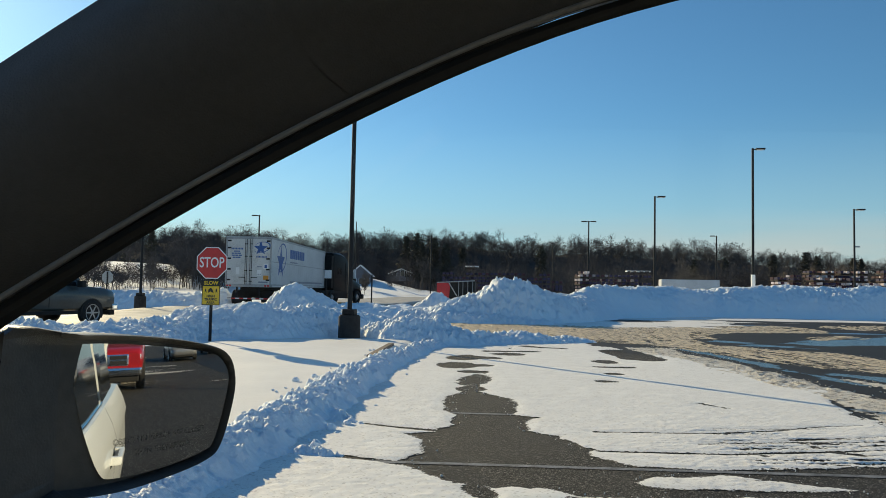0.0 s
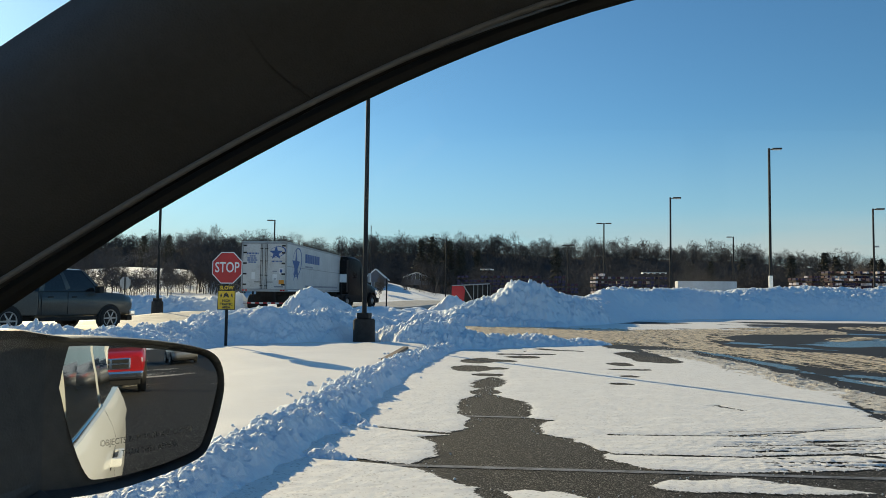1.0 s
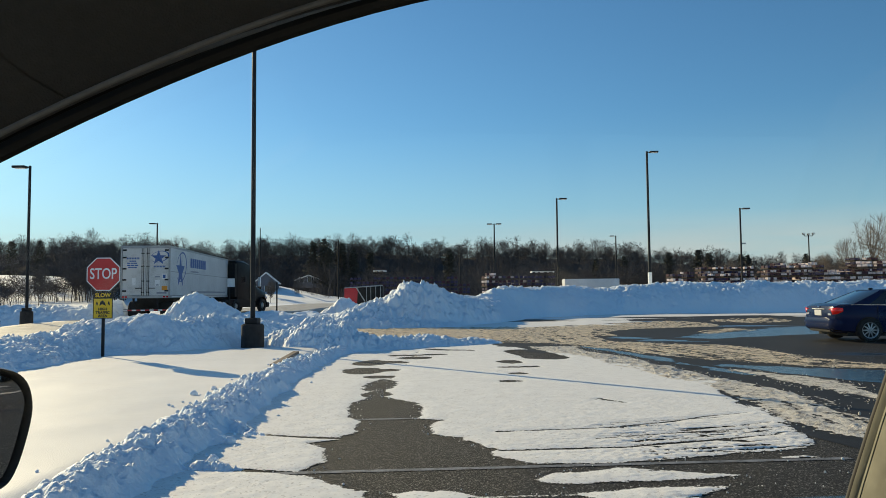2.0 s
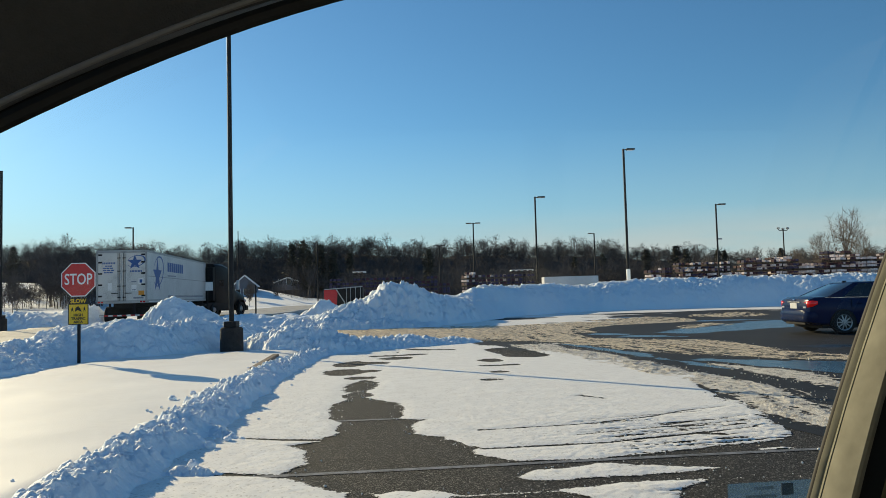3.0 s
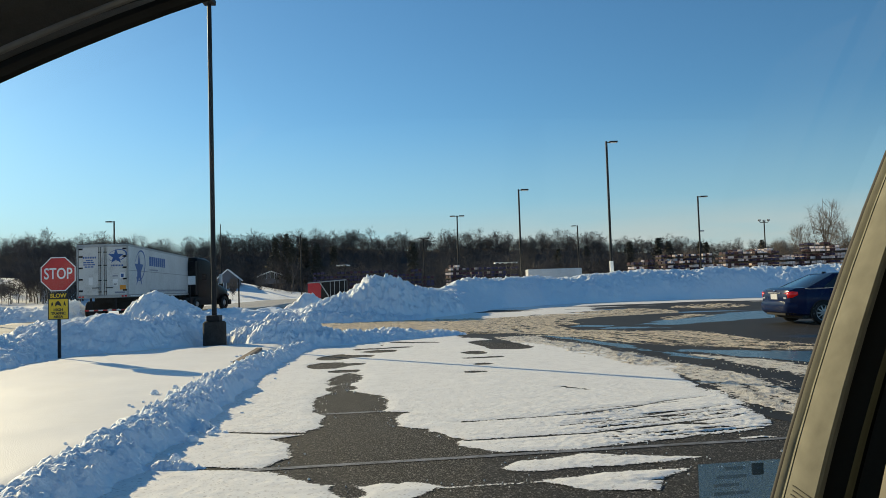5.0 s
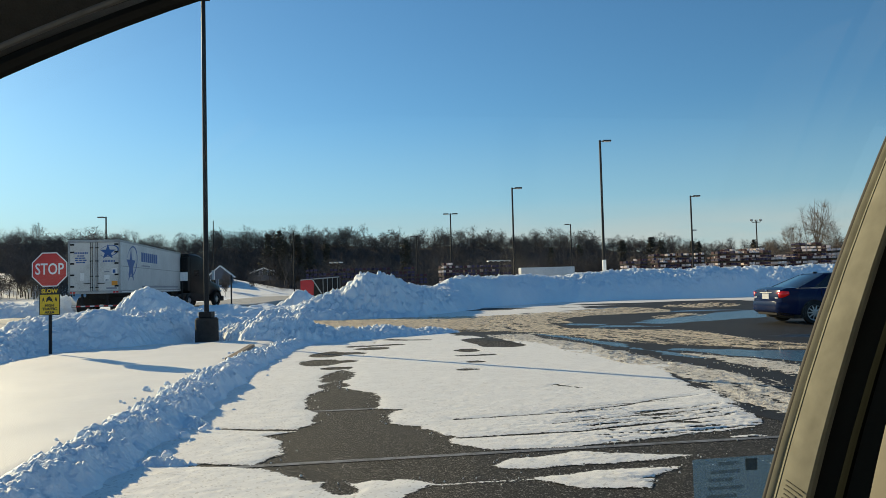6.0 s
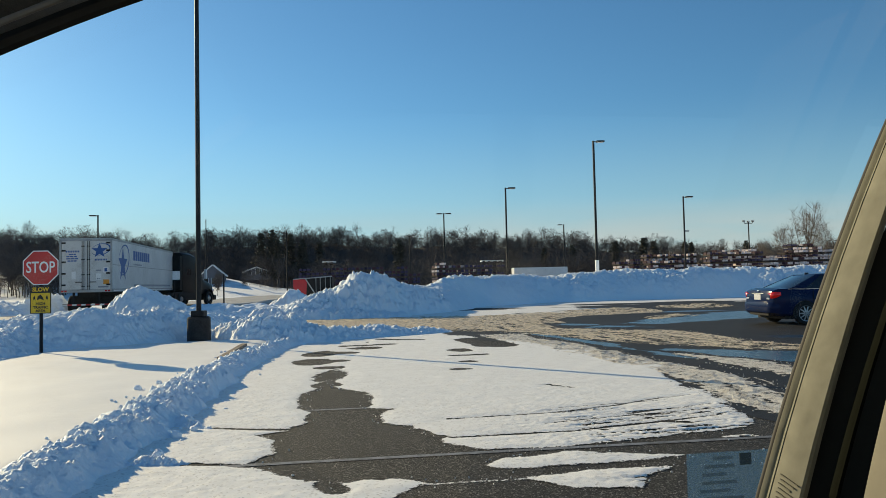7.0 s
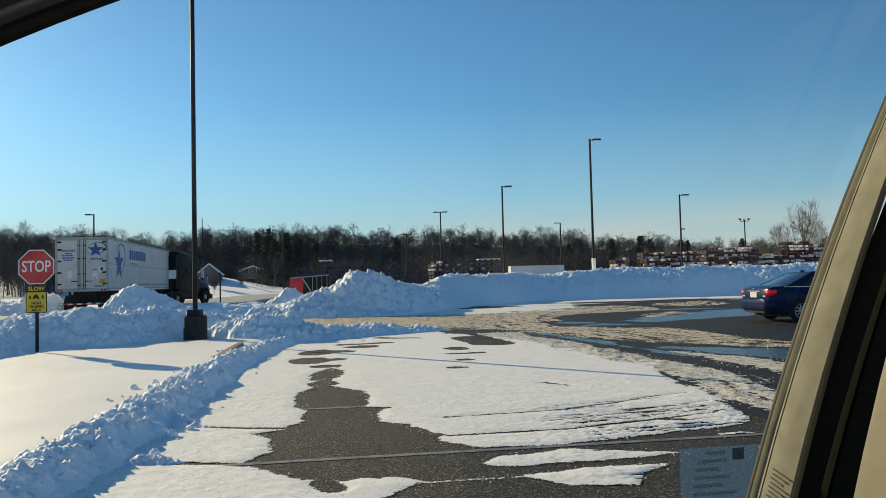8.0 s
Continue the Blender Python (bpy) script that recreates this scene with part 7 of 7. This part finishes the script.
ball = bmesh.new()
bmesh.ops.create_icosphere(ball, subdivisions=1, radius=1.0)
ball = np.array([[tuple(v.co) for v in f.verts] for f in ball.faces])
rows = []
for k in range(70):
    y = 3.5 + 15 * rnd.random()
    wx = np.interp(y, [p[1] for p in WINDROW], [p[0] for p in WINDROW])
    side = -0.42 if rnd.random() < 0.6 else 0.48
    x = wx + side + rnd.gauss(0, 0.13)
    r = rnd.uniform(0.010, 0.030) if k % 29 else rnd.uniform(0.03, 0.05)
    squash = np.array((rnd.uniform(0.7, 1.3), rnd.uniform(0.7, 1.3), rnd.uniform(0.6, 0.95))) * r
    lump = 1 + 0.5 * np.sin(ball @ np.array((3.1, 2.3, 1.7)) + k)[..., None] * 0.4
    rows.append(ball * lump * squash + np.array((x, y, (float(island_height(np.array([x]), np.array([y]))[0]) if side < 0 else 0.01) + r * 0.30)))
rows = np.concatenate(rows)
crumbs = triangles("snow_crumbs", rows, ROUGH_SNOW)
tagged(crumbs, "small crumbs of snow strewn beside the ridge", "snow", kind="stuff")

kerb = part("kerb", boxed(-0.07, 0.07, -1.65, 1.65, 0.0, 0.19, 0.02), KERB, None)
kerb.matrix_basis = pose(-4.07, 15.65, 0.0, 0, 0, 6.0)
tagged(kerb, "brown kerb stone showing through the snow", "kerb", kind="structure")


def strewn(name, count, x0, x1, y0, y1, cover, least, most, sizes, mat, label, category, seed):
    """Small lumps scattered where a cover's value lies between two limits."""
    rng = np.random.default_rng(seed)
    x, y = rng.uniform(x0, x1, count * 12), rng.uniform(y0, y1, count * 12)
    c = cover(x, y)
    pick = np.flatnonzero((c > least) & (c < most))[:count]
    lumps = []
    for k in pick:
        r = rng.uniform(*sizes) * (1 if rng.random() < 0.9 else 1.7)
        bent = 1 + 0.25 * np.sin(ball @ rng.uniform(-3, 3, 3) + k)[..., None]
        lumps.append(ball * bent * (r * rng.uniform(0.6, 1.3, 3)) + np.array((x[k], y[k], 0.004 + r * 0.4)))
    return tagged(triangles(name, np.concatenate(lumps), mat), label, category, kind="stuff")


strewn("slush_crumbs", 700, 2.0, 12.0, 7.0, 24.0, lambda x, y: np.maximum(slush_cover(x, y), pale_cover(x, y)), -0.55, -0.25, (0.005, 0.014), DIRTY_SNOW, "small crumbs of slush strewn over the wet lane", "slush", 7)
strewn("snow_bits", 260, -2.6, 3.6, 4.8, 13.0, cover_left, -0.13, -0.03, (0.003, 0.008), SNOW, "tiny bits of snow scattered on the bare asphalt", "snow", 8)
